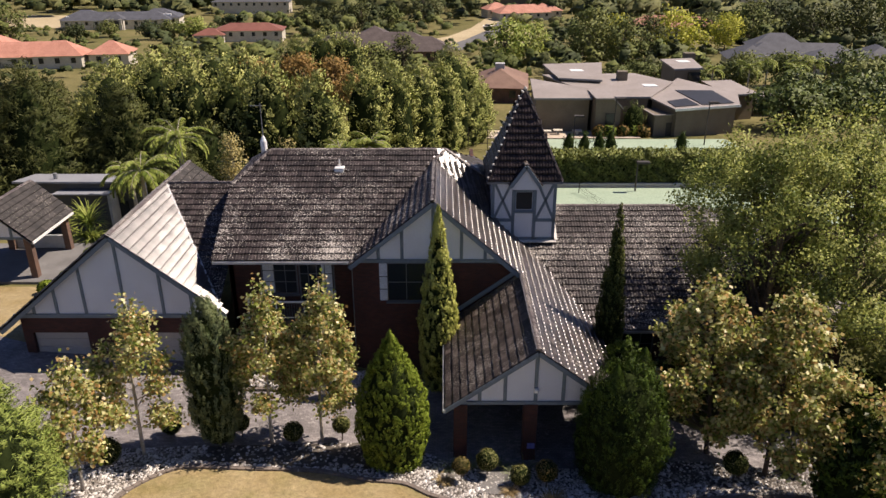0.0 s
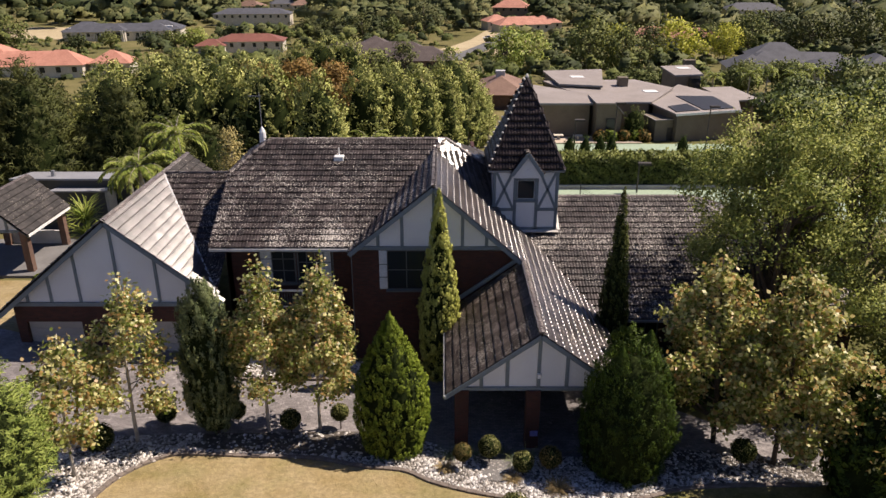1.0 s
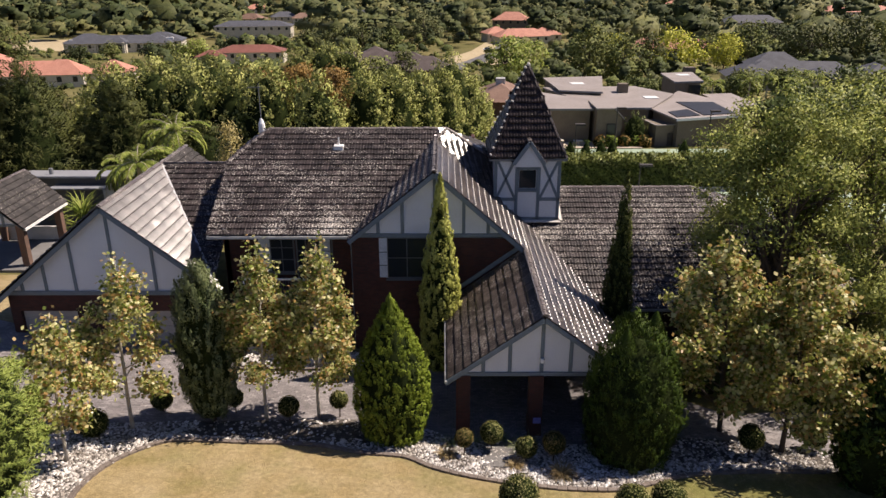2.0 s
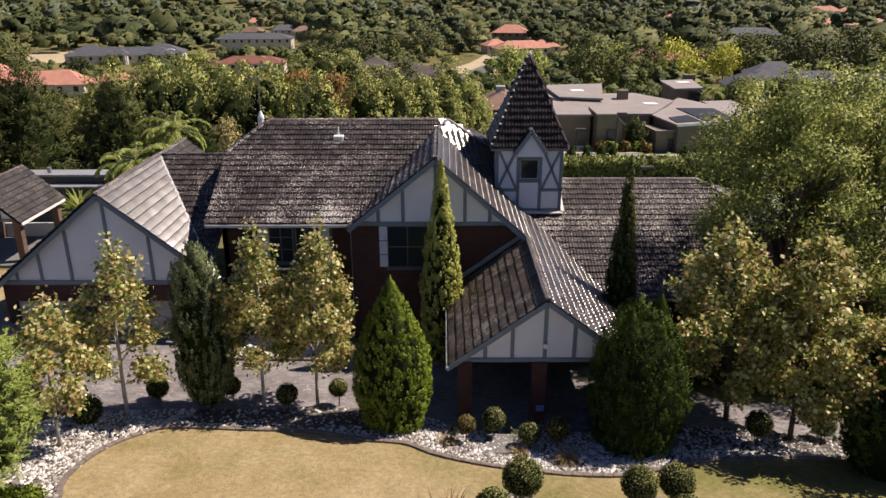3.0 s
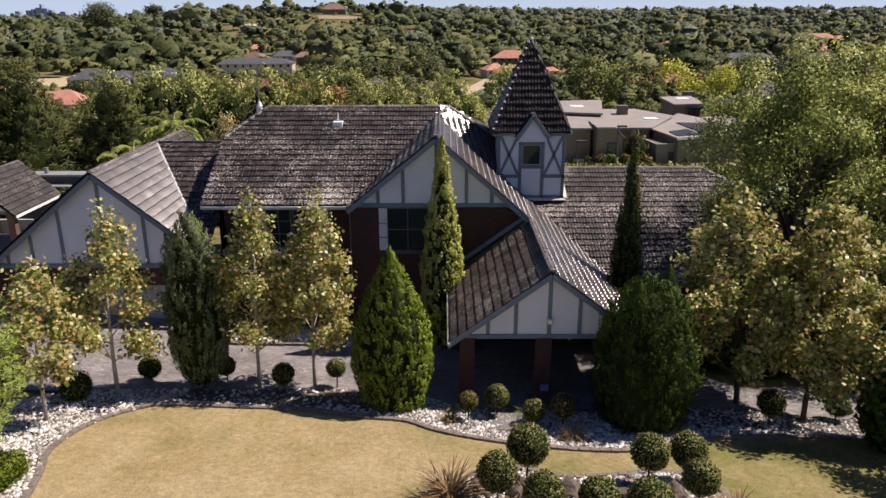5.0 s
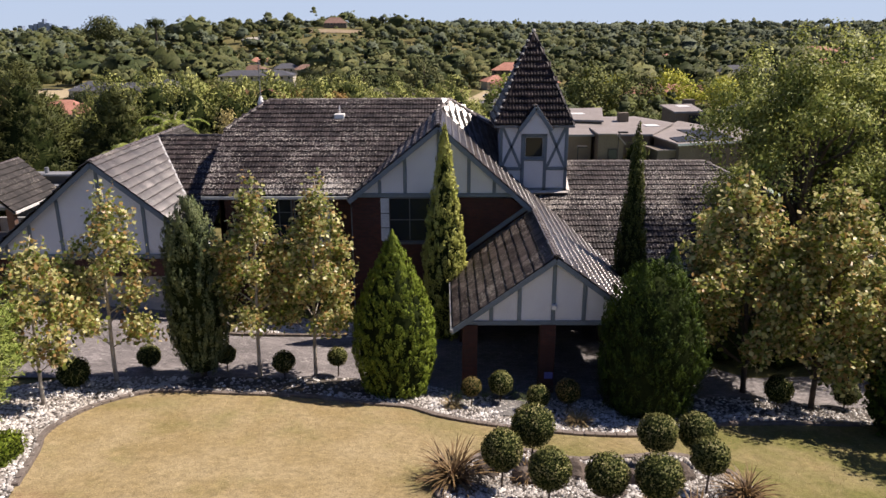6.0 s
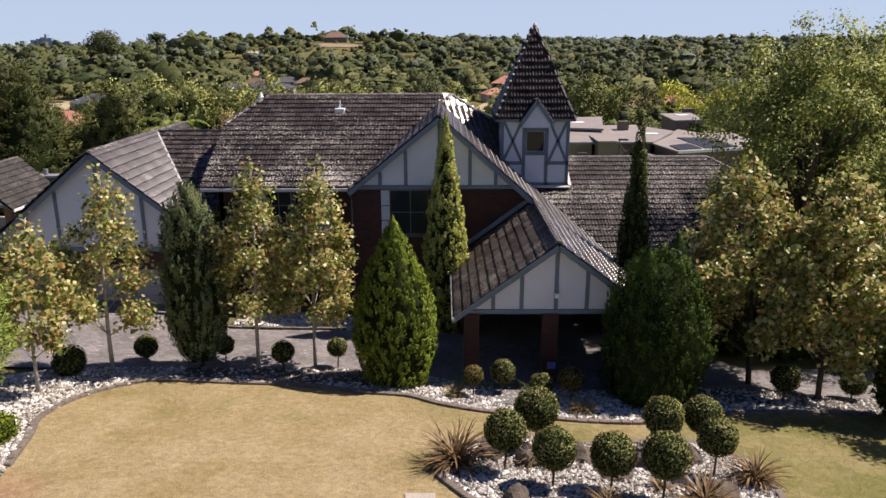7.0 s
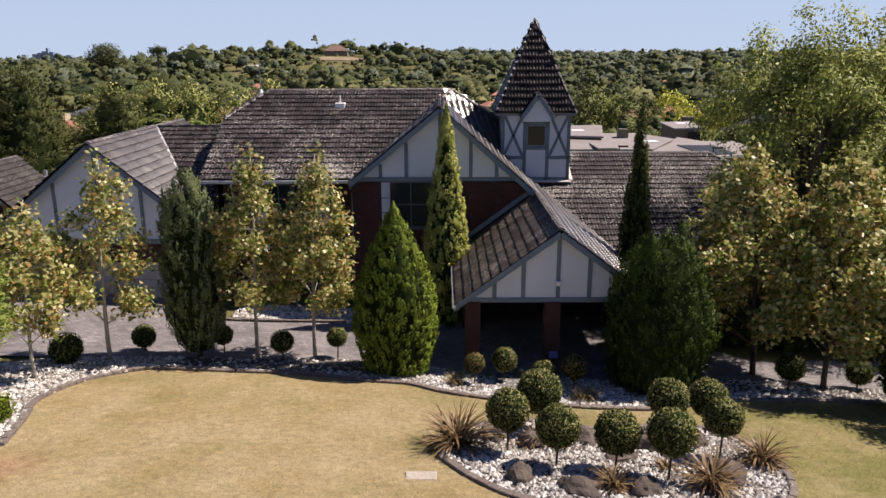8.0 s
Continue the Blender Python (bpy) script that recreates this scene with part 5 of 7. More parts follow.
broadleaf("elm_tree", at_ground(20.5, 33.0), "large pale green elm with an open spreading crown", "tree", L_BIG, 1.6, 12.0, 4.8, 0.17, 330, 70, 0.38, M_BARK_DARK, boughs=60, bough_r=1.1, seed=28, trunk_r=0.28, loose=0.3, limb_count=60, wide=0.6, leaders=((-2.6, 0, 13.2), (-1.2, -0.6, 13.8), (0.6, 0.4, 13.9)))
# filler elm in darker hedge leaves, which paint the shade under the crown
broadleaf("elm_tree", at_ground(20.6, 28.6), "low elm foliage with underside shade in its leaf colour", "tree", L_HEDGE, 0.6, 8.0, 2.9, 0.16, 210, 60, 0.36, M_BARK_DARK, boughs=26, bough_r=0.8, seed=30, trunk_r=0.1, loose=0.2, wide=0.6)


def ball(at, lift, r, mat, label, leaf=0.055, per=1500, seed=1, stem=True, group="clipped topiary balls"):
    """A clipped ball of leaves on a thin stem."""
    th = thing("topiary_ball", at, label, "topiary", group)
    g = np.random.default_rng(seed)
    k = per
    d = unit(g.normal(size=(k, 3)))
    rr = r * (1 + g.normal(0, 0.03, k) - 0.02 + 0.035 * np.sin(5 * d[:, 0] + seed) * np.sin(4 * d[:, 2] + seed * 2))
    P = d * rr[:, None] + np.array([0, 0, lift])
    D = d * 0.5 + g.normal(0, 0.6, (k, 3))
    L = leaf * g.uniform(0.7, 1.4, k)
    V, F, S = blades(P - unit(D) * L[:, None] * 0.5, D, L, L * 0.7, d + g.normal(0, 0.45, (k, 3)), d + g.normal(0, 0.28, (k, 3)))
    part("crown", nmesh("crown", V, F, mat, True, S), None, th, local=True)
    t = ([0, 0.1, 0.3, 0.5, 0.7, 0.9, 1], [0.05, 0.6, 0.92, 1, 0.92, 0.6, 0.05])
    part("shade_core", core_mesh("shade_core", 2 * r * 0.94, r, t, seed, M_INNER, lift - r * 0.94, 0.93), None, th, local=True)
    if lift - r > 0.05:
        part("stem", Shape().tube([(0, 0, -0.1), (0.02, 0.01, lift * 0.5), (0, 0, lift)], [0.032, 0.026, 0.022], 6), M_BARK_DARK, th, local=True)
    return th


BALLS = [(1.22, 16.09, 1.19, 0.53), (2.22, 17.95, 1.17, 0.61), (2.30, 15.30, 1.07, 0.52), (3.66, 15.17, 1.04, 0.53), (4.78, 14.75, 1.24, 0.56), (5.65, 17.80, 1.17, 0.54), (6.87, 18.18, 1.11, 0.54), (6.52, 16.24, 1.19, 0.48)]
for i, (x, y, h, r) in enumerate(BALLS):
    ball(at_ground(x, y), h, r, L_BOX, "dark green clipped box ball on a thin stem", seed=40 + i, per=2200)
for i, (x, y, h, r, m) in enumerate([(0.69, 22.37, 0.79, 0.34, 1), (1.72, 22.84, 0.83, 0.43, 0), (2.94, 22.12, 0.62, 0.40, 0), (3.94, 22.15, 0.85, 0.43, 1), (-12.93, 22.74, 0.57, 0.55, 0), (-11.29, 25.05, 0.60, 0.43, 0), (-8.45, 25.2, 0.75, 0.37, 0), (-6.17, 24.66, 0.72, 0.42, 0), (-4.26, 25.2, 0.86, 0.37, 0), (11.56, 23.20, 0.93, 0.50, 0), (14.41, 23.94, 0.65, 0.46, 0)]):
    ball(at_ground(x, y), h, r, L_BOX_PALE if m else L_BOX, "browned clipped ball on a thin stem" if m else "small clipped box ball in the pebble bed", seed=60 + i, per=1100)


def flax(at, size, count, mat, label, category="flax", seed=1, width=0.045):
    """Long arching blades that rise from one point."""
    g = np.random.default_rng(seed)
    th = thing("flax_clump" if category == "flax" else "grass_tussock", at, label, category)
    V, F = [], []
    for i in range(count):
        a, e = g.uniform(0, 6.283), g.uniform(0.5, 1.35)
        l = size * g.uniform(0.6, 1.15)
        d = np.array([math.cos(a), math.sin(a)])
        p, z, el = np.zeros(2) + g.normal(0, 0.06 * size, 2), 0.0, e
        rows = []
        for j in range(6):
            rows.append((p.copy(), z, width * (1 - (j / 5) ** 2.2) + 0.004))
            p = p + d * math.cos(el) * l / 5
            z = z + math.sin(el) * l / 5
            el -= g.uniform(0.12, 0.42)
        side = np.array([-d[1], d[0]])
        b = len(V)
        for p, z, w in rows:
            V += [(*(p - side * w / 2), z), (*(p + side * w / 2), z)]
        F += [(b + 2 * j, b + 2 * j + 1, b + 2 * j + 3, b + 2 * j + 2) for j in range(5)]
    part("foliage", nmesh("foliage", np.array(V), np.array(F), mat), None, th, local=True)
    return th


flax(at_ground(0.0, 16.4), 1.35, 230, L_FLAX, "bronze flax with arching striped blades", seed=81)
flax(at_ground(7.5, 16.1), 1.05, 170, L_FLAX, "bronze flax with arching striped blades", seed=82)
flax(at_ground(3.4, 14.15), 0.8, 120, L_FLAX, "bronze flax with arching striped blades", seed=83, width=0.035)
flax(at_ground(5.6, 14.4), 1.05, 170, L_FLAX, "bronze flax with arching striped blades", seed=84)
flax(at_ground(2.0, 16.7), 0.8, 60, L_FLAX, "small dark flax among the boulders", seed=85, width=0.035)
flax(at_ground(4.9, 15.4), 0.5, 60, L_FLAX, "small dark flax among the boulders", seed=86, width=0.03)
flax(at_ground(4.1, 21.1), 0.7, 260, L_GRASS, "dry straw coloured tussock of fine grass", "grass", 87, 0.02)
flax(at_ground(2.5, 21.6), 0.5, 160, L_GRASS, "dry straw coloured tussock of fine grass", "grass", 88, 0.02)
flax(at_ground(0.05, 22.15), 0.55, 200, L_GRASS, "olive tussock of fine grass", "grass", 89, 0.02)
for i, (x, y) in enumerate([(0.3, 23.2), (1.2, 23.4), (2.3, 23.5), (3.3, 23.3), (2.7, 22.9)]):
    flax(at_ground(x, y), 0.75, 40, L_BLUE, "grey lavender stems before the porch", "grass", 90 + i, 0.015)


# ---- stones and edging ----
def rock(at, sx, sy, sz, seed, label="weathered brown boulder half sunk in pebbles"):
    bm = bmesh.new()
    bmesh.ops.create_icosphere(bm, subdivisions=3, radius=1)
    for v in bm.verts:
        p = v.co.copy()
        d = noise.noise(p * 1.1 + Vector((seed * 3.7, 0, 0))) * 0.35 + noise.noise(p * 2.7 + Vector((0, seed * 2.1, 0))) * 0.16
        v.co = Vector((p.x * sx, p.y * sy, max(p.z, -0.4) * sz)) * (1 + d)
    me = bpy.data.meshes.new("boulder")
    bm.to_mesh(me)
    bm.free()
    me.materials.append(M_ROCK)
    ob = new("boulder", me)
    ob.matrix_basis = Matrix.Translation(at) @ Matrix.Rotation(seed * 1.3, 4, "Z")
    return tagged(ob, label, "rock", "boulders in the island bed")


for i, (x, y, sx, sy, sz) in enumerate([(1.36, 14.5, 0.40, 0.30, 0.28), (2.6, 13.95, 0.50, 0.34, 0.26), (4.04, 14.05, 0.40, 0.32, 0.30), (0.95, 17.2, 0.50, 0.35, 0.32), (6.1, 14.9, 0.60, 0.45, 0.34), (3.4, 17.3, 0.50, 0.30, 0.24), (4.9, 16.9, 0.42, 0.32, 0.28), (6.3, 17.3, 0.40, 0.3, 0.28), (1.9, 16.8, 0.35, 0.3, 0.3), (4.0, 16.0, 0.42, 0.26, 0.14)]):
    rock(at_ground(x, y, 0.08), sx, sy, sz, i + 1)


def smooth_line(pts, step, closed=False):
    p = np.array(pts, float)
    n = len(p)
    out = []
    for i in range(n if closed else n - 1):
        q = [p[(i + j - 1) % n] if closed else p[min(max(i + j - 1, 0), n - 1)] for j in range(4)]
        for t in np.linspace(0, 1, 12, endpoint=False):
            out.append(0.5 * (2 * q[1] + (q[2] - q[0]) * t + (2 * q[0] - 5 * q[1] + 4 * q[2] - q[3]) * t * t + (3 * q[1] - q[0] - 3 * q[2] + q[3]) * t ** 3))
    out = np.array(out)
    d = np.r_[0, np.cumsum(np.hypot(*np.diff(out, axis=0).T))]
    t = np.arange(0, d[-1], step)
    return np.stack([np.interp(t, d, out[:, 0]), np.interp(t, d, out[:, 1])], -1)


EB = Shape().box(-0.5, 0.5, -0.5, 0.5, -0.6, 0.5).mesh("edging_stone", M_EDGE, bevel=0.09)


def edging(name, pts, label, width=0.17, high=0.11, step=0.34, closed=False):
    th = thing(name, at_ground(*pts[0]), label, "garden edging", kind="structure")
    line = smooth_line(pts, step, closed)
    for a, b in zip(line[:-1], line[1:]):
        m, d = (a + b) / 2, b - a
        ob = new("edging_stone", EB)
        ob.parent = th
        ob.matrix_parent_inverse = th.matrix_basis.inverted()
        l = np.hypot(*d)
        za, zb = float(ground(*a)), float(ground(*b))
        ob.matrix_basis = Matrix.Translation((m[0], m[1], (za + zb) / 2 + high * 0.4 + rng.uniform(-0.012, 0.012))) @ Matrix.Rotation(math.atan2(d[1], d[0]) + rng.normal(0, 0.025), 4, "Z") @ Matrix.Rotation(-math.atan2(zb - za, l), 4, "Y") @ Matrix.Diagonal((l * 0.965, width * rng.uniform(0.93, 1.07), high, 1))
    return th


edging("bed_edging", EDGE[1:-2], "row of dark stones edging the lawn")
ISLAND = [(-0.42, 16.1), (-0.15, 15.2), (0.5, 14.2), (1.3, 13.45), (2.6, 12.8), (4.2, 12.6), (5.8, 12.9), (7.1, 13.8), (7.75, 15.1), (7.9, 16.6), (7.6, 18.0), (6.6, 18.8), (5.0, 18.5), (3.4, 18.2), (1.8, 18.7), (0.5, 17.9)]
edging("island_edging", ISLAND, "ring of dark stones round the island bed", closed=True)
isl = smooth_line(ISLAND, 0.25, True)
edging("driveway_kerb", [(-9.4, 28.55), (-7.5, 28.75), (-5.5, 28.9), (-3.9, 29.0)], "low pale kerb along the paving", 0.15, 0.12)


def inside_ring(x, y, ring):
    return inside_poly(np.asarray(x), np.asarray(y), [tuple(p) for p in ring])


tagged(new("island_bed", sheet("island_bed", np.arange(-0.6, 8.2, 0.1), np.arange(12.4, 19.2, 0.1), 0.015, M_BED, lambda x, y: inside_ring(x, y, isl))), "island bed of gravel under white pebbles", "garden bed", kind="structure")


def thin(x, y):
    """Share of bare mulch: most under the trees behind the lawn, where it also stands in for their shade."""
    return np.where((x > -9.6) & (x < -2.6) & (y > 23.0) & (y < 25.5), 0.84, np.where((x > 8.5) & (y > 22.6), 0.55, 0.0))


def pebbles(name, count, box, test, size, label, mat=None, seed=1):
    """Loose rounded stones strewn over a bed: too many to count."""
    g = np.random.default_rng(seed)
    x, y = g.uniform(box[0], box[1], count * 4), g.uniform(box[2], box[3], count * 4)
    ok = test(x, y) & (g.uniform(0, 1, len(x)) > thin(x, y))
    x, y = x[ok][:count], y[ok][:count]
    k = len(x)
    base = np.array([(1, 0, 0), (0.3, 0.95, 0), (-0.8, 0.6, 0), (-0.8, -0.6, 0), (0.3, -0.95, 0), (0.1, 0.1, 0.7), (-0.1, -0.3, 0.55)])
    tri = np.array([(0, 1, 5), (1, 2, 5), (2, 3, 6), (3, 4, 6), (4, 0, 6), (0, 5, 6), (5, 2, 6), (5, 2, 6)])[:7]
    a = g.uniform(0, 6.283, k)
    s = size * g.lognormal(0, 0.35, k)
    R = np.stack([np.stack([np.cos(a), -np.sin(a)], -1), np.stack([np.sin(a), np.cos(a)], -1)], 1)
    XY = np.einsum("kij,vj->kvi", R, base[:, :2] * np.array([1, 0.75])) * s[:, None, None]
    Z = base[None, :, 2] * s[:, None] * g.uniform(0.6, 1.1, k)[:, None] + ground(x, y)[:, None] + 0.025 + g.uniform(0, 0.03, k)[:, None]
    V = np.concatenate([XY + np.stack([x, y], -1)[:, None], Z[..., None]], -1).reshape(-1, 3)
    F = (tri[None] + (np.arange(k) * 7)[:, None, None]).reshape(-1, 3)
    return tagged(new(name, nmesh(name, V, F, mat or M_PEBBLE, False)), label, "pebbles", kind="stuff")


bed_ring = [(-11, 10)] + EDGE + BED_BACK[::-1]
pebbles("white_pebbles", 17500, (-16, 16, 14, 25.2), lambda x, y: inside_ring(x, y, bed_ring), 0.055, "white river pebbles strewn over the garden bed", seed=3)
pebbles("island_pebbles", 8500, (-0.6, 8.1, 12.4, 19.0), lambda x, y: inside_ring(x, y, isl), 0.05, "white river pebbles strewn over the island bed", seed=4)
pebbles("court_pebbles", 2600, (-9.2, -3.8, 28.9, 30.6), lambda x, y: y > 25.5, 0.07, "white pebbles along the house wall", seed=5)
tagged(new("drain_cover", Shape().box(-1.2, -0.5, 14.25, 14.6, 1.36, 1.47).mesh("drain_cover", M_CONCRETE_PALE, 0.02)), "pale concrete drain cover sunk in the lawn", "drain cover")
tagged(new("garden_path", outline_sheet("garden_path", ([(1.35, 21.55), (1.5, 23.9)], [(2.35, 21.5), (2.75, 23.9)]), 0.075, M_CONCRETE, 12)), "grey concrete path through the pebbles to the porch", "path", kind="structure")
# clipped low hedge by the lawn's edge
def hedge(name, x0, x1, y0, y1, h, mat, label, count, leaf, z=None, category="hedge"):
    zb = float(ground((x0 + x1) / 2, (y0 + y1) / 2)) if z is None else z
    th = thing(name, ((x0 + x1) / 2, (y0 + y1) / 2, zb), label, category)
    part("shade_core", Shape().box(x0 + leaf * 0.6, x1 - leaf * 0.6, y0 + leaf * 0.6, y1 - leaf * 0.6, zb - 0.3, zb + h - leaf * 0.6), M_INNER, th)
    k = count
    P = np.stack([rng.uniform(x0, x1, k), rng.uniform(y0, y1, k), zb + rng.uniform(0, h, k)], -1)
    side = rng.choice(4, k, p=[0.42, 0.38, 0.1, 0.1])
    N = np.array([(0, -1, 0.2), (0, 0, 1), (-1, 0, 0.2), (1, 0, 0.2)], float)[side]
    w = leaf * 0.5 * np.sin(P[:, 0] * 2.2) * np.sin(P[:, 2] * 3.1 + P[:, 0])
    P[side == 0, 1] = y0
    P[side == 1, 2] = zb + h
    P[side == 2, 0] = x0
    P[side == 3, 0] = x1
    P = P + N * w[:, None] + rng.normal(0, leaf * 0.3, (k, 3))
    L = leaf * rng.uniform(0.6, 1.4, k)
    V, F, S = blades(P, N * 0.6 + rng.normal(0, 0.6, (k, 3)), L, L * 0.6, N + rng.normal(0, 0.4, (k, 3)), N + np.stack([0.5 * np.sin(P[:, 0] * 2.9 + P[:, 2]), np.zeros(k), 0.5 * np.sin(P[:, 0] * 1.7 + P[:, 2] * 3)], -1) + rng.normal(0, 0.25, (k, 3)))
    part("foliage", nmesh("foliage", V, F, mat, True, S), None, th)
    return th


hedge("box_hedge", -13.0, -11.45, 15.9, 17.2, 0.5, L_CON, "low clipped bright green box hedge", 6000, 0.07)


# ---- grass of the lawn ----
def turf(count, seed):
    """Short dry blades over the near lawn: far too many to count."""
    g = np.random.default_rng(seed)
    x, y = g.uniform(-12, 15, count * 2), g.uniform(11.5, 22.8, count * 2)
    ring = EDGE + [(26, 5), (-7, 5)]
    ok = inside_ring(x, y, ring) & ~inside_ring(x, y, isl)
    x, y = x[ok][:count], y[ok][:count]
    k = len(x)
    P = np.stack([x, y, ground(x, y) - 0.005], -1)
    D = np.stack([g.normal(0, 0.9, k), g.normal(0, 0.9, k), np.full(k, 0.75)], -1)
    L = 0.038 * g.uniform(0.5, 1.5, k)
    V, F = blades(P, D, L, L * 0.22, np.array([0, 0, 1.0]) + g.normal(0, 0.4, (k, 3)))
    return tagged(new("lawn_grass", nmesh("lawn_grass", V, F, L_TURF)), "short straw coloured grass with green patches", "grass", kind="stuff")


L_TURF = leaves("lawn blades", (0.20, 0.165, 0.065), (0.34, 0.25, 0.125), (0.50, 0.39, 0.23), None, 0.35, 0.15, 0.8, 0.55)
turf(40000, 71)


# ---- trees behind the house ----
BROAD = ([0, 0.06, 0.2, 0.45, 0.68, 0.86, 0.95, 1.0], [0.72, 0.95, 1.0, 0.86, 0.62, 0.36, 0.2, 0.03])

ROW = "tall yellow green cypress in a dense screen of trees"
SCREEN = [(-33.0, 73, 8.0, 3.0), (-29.5, 75, 8.3, 3.0), (-25.6, 74, 7.9, 3.0), (-21.8, 75, 7.0, 2.7), (-17.4, 72.5, 8.2, 2.9), (-14.3, 74, 6.4, 2.3), (-11.7, 69, 7.4, 2.4), (-8.6, 80, 6.4, 2.6), (-5.7, 83, 6.2, 2.7), (-3.0, 87, 5.4, 2.6), (-0.4, 92, 4.9, 2.6), (0.9, 99, 6.2, 3.3), (3.0, 101, 3.4, 2.6), (4.6, 103, 0.8, 2.2), (-36.6, 76, 4.6, 2.6)]
for i, (x, y, top, r) in enumerate(SCREEN):
    z = float(ground(x, y)) - 0.2
    conifer("cypress_tree", (x, y, z), top - 0.45 - z, r * 1.05, DOME, L_LEY, 8600, 0.25, ROW, "tree", 0.85, 0.3, 0.30, 200 + i, "screen of cypresses", wide=0.5, inner=0.78, twist=0.3, per=27, tuft=(0.72, 0.32))
for i, (x, y, top, r) in enumerate([(-40, 90, 5.5, 3.2), (-36, 91, 6.6, 3.2), (-32.3, 92, 6.9, 3.2), (-28.8, 93, 6.8, 3.2), (-25.3, 94, 6.0, 3.0), (-24.2, 124, 4.2, 3.6), (-20.2, 126, 5.0, 3.8), (-16.4, 127, 4.9, 3.6)]):
    z = float(ground(x, y)) - 0.2
    conifer("cypress_tree", (x, y, z), top - 0.6 - z, r * 1.15, DOME, L_LEY, 5000, 0.33, ROW, "tree", 0.85, 0.3, 0.30, 230 + i, "screen of cypresses", wide=0.5, inner=0.78, twist=0.3, per=22, tuft=(0.85, 0.40))
for i, (x, y, top, r) in enumerate([(-34.4, 60, 9.2, 3.9), (-27.9, 63, 6.8, 3.3), (-24.2, 62, 3.4, 3.0), (-38.5, 58, 7.7, 4.2), (-37.0, 66, 6.6, 3.8), (-31.0, 62.5, 3.2, 3.4), (-36.4, 61, 7.2, 3.8), (-41, 72, 5.8, 3.8), (-44, 82, 4.0, 3.8)]):
    z = float(ground(x, y)) - 0.2
    conifer("pine_tree", (x, y, z), top - z, r, BROAD, L_PINE, 13500, 0.46, "dark shaggy pine behind the sheds", "tree", 0.6, 0.3, 0.26, 250 + i, "dark pines", wide=0.17, inner=0.76, twist=0.4, per=20, tuft=(0.95, 0.30))
for i, (x, y, top, r) in enumerate([(-18.0, 60, 1.2, 2.6), (-13.5, 58, 0.4, 2.6), (-9.5, 60, 0.5, 2.6), (-22.5, 68, 2.5, 2.8)]):
    z = float(ground(x, y)) - 0.2
    conifer("pine_tree", (x, y, z), top - z, r, DOME, L_PINE, 4500, 0.36, "low dark evergreen under the screen of cypresses", "tree", 0.7, 0.2, 0.2, 270 + i, "dark pines", wide=0.24, inner=0.8, per=16, tuft=(0.6, 0.25))
broadleaf("birch_tree", at_ground(-14.0, 47.0), "slender birch with straw yellow drooping leaves", "tree", L_GOLD, 1.6, 8.6, 1.0, 0.15, 90, 30, 0.3, taper=0.6, seed=301, droop=0.9)
broadleaf("birch_tree", at_ground(-11.3, 52.0), "slender birch with straw yellow drooping leaves", "tree", L_GOLD, 1.6, 8.0, 1.2, 0.16, 70, 26, 0.34, taper=0.6, seed=302, droop=0.9)
for i, (x, y, r, top) in enumerate([(-27.0, 108, 3.2, 3.0), (-21.0, 109, 3.6, 3.4), (-15.6, 107, 3.3, 3.2)]):
    z = float(ground(x, y))
    broadleaf("rust_tree", (x, y, z), "round crowned tree with rust orange leaves", "tree", L_RUST, 3.0, top - z, r, 0.42, 110, 40, 0.6, M_BARK_DARK, seed=310 + i, group="rust coloured trees", trunk_r=0.2)
for i, (x, y, r, top, m) in enumerate([(-20.0, 137, 7.0, 2.2, L_WOOD2), (-13, 139, 4.5, 0.8, L_WOOD2), (-8.0, 150, 3.2, 1.2, L_PINE), (14.5, 178, 5.5, 1.0, L_PALM), (20.5, 182, 5, 0.5, L_PALM), (37, 190, 7.0, 2.6, L_WOOD2), (44, 183, 5.0, 2.0, L_WOOD2), (66, 215, 6.8, 0.4, L_LIME), (50, 218, 4.8, -1.5, L_LIME), (58, 212, 4.5, -0.8, L_PINE), (88, 235, 5.0, -3.0, L_LIME), (53, 112, 5.6, -2.8, L_HOLM), (61, 117, 5.6, -3.0, L_HOLM), (69, 121, 6.0, -2.8, L_HOLM), (72, 108, 6.5, -1.5, L_HOLM), (60, 148, 4.0, -3.4, L_WOOD2), (80, 140, 6.0, -3.0, L_WOOD2), (92, 150, 6.0, -3.5, L_WOOD2), (47, 150, 4.5, -4.8, L_WOOD2), (34, 146, 3.6, -5.0, L_WOOD2), (40, 152, 4.0, -4.6, L_WOOD2), (115, 236, 7.5, 0.5, L_PINE), (130, 240, 7.5, 1.0, L_PINE), (99, 243, 6.5, 0.0, L_WOOD2), (143, 248, 8.0, 1.0, L_WOOD2), (104, 163, 5.0, -4.2, L_PINE), (64, 133, 4.5, -3.6, L_HOLM), (78, 128, 5.5, -2.8, L_HOLM), (84, 118, 6.0, -2.2, L_HOLM), (86, 158, 5.0, -3.4, L_HOLM), (74, 160, 4.5, -4.2, L_WOOD2), (114, 176, 5.5, -4.0, L_WOOD2), (70, 172, 4.0, -6.0, L_WOOD2)]):
    z = float(ground(x, y))
    broadleaf("garden_tree", (x, y, z), {L_LIME: "round lime yellow tree in a garden", L_PALM: "weeping pale green willow", L_HOLM: "dense round evergreen by the tennis court", L_PINE: "dark upright evergreen between the roofs"}.get(m, "olive green garden tree with a full crown"), "tree", m, 2.0, top - z, r, 0.10 * r + 0.14, 90, 26, 0.17 * r, M_BARK_DARK, seed=330 + i, trunk_r=0.22, droop=1.2 if m is L_PALM else 0.0)


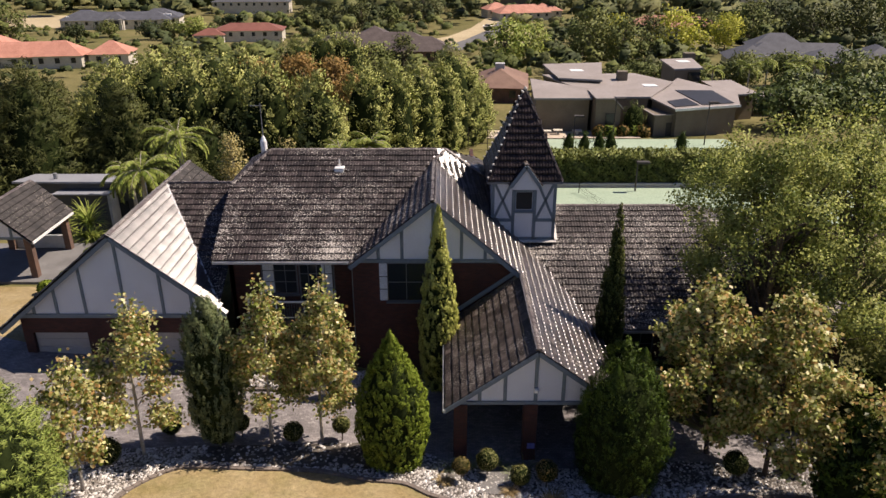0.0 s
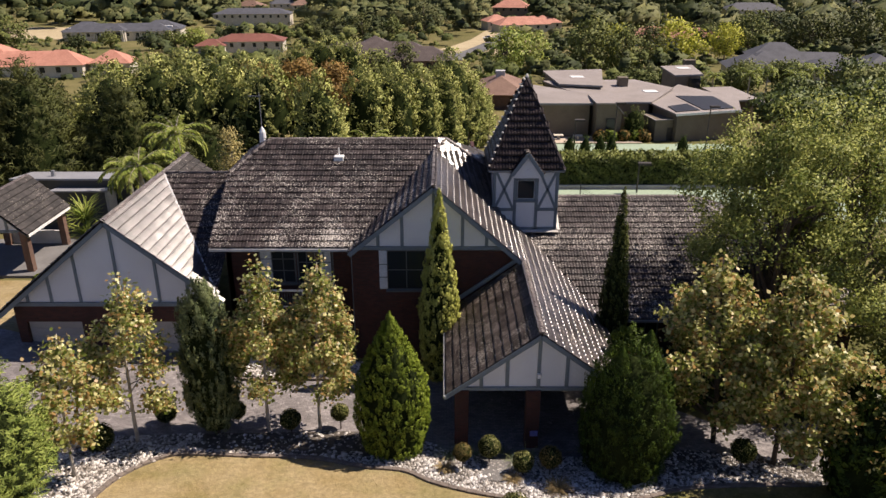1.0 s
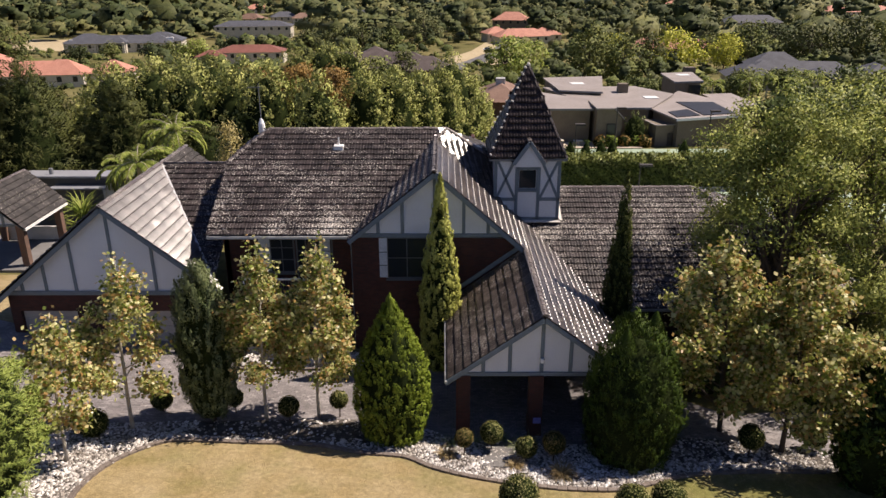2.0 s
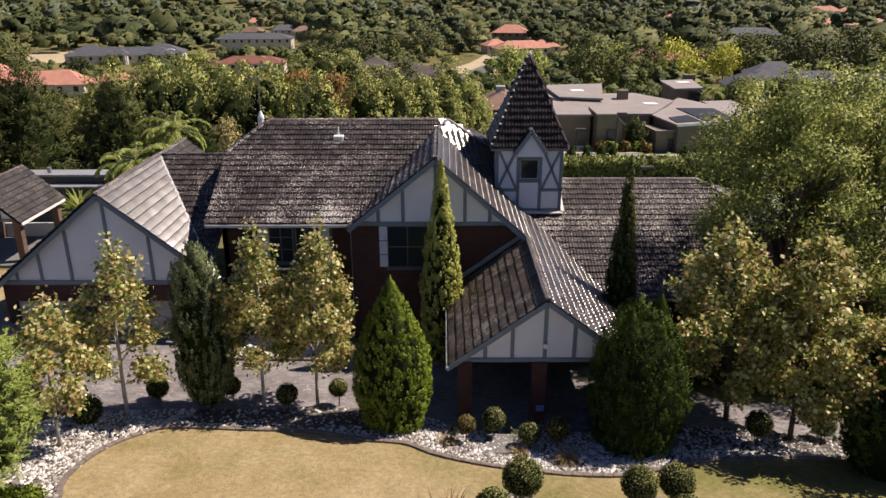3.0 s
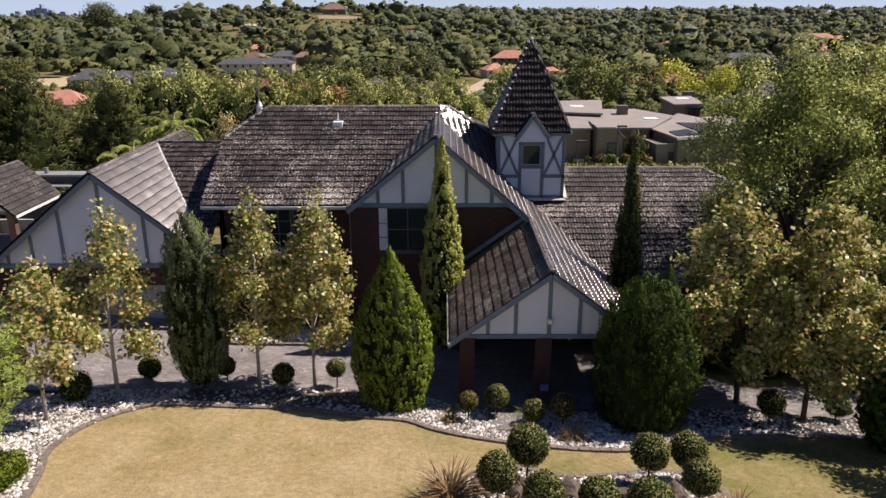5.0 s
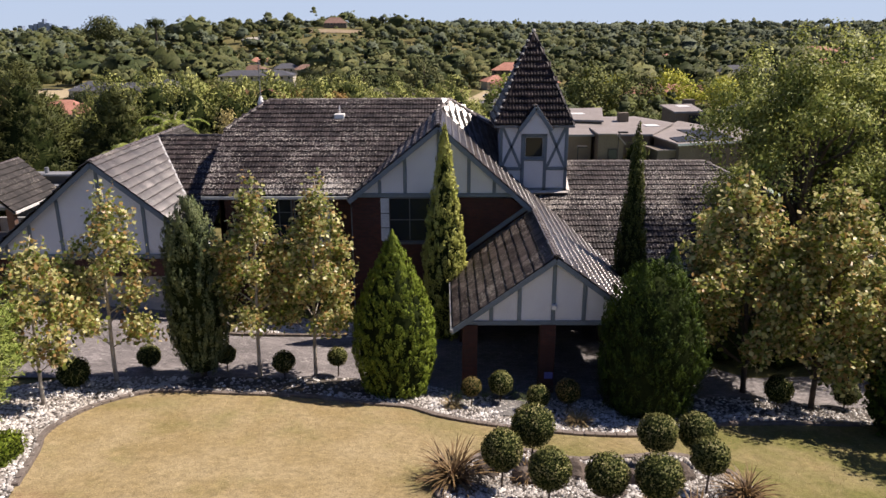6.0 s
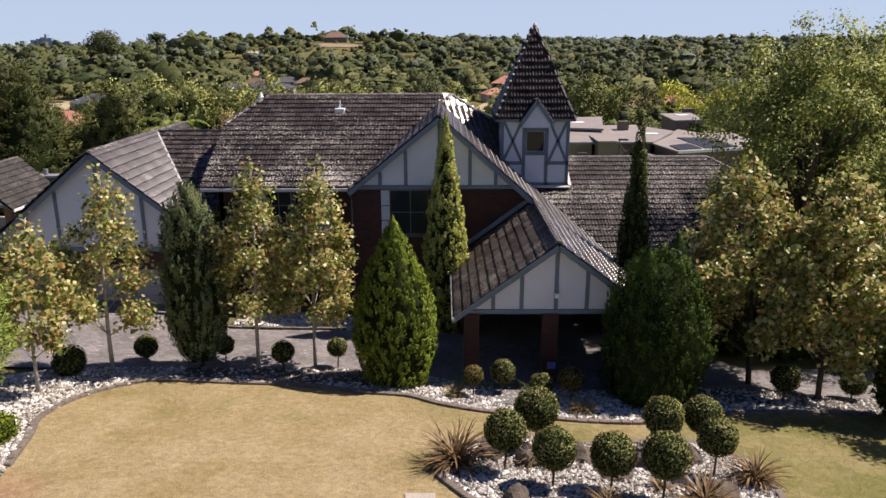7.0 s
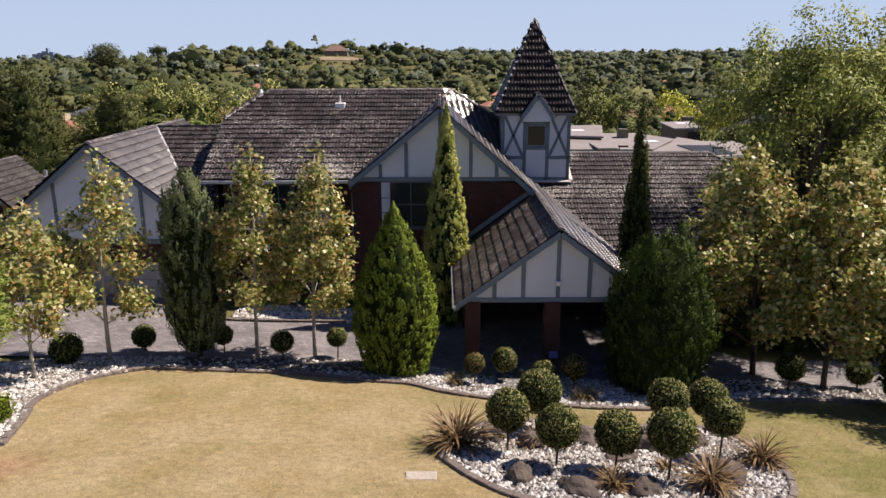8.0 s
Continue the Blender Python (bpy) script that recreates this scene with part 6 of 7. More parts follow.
for i, (x, y, h, r, m) in enumerate([(-150, 262, 13, 6.5, L_WOOD2), (-165, 268, 11, 6, L_WOOD2), (-133, 274, 5.5, 4.0, L_WOOD_DARK), (-127, 288, 6, 4.2, L_WOOD2), (-108, 279, 6.5, 4.5, L_WOOD_DARK), (-99, 277, 6.5, 4.5, L_WOOD2), (-90, 274, 8.5, 5.0, L_PALM), (-84, 300, 7, 4.0, L_WOOD_DARK), (-52, 293, 10.5, 4.6, L_PINE), (-47.5, 300, 10, 4.5, L_WOOD_DARK), (-43, 298, 11.5, 4.8, L_PINE), (-37, 300, 12, 4.8, L_WOOD_DARK), (-31.5, 295, 13.5, 5.0, L_PINE), (-26, 300, 11, 4.8, L_WOOD_DARK), (-20.5, 298, 11, 4.8, L_WOOD2), (-8.5, 336, 17, 7.5, L_WOOD), (6.6, 374, 8, 5.0, L_WOOD_PALE), (130, 298, 13, 8.0, L_WOOD_DARK), (139, 268, 10.5, 7.0, L_WOOD2), (97, 279, 10, 6.5, L_WOOD2), (112, 285, 11, 7.0, L_WOOD2)]):
    broadleaf("garden_tree", at_ground(x, y), {L_PALM: "weeping pale green willow", L_PINE: "dark upright evergreen between the roofs", L_WOOD_DARK: "dark upright evergreen between the roofs"}.get(m, "olive green garden tree with a full crown"), "tree", m, 1.5, h, r, 0.10 * r + 0.3, 62, 18, 0.2 * r, M_BARK_DARK, seed=700 + i, trunk_r=0.25, droop=1.2 if m is L_PALM else 0.0)


def palm(at, height, frond, count, label, seed, mat=None, leaf=0.62):
    """A trunk with arching feather fronds, each with its leaflets."""
    g = np.random.default_rng(seed)
    th = thing("palm_tree", at, label, "palm", "garden palms")
    part("trunk", Shape().tube([(0, 0, -0.3), (0.05, 0, height * 0.5), (0, 0, height)], [0.20, 0.15, 0.13], 8), M_BARK, th, local=True)
    Ps, Ds, Ls = [], [], []
    stems = Shape()
    for i in range(count):
        a, e = g.uniform(0, 6.283), g.uniform(-0.1, 1.2)
        p, el, pts = np.array([0, 0, height]), e, []
        for j in range(9):
            pts.append(p.copy())
            p = p + np.array([math.cos(a) * math.cos(el), math.sin(a) * math.cos(el), math.sin(el)]) * frond / 9
            el -= 0.15 + 0.075 * j / 3
        stems.tube([tuple(q) for q in pts[::2]], [0.03, 0.025, 0.02, 0.012, 0.005], 4)
        side = np.array([-math.sin(a), math.cos(a), 0])
        for j in range(1, 9):
            for u in np.linspace(0, 1, 7, endpoint=False):
                q = pts[j - 1] * (1 - u) + pts[j] * u
                for sgn in (-1, 1):
                    Ps.append(q)
                    Ds.append(side * sgn * 0.8 + unit(pts[j] - pts[j - 1]) * 0.6 + np.array([0, 0, -0.45]) + g.normal(0, 0.1, 3))
                    Ls.append(leaf * (1 - 0.5 * abs(j - 4) / 4))
    part("frond_stem", stems, M_BARK, th, local=True)
    k = len(Ps)
    V, F, S = blades(np.array(Ps), np.array(Ds), np.array(Ls), 0.075, np.array([0, 0, 1.0]) + g.normal(0, 0.3, (k, 3)), np.array([0, 0, 1.0]) + unit(np.array(Ds)) * 0.5 + g.normal(0, 0.2, (k, 3)))
    part("foliage", nmesh("foliage", V, F, mat or L_PALM, True, S), None, th, local=True)
    return th


palm((-21.5, 50.0, -1.8), 5.6, 3.3, 24, "feather palm with arching yellow green fronds", 401)
palm((-20.2, 54.5, -2.5), 7.6, 3.3, 24, "feather palm with arching yellow green fronds", 402)
palm((-23.2, 52.0, -2.0), 5.0, 2.8, 18, "feather palm with arching yellow green fronds", 403)
palm((-6.4, 62.0, -3.5), 6.0, 2.6, 18, "low palm with spreading fronds behind the ridge", 404)
palm((-9.2, 63.0, -3.5), 5.2, 2.6, 18, "low palm with spreading fronds behind the ridge", 405)
for i, (x, y, h) in enumerate([(57, 138, 6.5), (62, 142, 7.2), (66, 139, 6.0), (70, 146, 6.8), (52, 143, 5.8), (75, 150, 6.2)]):
    palm((x, y, float(ground(x, y))), h, 3.4, 22, "tall garden palm beside the neighbouring roofs", 410 + i, leaf=0.7)
flax((-25.3, 48.6, 0.2), 2.3, 150, L_PALM, "green cordyline with sword leaves by the carport", "flax", 420, 0.09)
flax((-24.6, 47.4, -0.5), 1.9, 120, L_PALM, "green cordyline with sword leaves by the carport", "flax", 421, 0.09)
for i, (x, y, r) in enumerate([(-22.2, 42.6, 0.9), (-21.4, 44.6, 1.0), (-22.8, 40.2, 0.6), (-23.3, 38.6, 0.5)]):
    ball(at_ground(x, y), r * 0.6, r, L_CON, "loose green shrub beside the path", 0.14, 1300, 430 + i, group="shrubs by the path")

# ---- outbuildings ----
carport = thing("carport", (-27, 43.5, -0.4), "open carport with a tiled gable roof on brick posts", "carport")
cl = [(-29.5, 40.8, 2.2), (-29.5, 46.0, 2.2), (-27.2, 46.0, 4.35), (-27.2, 40.8, 4.35)]
cr = [(-24.9, 40.8, 2.2), (-24.9, 46.0, 2.2), (-27.2, 46.0, 4.35), (-27.2, 40.8, 4.35)]
roof("carport_roof", [cl, cr], [((-27.2, 40.8, 4.37), (-27.2, 46, 4.37))], carport, M_TILE_OLD, roll=0.048)
part("carport_gable", Shape().solid([(-29.2, 41.1, 2.35), (-25.2, 41.1, 2.35), (-27.2, 41.1, 4.2)], [(-29.2, 41.25, 2.35), (-25.2, 41.25, 2.35), (-27.2, 41.25, 4.2)]), M_RENDER, carport)
for a, b in (((-29.3, 41.1, 2.3), (-25.1, 41.1, 2.3)), ((-26.2, 41.1, 2.3), (-26.2, 41.1, 3.2)), ((-27.2, 41.1, 2.3), (-27.2, 41.1, 4.1)), ((-24.85, 40.85, 2.08), (-27.2, 40.85, 4.25))):
    batten(a, b, 0.16, 0.05, parent=carport)
for x, y in ((-25.3, 41.2), (-25.3, 45.6), (-29.1, 41.2), (-29.1, 45.6)):
    part("brick_post", Shape().box(x - 0.2, x + 0.2, y - 0.2, y + 0.2, -0.8, 2.3), M_BRICK_BROWN, carport)
part("gutter", Shape().box(-24.92, -24.78, 40.8, 46.0, 2.05, 2.18), M_WHITE, carport, "white gutter in the sun")
part("back_wall", Shape().box(-29.2, -25.2, 45.7, 45.9, -0.8, 0.6), M_GUTTER, carport)
tagged(new("carport_slab", Shape().box(-31, -24.0, 40.4, 46.5, -0.6, -0.30).box(-24.0, -22.6, 41.2, 52, -0.6, -0.31).mesh("carport_slab", M_CONCRETE)), "pale concrete slab and path", "pavement", kind="structure")
tagged(new("side_lawn", sheet("side_lawn", np.arange(-40, -20.4, 0.5), np.arange(31, 40.3, 0.5), -0.02, M_LAWN)), "small dry lawn beside the garage", "lawn", kind="structure")

M_METAL = surface("grey roof sheeting", (0.23, 0.24, 0.265), (0.29, 0.30, 0.325), 0.4, 20, 0.5, 0.03)
M_DARKWALL = surface("dark grey cladding", (0.05, 0.052, 0.058), (0.075, 0.078, 0.085), 0.8, 25, 0.6)
shed = thing("shed", (-27.5, 54.5, -2.4), "long dark grey shed with a pale flat metal roof", "shed")
part("wall", Shape().solid([(-32.7, 53.8, -3.5), (-24, 53.8, -3.5), (-24, 56.4, -3.5), (-32.7, 56.4, -3.5)], [(-32.7, 53.8, 1.70), (-24, 53.8, 1.70), (-24, 56.4, 1.36), (-32.7, 56.4, 1.36)]), M_DARKWALL, shed)
part("roof", Shape().solid([(-33, 53.4, 1.75), (-23.7, 53.4, 1.75), (-23.7, 56.8, 1.32), (-33, 56.8, 1.32)], [(-33, 53.4, 1.89), (-23.7, 53.4, 1.89), (-23.7, 56.8, 1.46), (-33, 56.8, 1.46)]), M_METAL, shed, "pale grey sheet metal roof")
part("lean_to_roof", Shape().solid([(-29.6, 52.3, 1.16), (-25.2, 52.3, 1.16), (-25.2, 53.8, 1.02), (-29.6, 53.8, 1.02)], [(-29.6, 52.3, 1.26), (-25.2, 52.3, 1.26), (-25.2, 53.8, 1.12), (-29.6, 53.8, 1.12)]), M_METAL, shed)
part("lean_to_wall", Shape().box(-29.4, -25.4, 52.7, 53.8, -3, 1.05), M_DARKWALL, shed)
part("white_panel", Shape().box(-25.4, -25.2, 52.35, 53.7, -1.4, 1.3), M_GUTTER, shed)
part("door", Shape().box(-25.2, -24.5, 53.7, 53.78, -2.5, 0.2), M_GLASS, shed)
part("side_window", Shape().box(-24.0, -23.95, 54, 55.2, -0.5, 1.2), M_GLASS, shed)
s = Shape().tube([(-30.2, 54.6, 1.5), (-30.2, 54.6, 2.2)], [0.16, 0.16], 8)
part("roof_fan", s, M_GUTTER_DARK, shed)

# ---- aerial mast behind the ridge ----
mast = thing("aerial_mast", (-10.3, 41.0, 6.9), "thin television mast on a white base behind the ridge", "aerial")
part("pole", Shape().tube([(-10.3, 41.0, 6.9), (-10.3, 41.0, 10.6)], [0.03, 0.025], 6), M_GUTTER_DARK, mast)
part("base", Shape().tube([(-10.3, 41.0, 6.9), (-10.3, 41.0, 8.4), (-10.3, 41.0, 8.7)], [0.22, 0.18, 0.05], 10), M_WHITE, mast)
part("cross_arm", Shape().box(-10.9, -10.2, 40.98, 41.02, 10.4, 10.44), M_GUTTER_DARK, mast)

# ---- tennis courts, hedge and lamps ----
M_COURT = surface("pale green court", (0.27, 0.36, 0.26), (0.33, 0.41, 0.30), 0.2, 6, 0.85, 0.05)
M_TERRACE = surface("sandy terrace", (0.42, 0.34, 0.26), (0.52, 0.44, 0.35), 0.4, 8, 0.9)
tagged(new("tennis_court", sheet("tennis_court", np.arange(8, 44, 1.0), np.arange(58, 75.5, 0.5), 0.06, M_COURT)), "pale green hard tennis court below the house", "tennis court", kind="structure")
tagged(new("tennis_court", sheet("tennis_court", np.arange(9, 42, 1.0), np.arange(82, 104.5, 0.5), 0.06, M_COURT)), "pale green hard tennis court beyond the hedge", "tennis court", kind="structure")
tagged(new("terrace", sheet("terrace", np.arange(0, 30, 1.0), np.arange(104.6, 111, 0.5), 0.08, M_TERRACE)), "sandy paved terrace before the neighbouring house", "terrace", kind="structure")
hedge("clipped_hedge", 8.5, 34, 76.3, 79.5, 3.3, L_HEDGE, "long clipped hedge between the tennis courts", 26000, 0.32, z=-6.2)
s = Shape().box(6, 40, 75.6, 75.9, -6.2, -5.55)
tagged(new("low_wall", s.mesh("low_wall", M_BEDDING)), "low pale wall along the court", "wall", kind="structure")


def court_lamp(x, y, h):
    z = float(ground(x, y))
    th = thing("court_lamp", (x, y, z), "dark court lamp on a tall thin pole", "lamp post", "tennis court lamps")
    part("pole", Shape().tube([(x, y, z - 0.2), (x, y, z + h)], [0.09, 0.07], 6), M_DARK, th)
    part("lamp_head", Shape().box(x - 0.1, x + 1.2, y - 0.3, y + 0.3, z + h - 0.1, z + h + 0.12), M_DARK, th)
    return th


court_lamp(24.6, 103.5, 6.0)
court_lamp(36.6, 100.0, 6.0)
court_lamp(17.7, 97.0, 4.6)
court_lamp(20.3, 73.5, 3.2)
for i, (x, y) in enumerate([(17.0, 96.5), (19.0, 96.0), (21.2, 96.8), (22.8, 97.0), (32.5, 97.2)]):
    conifer("small_conifer", at_ground(x, y), 2.6, 0.8, TEAR, L_CON_DARK, 700, 0.3, "small dark clipped conifer along the court", seed=440 + i, group="small court conifers")
fence = thing("court_fence", (4.5, 97, -7.7), "wire court fence on thin dark posts", "fence")
for x, y in ((2.0, 106.5), (2.6, 101.5), (3.4, 96.5), (6.0, 96.2), (8.6, 95.9)):
    zf = float(ground(x, y))
    part("post", Shape().tube([(x, y, zf - 0.2), (x, y, zf + 3.0)], [0.05, 0.05], 6), M_DARK, fence)
for a, b in (((2.0, 106.5), (3.4, 96.5)), ((3.4, 96.5), (8.6, 95.9))):
    for h in (0.1, 1.0, 2.0, 2.95):
        part("rail", Shape().tube([(*a, float(ground(*a)) + h), (*b, float(ground(*b)) + h)], [0.025, 0.025], 4), M_DARK, fence)
net = thing("court_net", (14.5, 70, -5.3), "sagging tennis net with its post", "net")
part("post", Shape().tube([(14.2, 72.6, -5.6), (14.2, 72.6, -4.4)], [0.05, 0.05], 6), M_DARK, net)
s = Shape()
for i in range(6):
    f = i / 5
    s.tube([(14.2, 72.6, -4.6 - 0.7 * f), (14.9, 69.3, -4.5 - 0.75 * f), (15.5, 66, -4.2 - 0.8 * f)], [0.012, 0.012, 0.012], 3)
part("cord", s, M_DARK, net)

# ---- neighbouring houses ----
M_TAUPE = surface("taupe render", (0.15, 0.12, 0.088), (0.19, 0.155, 0.115), 0.5, 14, 0.85, 0.05)
M_ROOFGREY = surface("pale grey brown roof sheet", (0.24, 0.21, 0.19), (0.31, 0.275, 0.255), 0.25, 12, 0.7, 0.04)
M_SLATE = surface("dark slate roof", (0.058, 0.062, 0.075), (0.092, 0.096, 0.112), 0.5, 6, 0.8, 0.2)
M_TERRA = surface("terracotta roof", (0.38, 0.165, 0.115), (0.52, 0.25, 0.18), 0.4, 5, 0.8, 0.2)
M_RED = surface("red sheet roof", (0.17, 0.062, 0.045), (0.23, 0.09, 0.066), 0.4, 5, 0.7, 0.1)
M_BROWNROOF = surface("brown tile roof", (0.17, 0.10, 0.075), (0.24, 0.15, 0.11), 0.4, 5, 0.8, 0.2)
M_TILE_FAR = surface("dark brown tile roof", (0.060, 0.045, 0.042), (0.10, 0.078, 0.072), 0.5, 4, 0.8, 0.2)
M_CREAM = surface("cream wall", (0.50, 0.46, 0.38), (0.60, 0.56, 0.47), 0.5, 8, 0.85)
M_SOLAR = surface("black pool heating mat", (0.012, 0.012, 0.014), (0.025, 0.025, 0.028), 0.8, 10, 0.5)

nb = thing("bungalow", (32, 118, -8.8), "sprawling taupe bungalow with pale flat roofs", "house")


def wing(name, pts, over=0.45, top=None):
    """A wing on an uneven plan: walls under a thin roof slab whose corners are given."""
    cx, cy = sum(p[0] for p in pts) / len(pts), sum(p[1] for p in pts) / len(pts)
    inner = []
    for x, y, z in pts:
        d = math.hypot(x - cx, y - cy)
        k = (d - over * 1.3) / d
        inner.append((cx + (x - cx) * k, cy + (y - cy) * k, z))
    part(name + "_wall", Shape().solid([(x, y, -10.5) for x, y, z in inner], [(x, y, z - 0.02) for x, y, z in inner]), M_TAUPE, nb)
    part(name + "_roof", Shape().solid(pts, [(x, y, z + 0.24) for x, y, z in pts]), top or M_ROOFGREY, nb)
    for a, b in zip(pts, pts[1:] + pts[:1]):
        if b[0] > a[0] and abs(b[1] - a[1]) < abs(b[0] - a[0]):
            part("fascia", Shape().beam((a[0], a[1] - 0.02, a[2] + 0.11), (b[0], b[1] - 0.02, b[2] + 0.11), 0.30, 0.05), M_GUTTER_DARK, nb)


wing("living", [(13.6, 109.4, -3.5), (22.4, 109.4, -3.5), (22.8, 115.0, -3.1), (14.3, 121.4, -2.7)])
part("gable_wall", Shape().solid([(22.6, 107.4, -10), (26.3, 107.4, -10), (26.3, 107.4, -4.3), (25.1, 107.4, -3.0), (22.6, 107.4, -3.0)], [(22.6, 113.6, -10), (26.3, 113.6, -10), (26.3, 113.6, -4.3), (25.1, 113.6, -3.0), (22.6, 113.6, -3.0)]), M_TAUPE, nb)
part("gable_roof", Shape().solid([(22.4, 107.1, -3.0), (25.15, 107.1, -3.0), (26.6, 107.1, -4.5), (26.6, 107.1, -4.25), (25.2, 107.1, -2.8), (22.4, 107.1, -2.8)], [(22.4, 113.8, -3.0), (25.15, 113.8, -3.0), (26.6, 113.8, -4.5), (26.6, 113.8, -4.25), (25.2, 113.8, -2.8), (22.4, 113.8, -2.8)]), M_ROOFGREY, nb)
wing("centre", [(26.4, 112.4, -3.9), (31.9, 112.4, -3.9), (38.0, 122.0, -3.35), (33.0, 128.0, -3.0), (17.0, 127.0, -3.05), (20.0, 120.5, -3.4)])
wing("back", [(19.1, 122.0, -2.75), (26.0, 120.5, -2.8), (28.6, 134.5, -2.2), (17.8, 133.3, -2.3)])
wing("pool_room", [(33.9, 105.8, -4.4), (44.2, 108.4, -4.3), (46.6, 116.0, -4.04), (40.3, 127.0, -3.65), (31.9, 113.4, -4.13)])
wing("end", [(46.5, 119.0, -5.0), (52.0, 121.0, -5.0), (51.0, 131.0, -4.7), (45.5, 130.0, -4.7)])
wing("tower_room", [(39.7, 127.4, -2.2), (45.0, 128.6, -2.2), (45.6, 137.0, -1.8), (39.4, 135.6, -1.8)])
part("planter_wall", Shape().solid([(30.4, 111.8, -10), (31.2, 106.6, -10), (34.4, 107.3, -10), (33.6, 112, -10)], [(30.4, 111.8, -5.3), (31.2, 106.6, -5.3), (34.4, 107.3, -5.3), (33.6, 112, -5.3)]), M_TAUPE, nb)
part("coping", Shape().beam((30.4, 111.8, -5.28), (31.2, 106.6, -5.28), 0.3, 0.12, (0, 0, 1)).beam((31.2, 106.6, -5.28), (34.4, 107.3, -5.28), 0.3, 0.13, (0, 0, 1)), M_ROOFGREY, nb)
part("chimney", Shape().box(29.0, 30.6, 122.6, 124.0, -4, -1.6), M_TAUPE, nb)
part("chimney", Shape().box(44.6, 46.6, 138.0, 139.4, -5, -0.9), M_TAUPE, nb)
for q in ([(37.2, 117.6), (43.0, 117.4), (43.6, 109.4), (38.6, 108.2)], [(33.9, 110.4), (37.3, 112.2), (38.0, 108.1), (34.2, 107.0)]):
    part("heating_mat", Shape().solid([(x, y, -4.16 + 0.035 * (y - 105.8)) for x, y in q], [(x, y, -4.04 + 0.035 * (y - 105.8)) for x, y in q]), M_SOLAR, nb)
part("roof_edge", Shape().beam((33.8, 105.7, -4.25), (44.3, 108.3, -4.15), 0.36, 0.08), M_WHITE, nb)
for x0, x1, z0, z1 in ((12.5, 16.5, -8.8, -6.0), (17.2, 21.3, -8.8, -6.0)):
    part("glass_door", Shape().box(x0, x1, 109.85, 109.93, z0, z1), M_GLASS, nb)
part("window", Shape().box(24.2, 25.3, 107.28, 107.34, -6.6, -5.2), M_GLASS, nb)
part("window_frame", Shape().box(24.05, 25.45, 107.33, 107.39, -6.75, -5.05), M_DARK, nb)
part("door", Shape().solid([(33.1, 106.98, -8.9), (34.1, 107.2, -8.9), (34.1, 107.26, -8.9), (33.1, 107.04, -8.9)], [(33.1, 106.98, -6.4), (34.1, 107.2, -6.4), (34.1, 107.26, -6.4), (33.1, 107.04, -6.4)]), M_DARK, nb)
part("window", Shape().box(42.4, 44.4, 127.9, 128.2, -4.2, -2.6), M_GLASS, nb)
for x, y, z in ((22.0, 127.0, -2.25), (32.5, 118.5, -3.2), (42.0, 133.0, -1.65)):
    part("skylight", Shape().solid([(x, y, z - 0.4), (x + 2.2, y, z - 0.4), (x + 2.0, y + 1.6, z - 0.4), (x - 0.2, y + 1.6, z - 0.4)], [(x, y, z), (x + 2.2, y, z), (x + 2.0, y + 1.6, z + 0.06), (x - 0.2, y + 1.6, z + 0.06)]), M_WHITE, nb)
for i, (x, y) in enumerate([(26.6, 106.6), (28.2, 106.9), (29.6, 106.4), (24.6, 106.2), (23.2, 106.5)]):
    ball(at_ground(x, y), 0.6, 1.1, L_CON if i % 2 else L_RUST, "terrace shrub with mixed green and red leaves", 0.3, 260, 450 + i, group="terrace shrubs")
conifer("shrub", at_ground(28.6, 108.4), 4.6, 1.7, DOME, L_HEDGE, 1200, 0.45, "tall green terrace shrub", "shrub", seed=460)
for i, (x, y) in enumerate([(15.4, 107.0), (17.2, 107.6), (20.0, 107.2)]):
    t_ = thing("terrace_table", at_ground(x, y), "small pale terrace table", "table", "terrace furniture")
    part("top", Shape().box(x - 0.7, x + 0.7, y - 0.5, y + 0.5, t_.location.z + 0.68, t_.location.z + 0.75), M_CREAM, t_)
    part("leg", Shape().box(x - 0.15, x + 0.15, y - 0.15, y + 0.15, t_.location.z, t_.location.z + 0.68), M_CREAM, t_)
hut = thing("pergola", (57, 128, -9.6), "low garden pavilion with a brown sheet roof", "pavilion")
part("roof", Shape().box(52.5, 60.5, 124, 131, -6.9, -6.7), M_ROOFGREY, hut)
for x, y in ((53, 124.4), (60, 124.4), (53, 130.6), (60, 130.6)):
    part("post", Shape().box(x - 0.12, x + 0.12, y - 0.12, y + 0.12, -10, -6.9), M_DARK, hut)


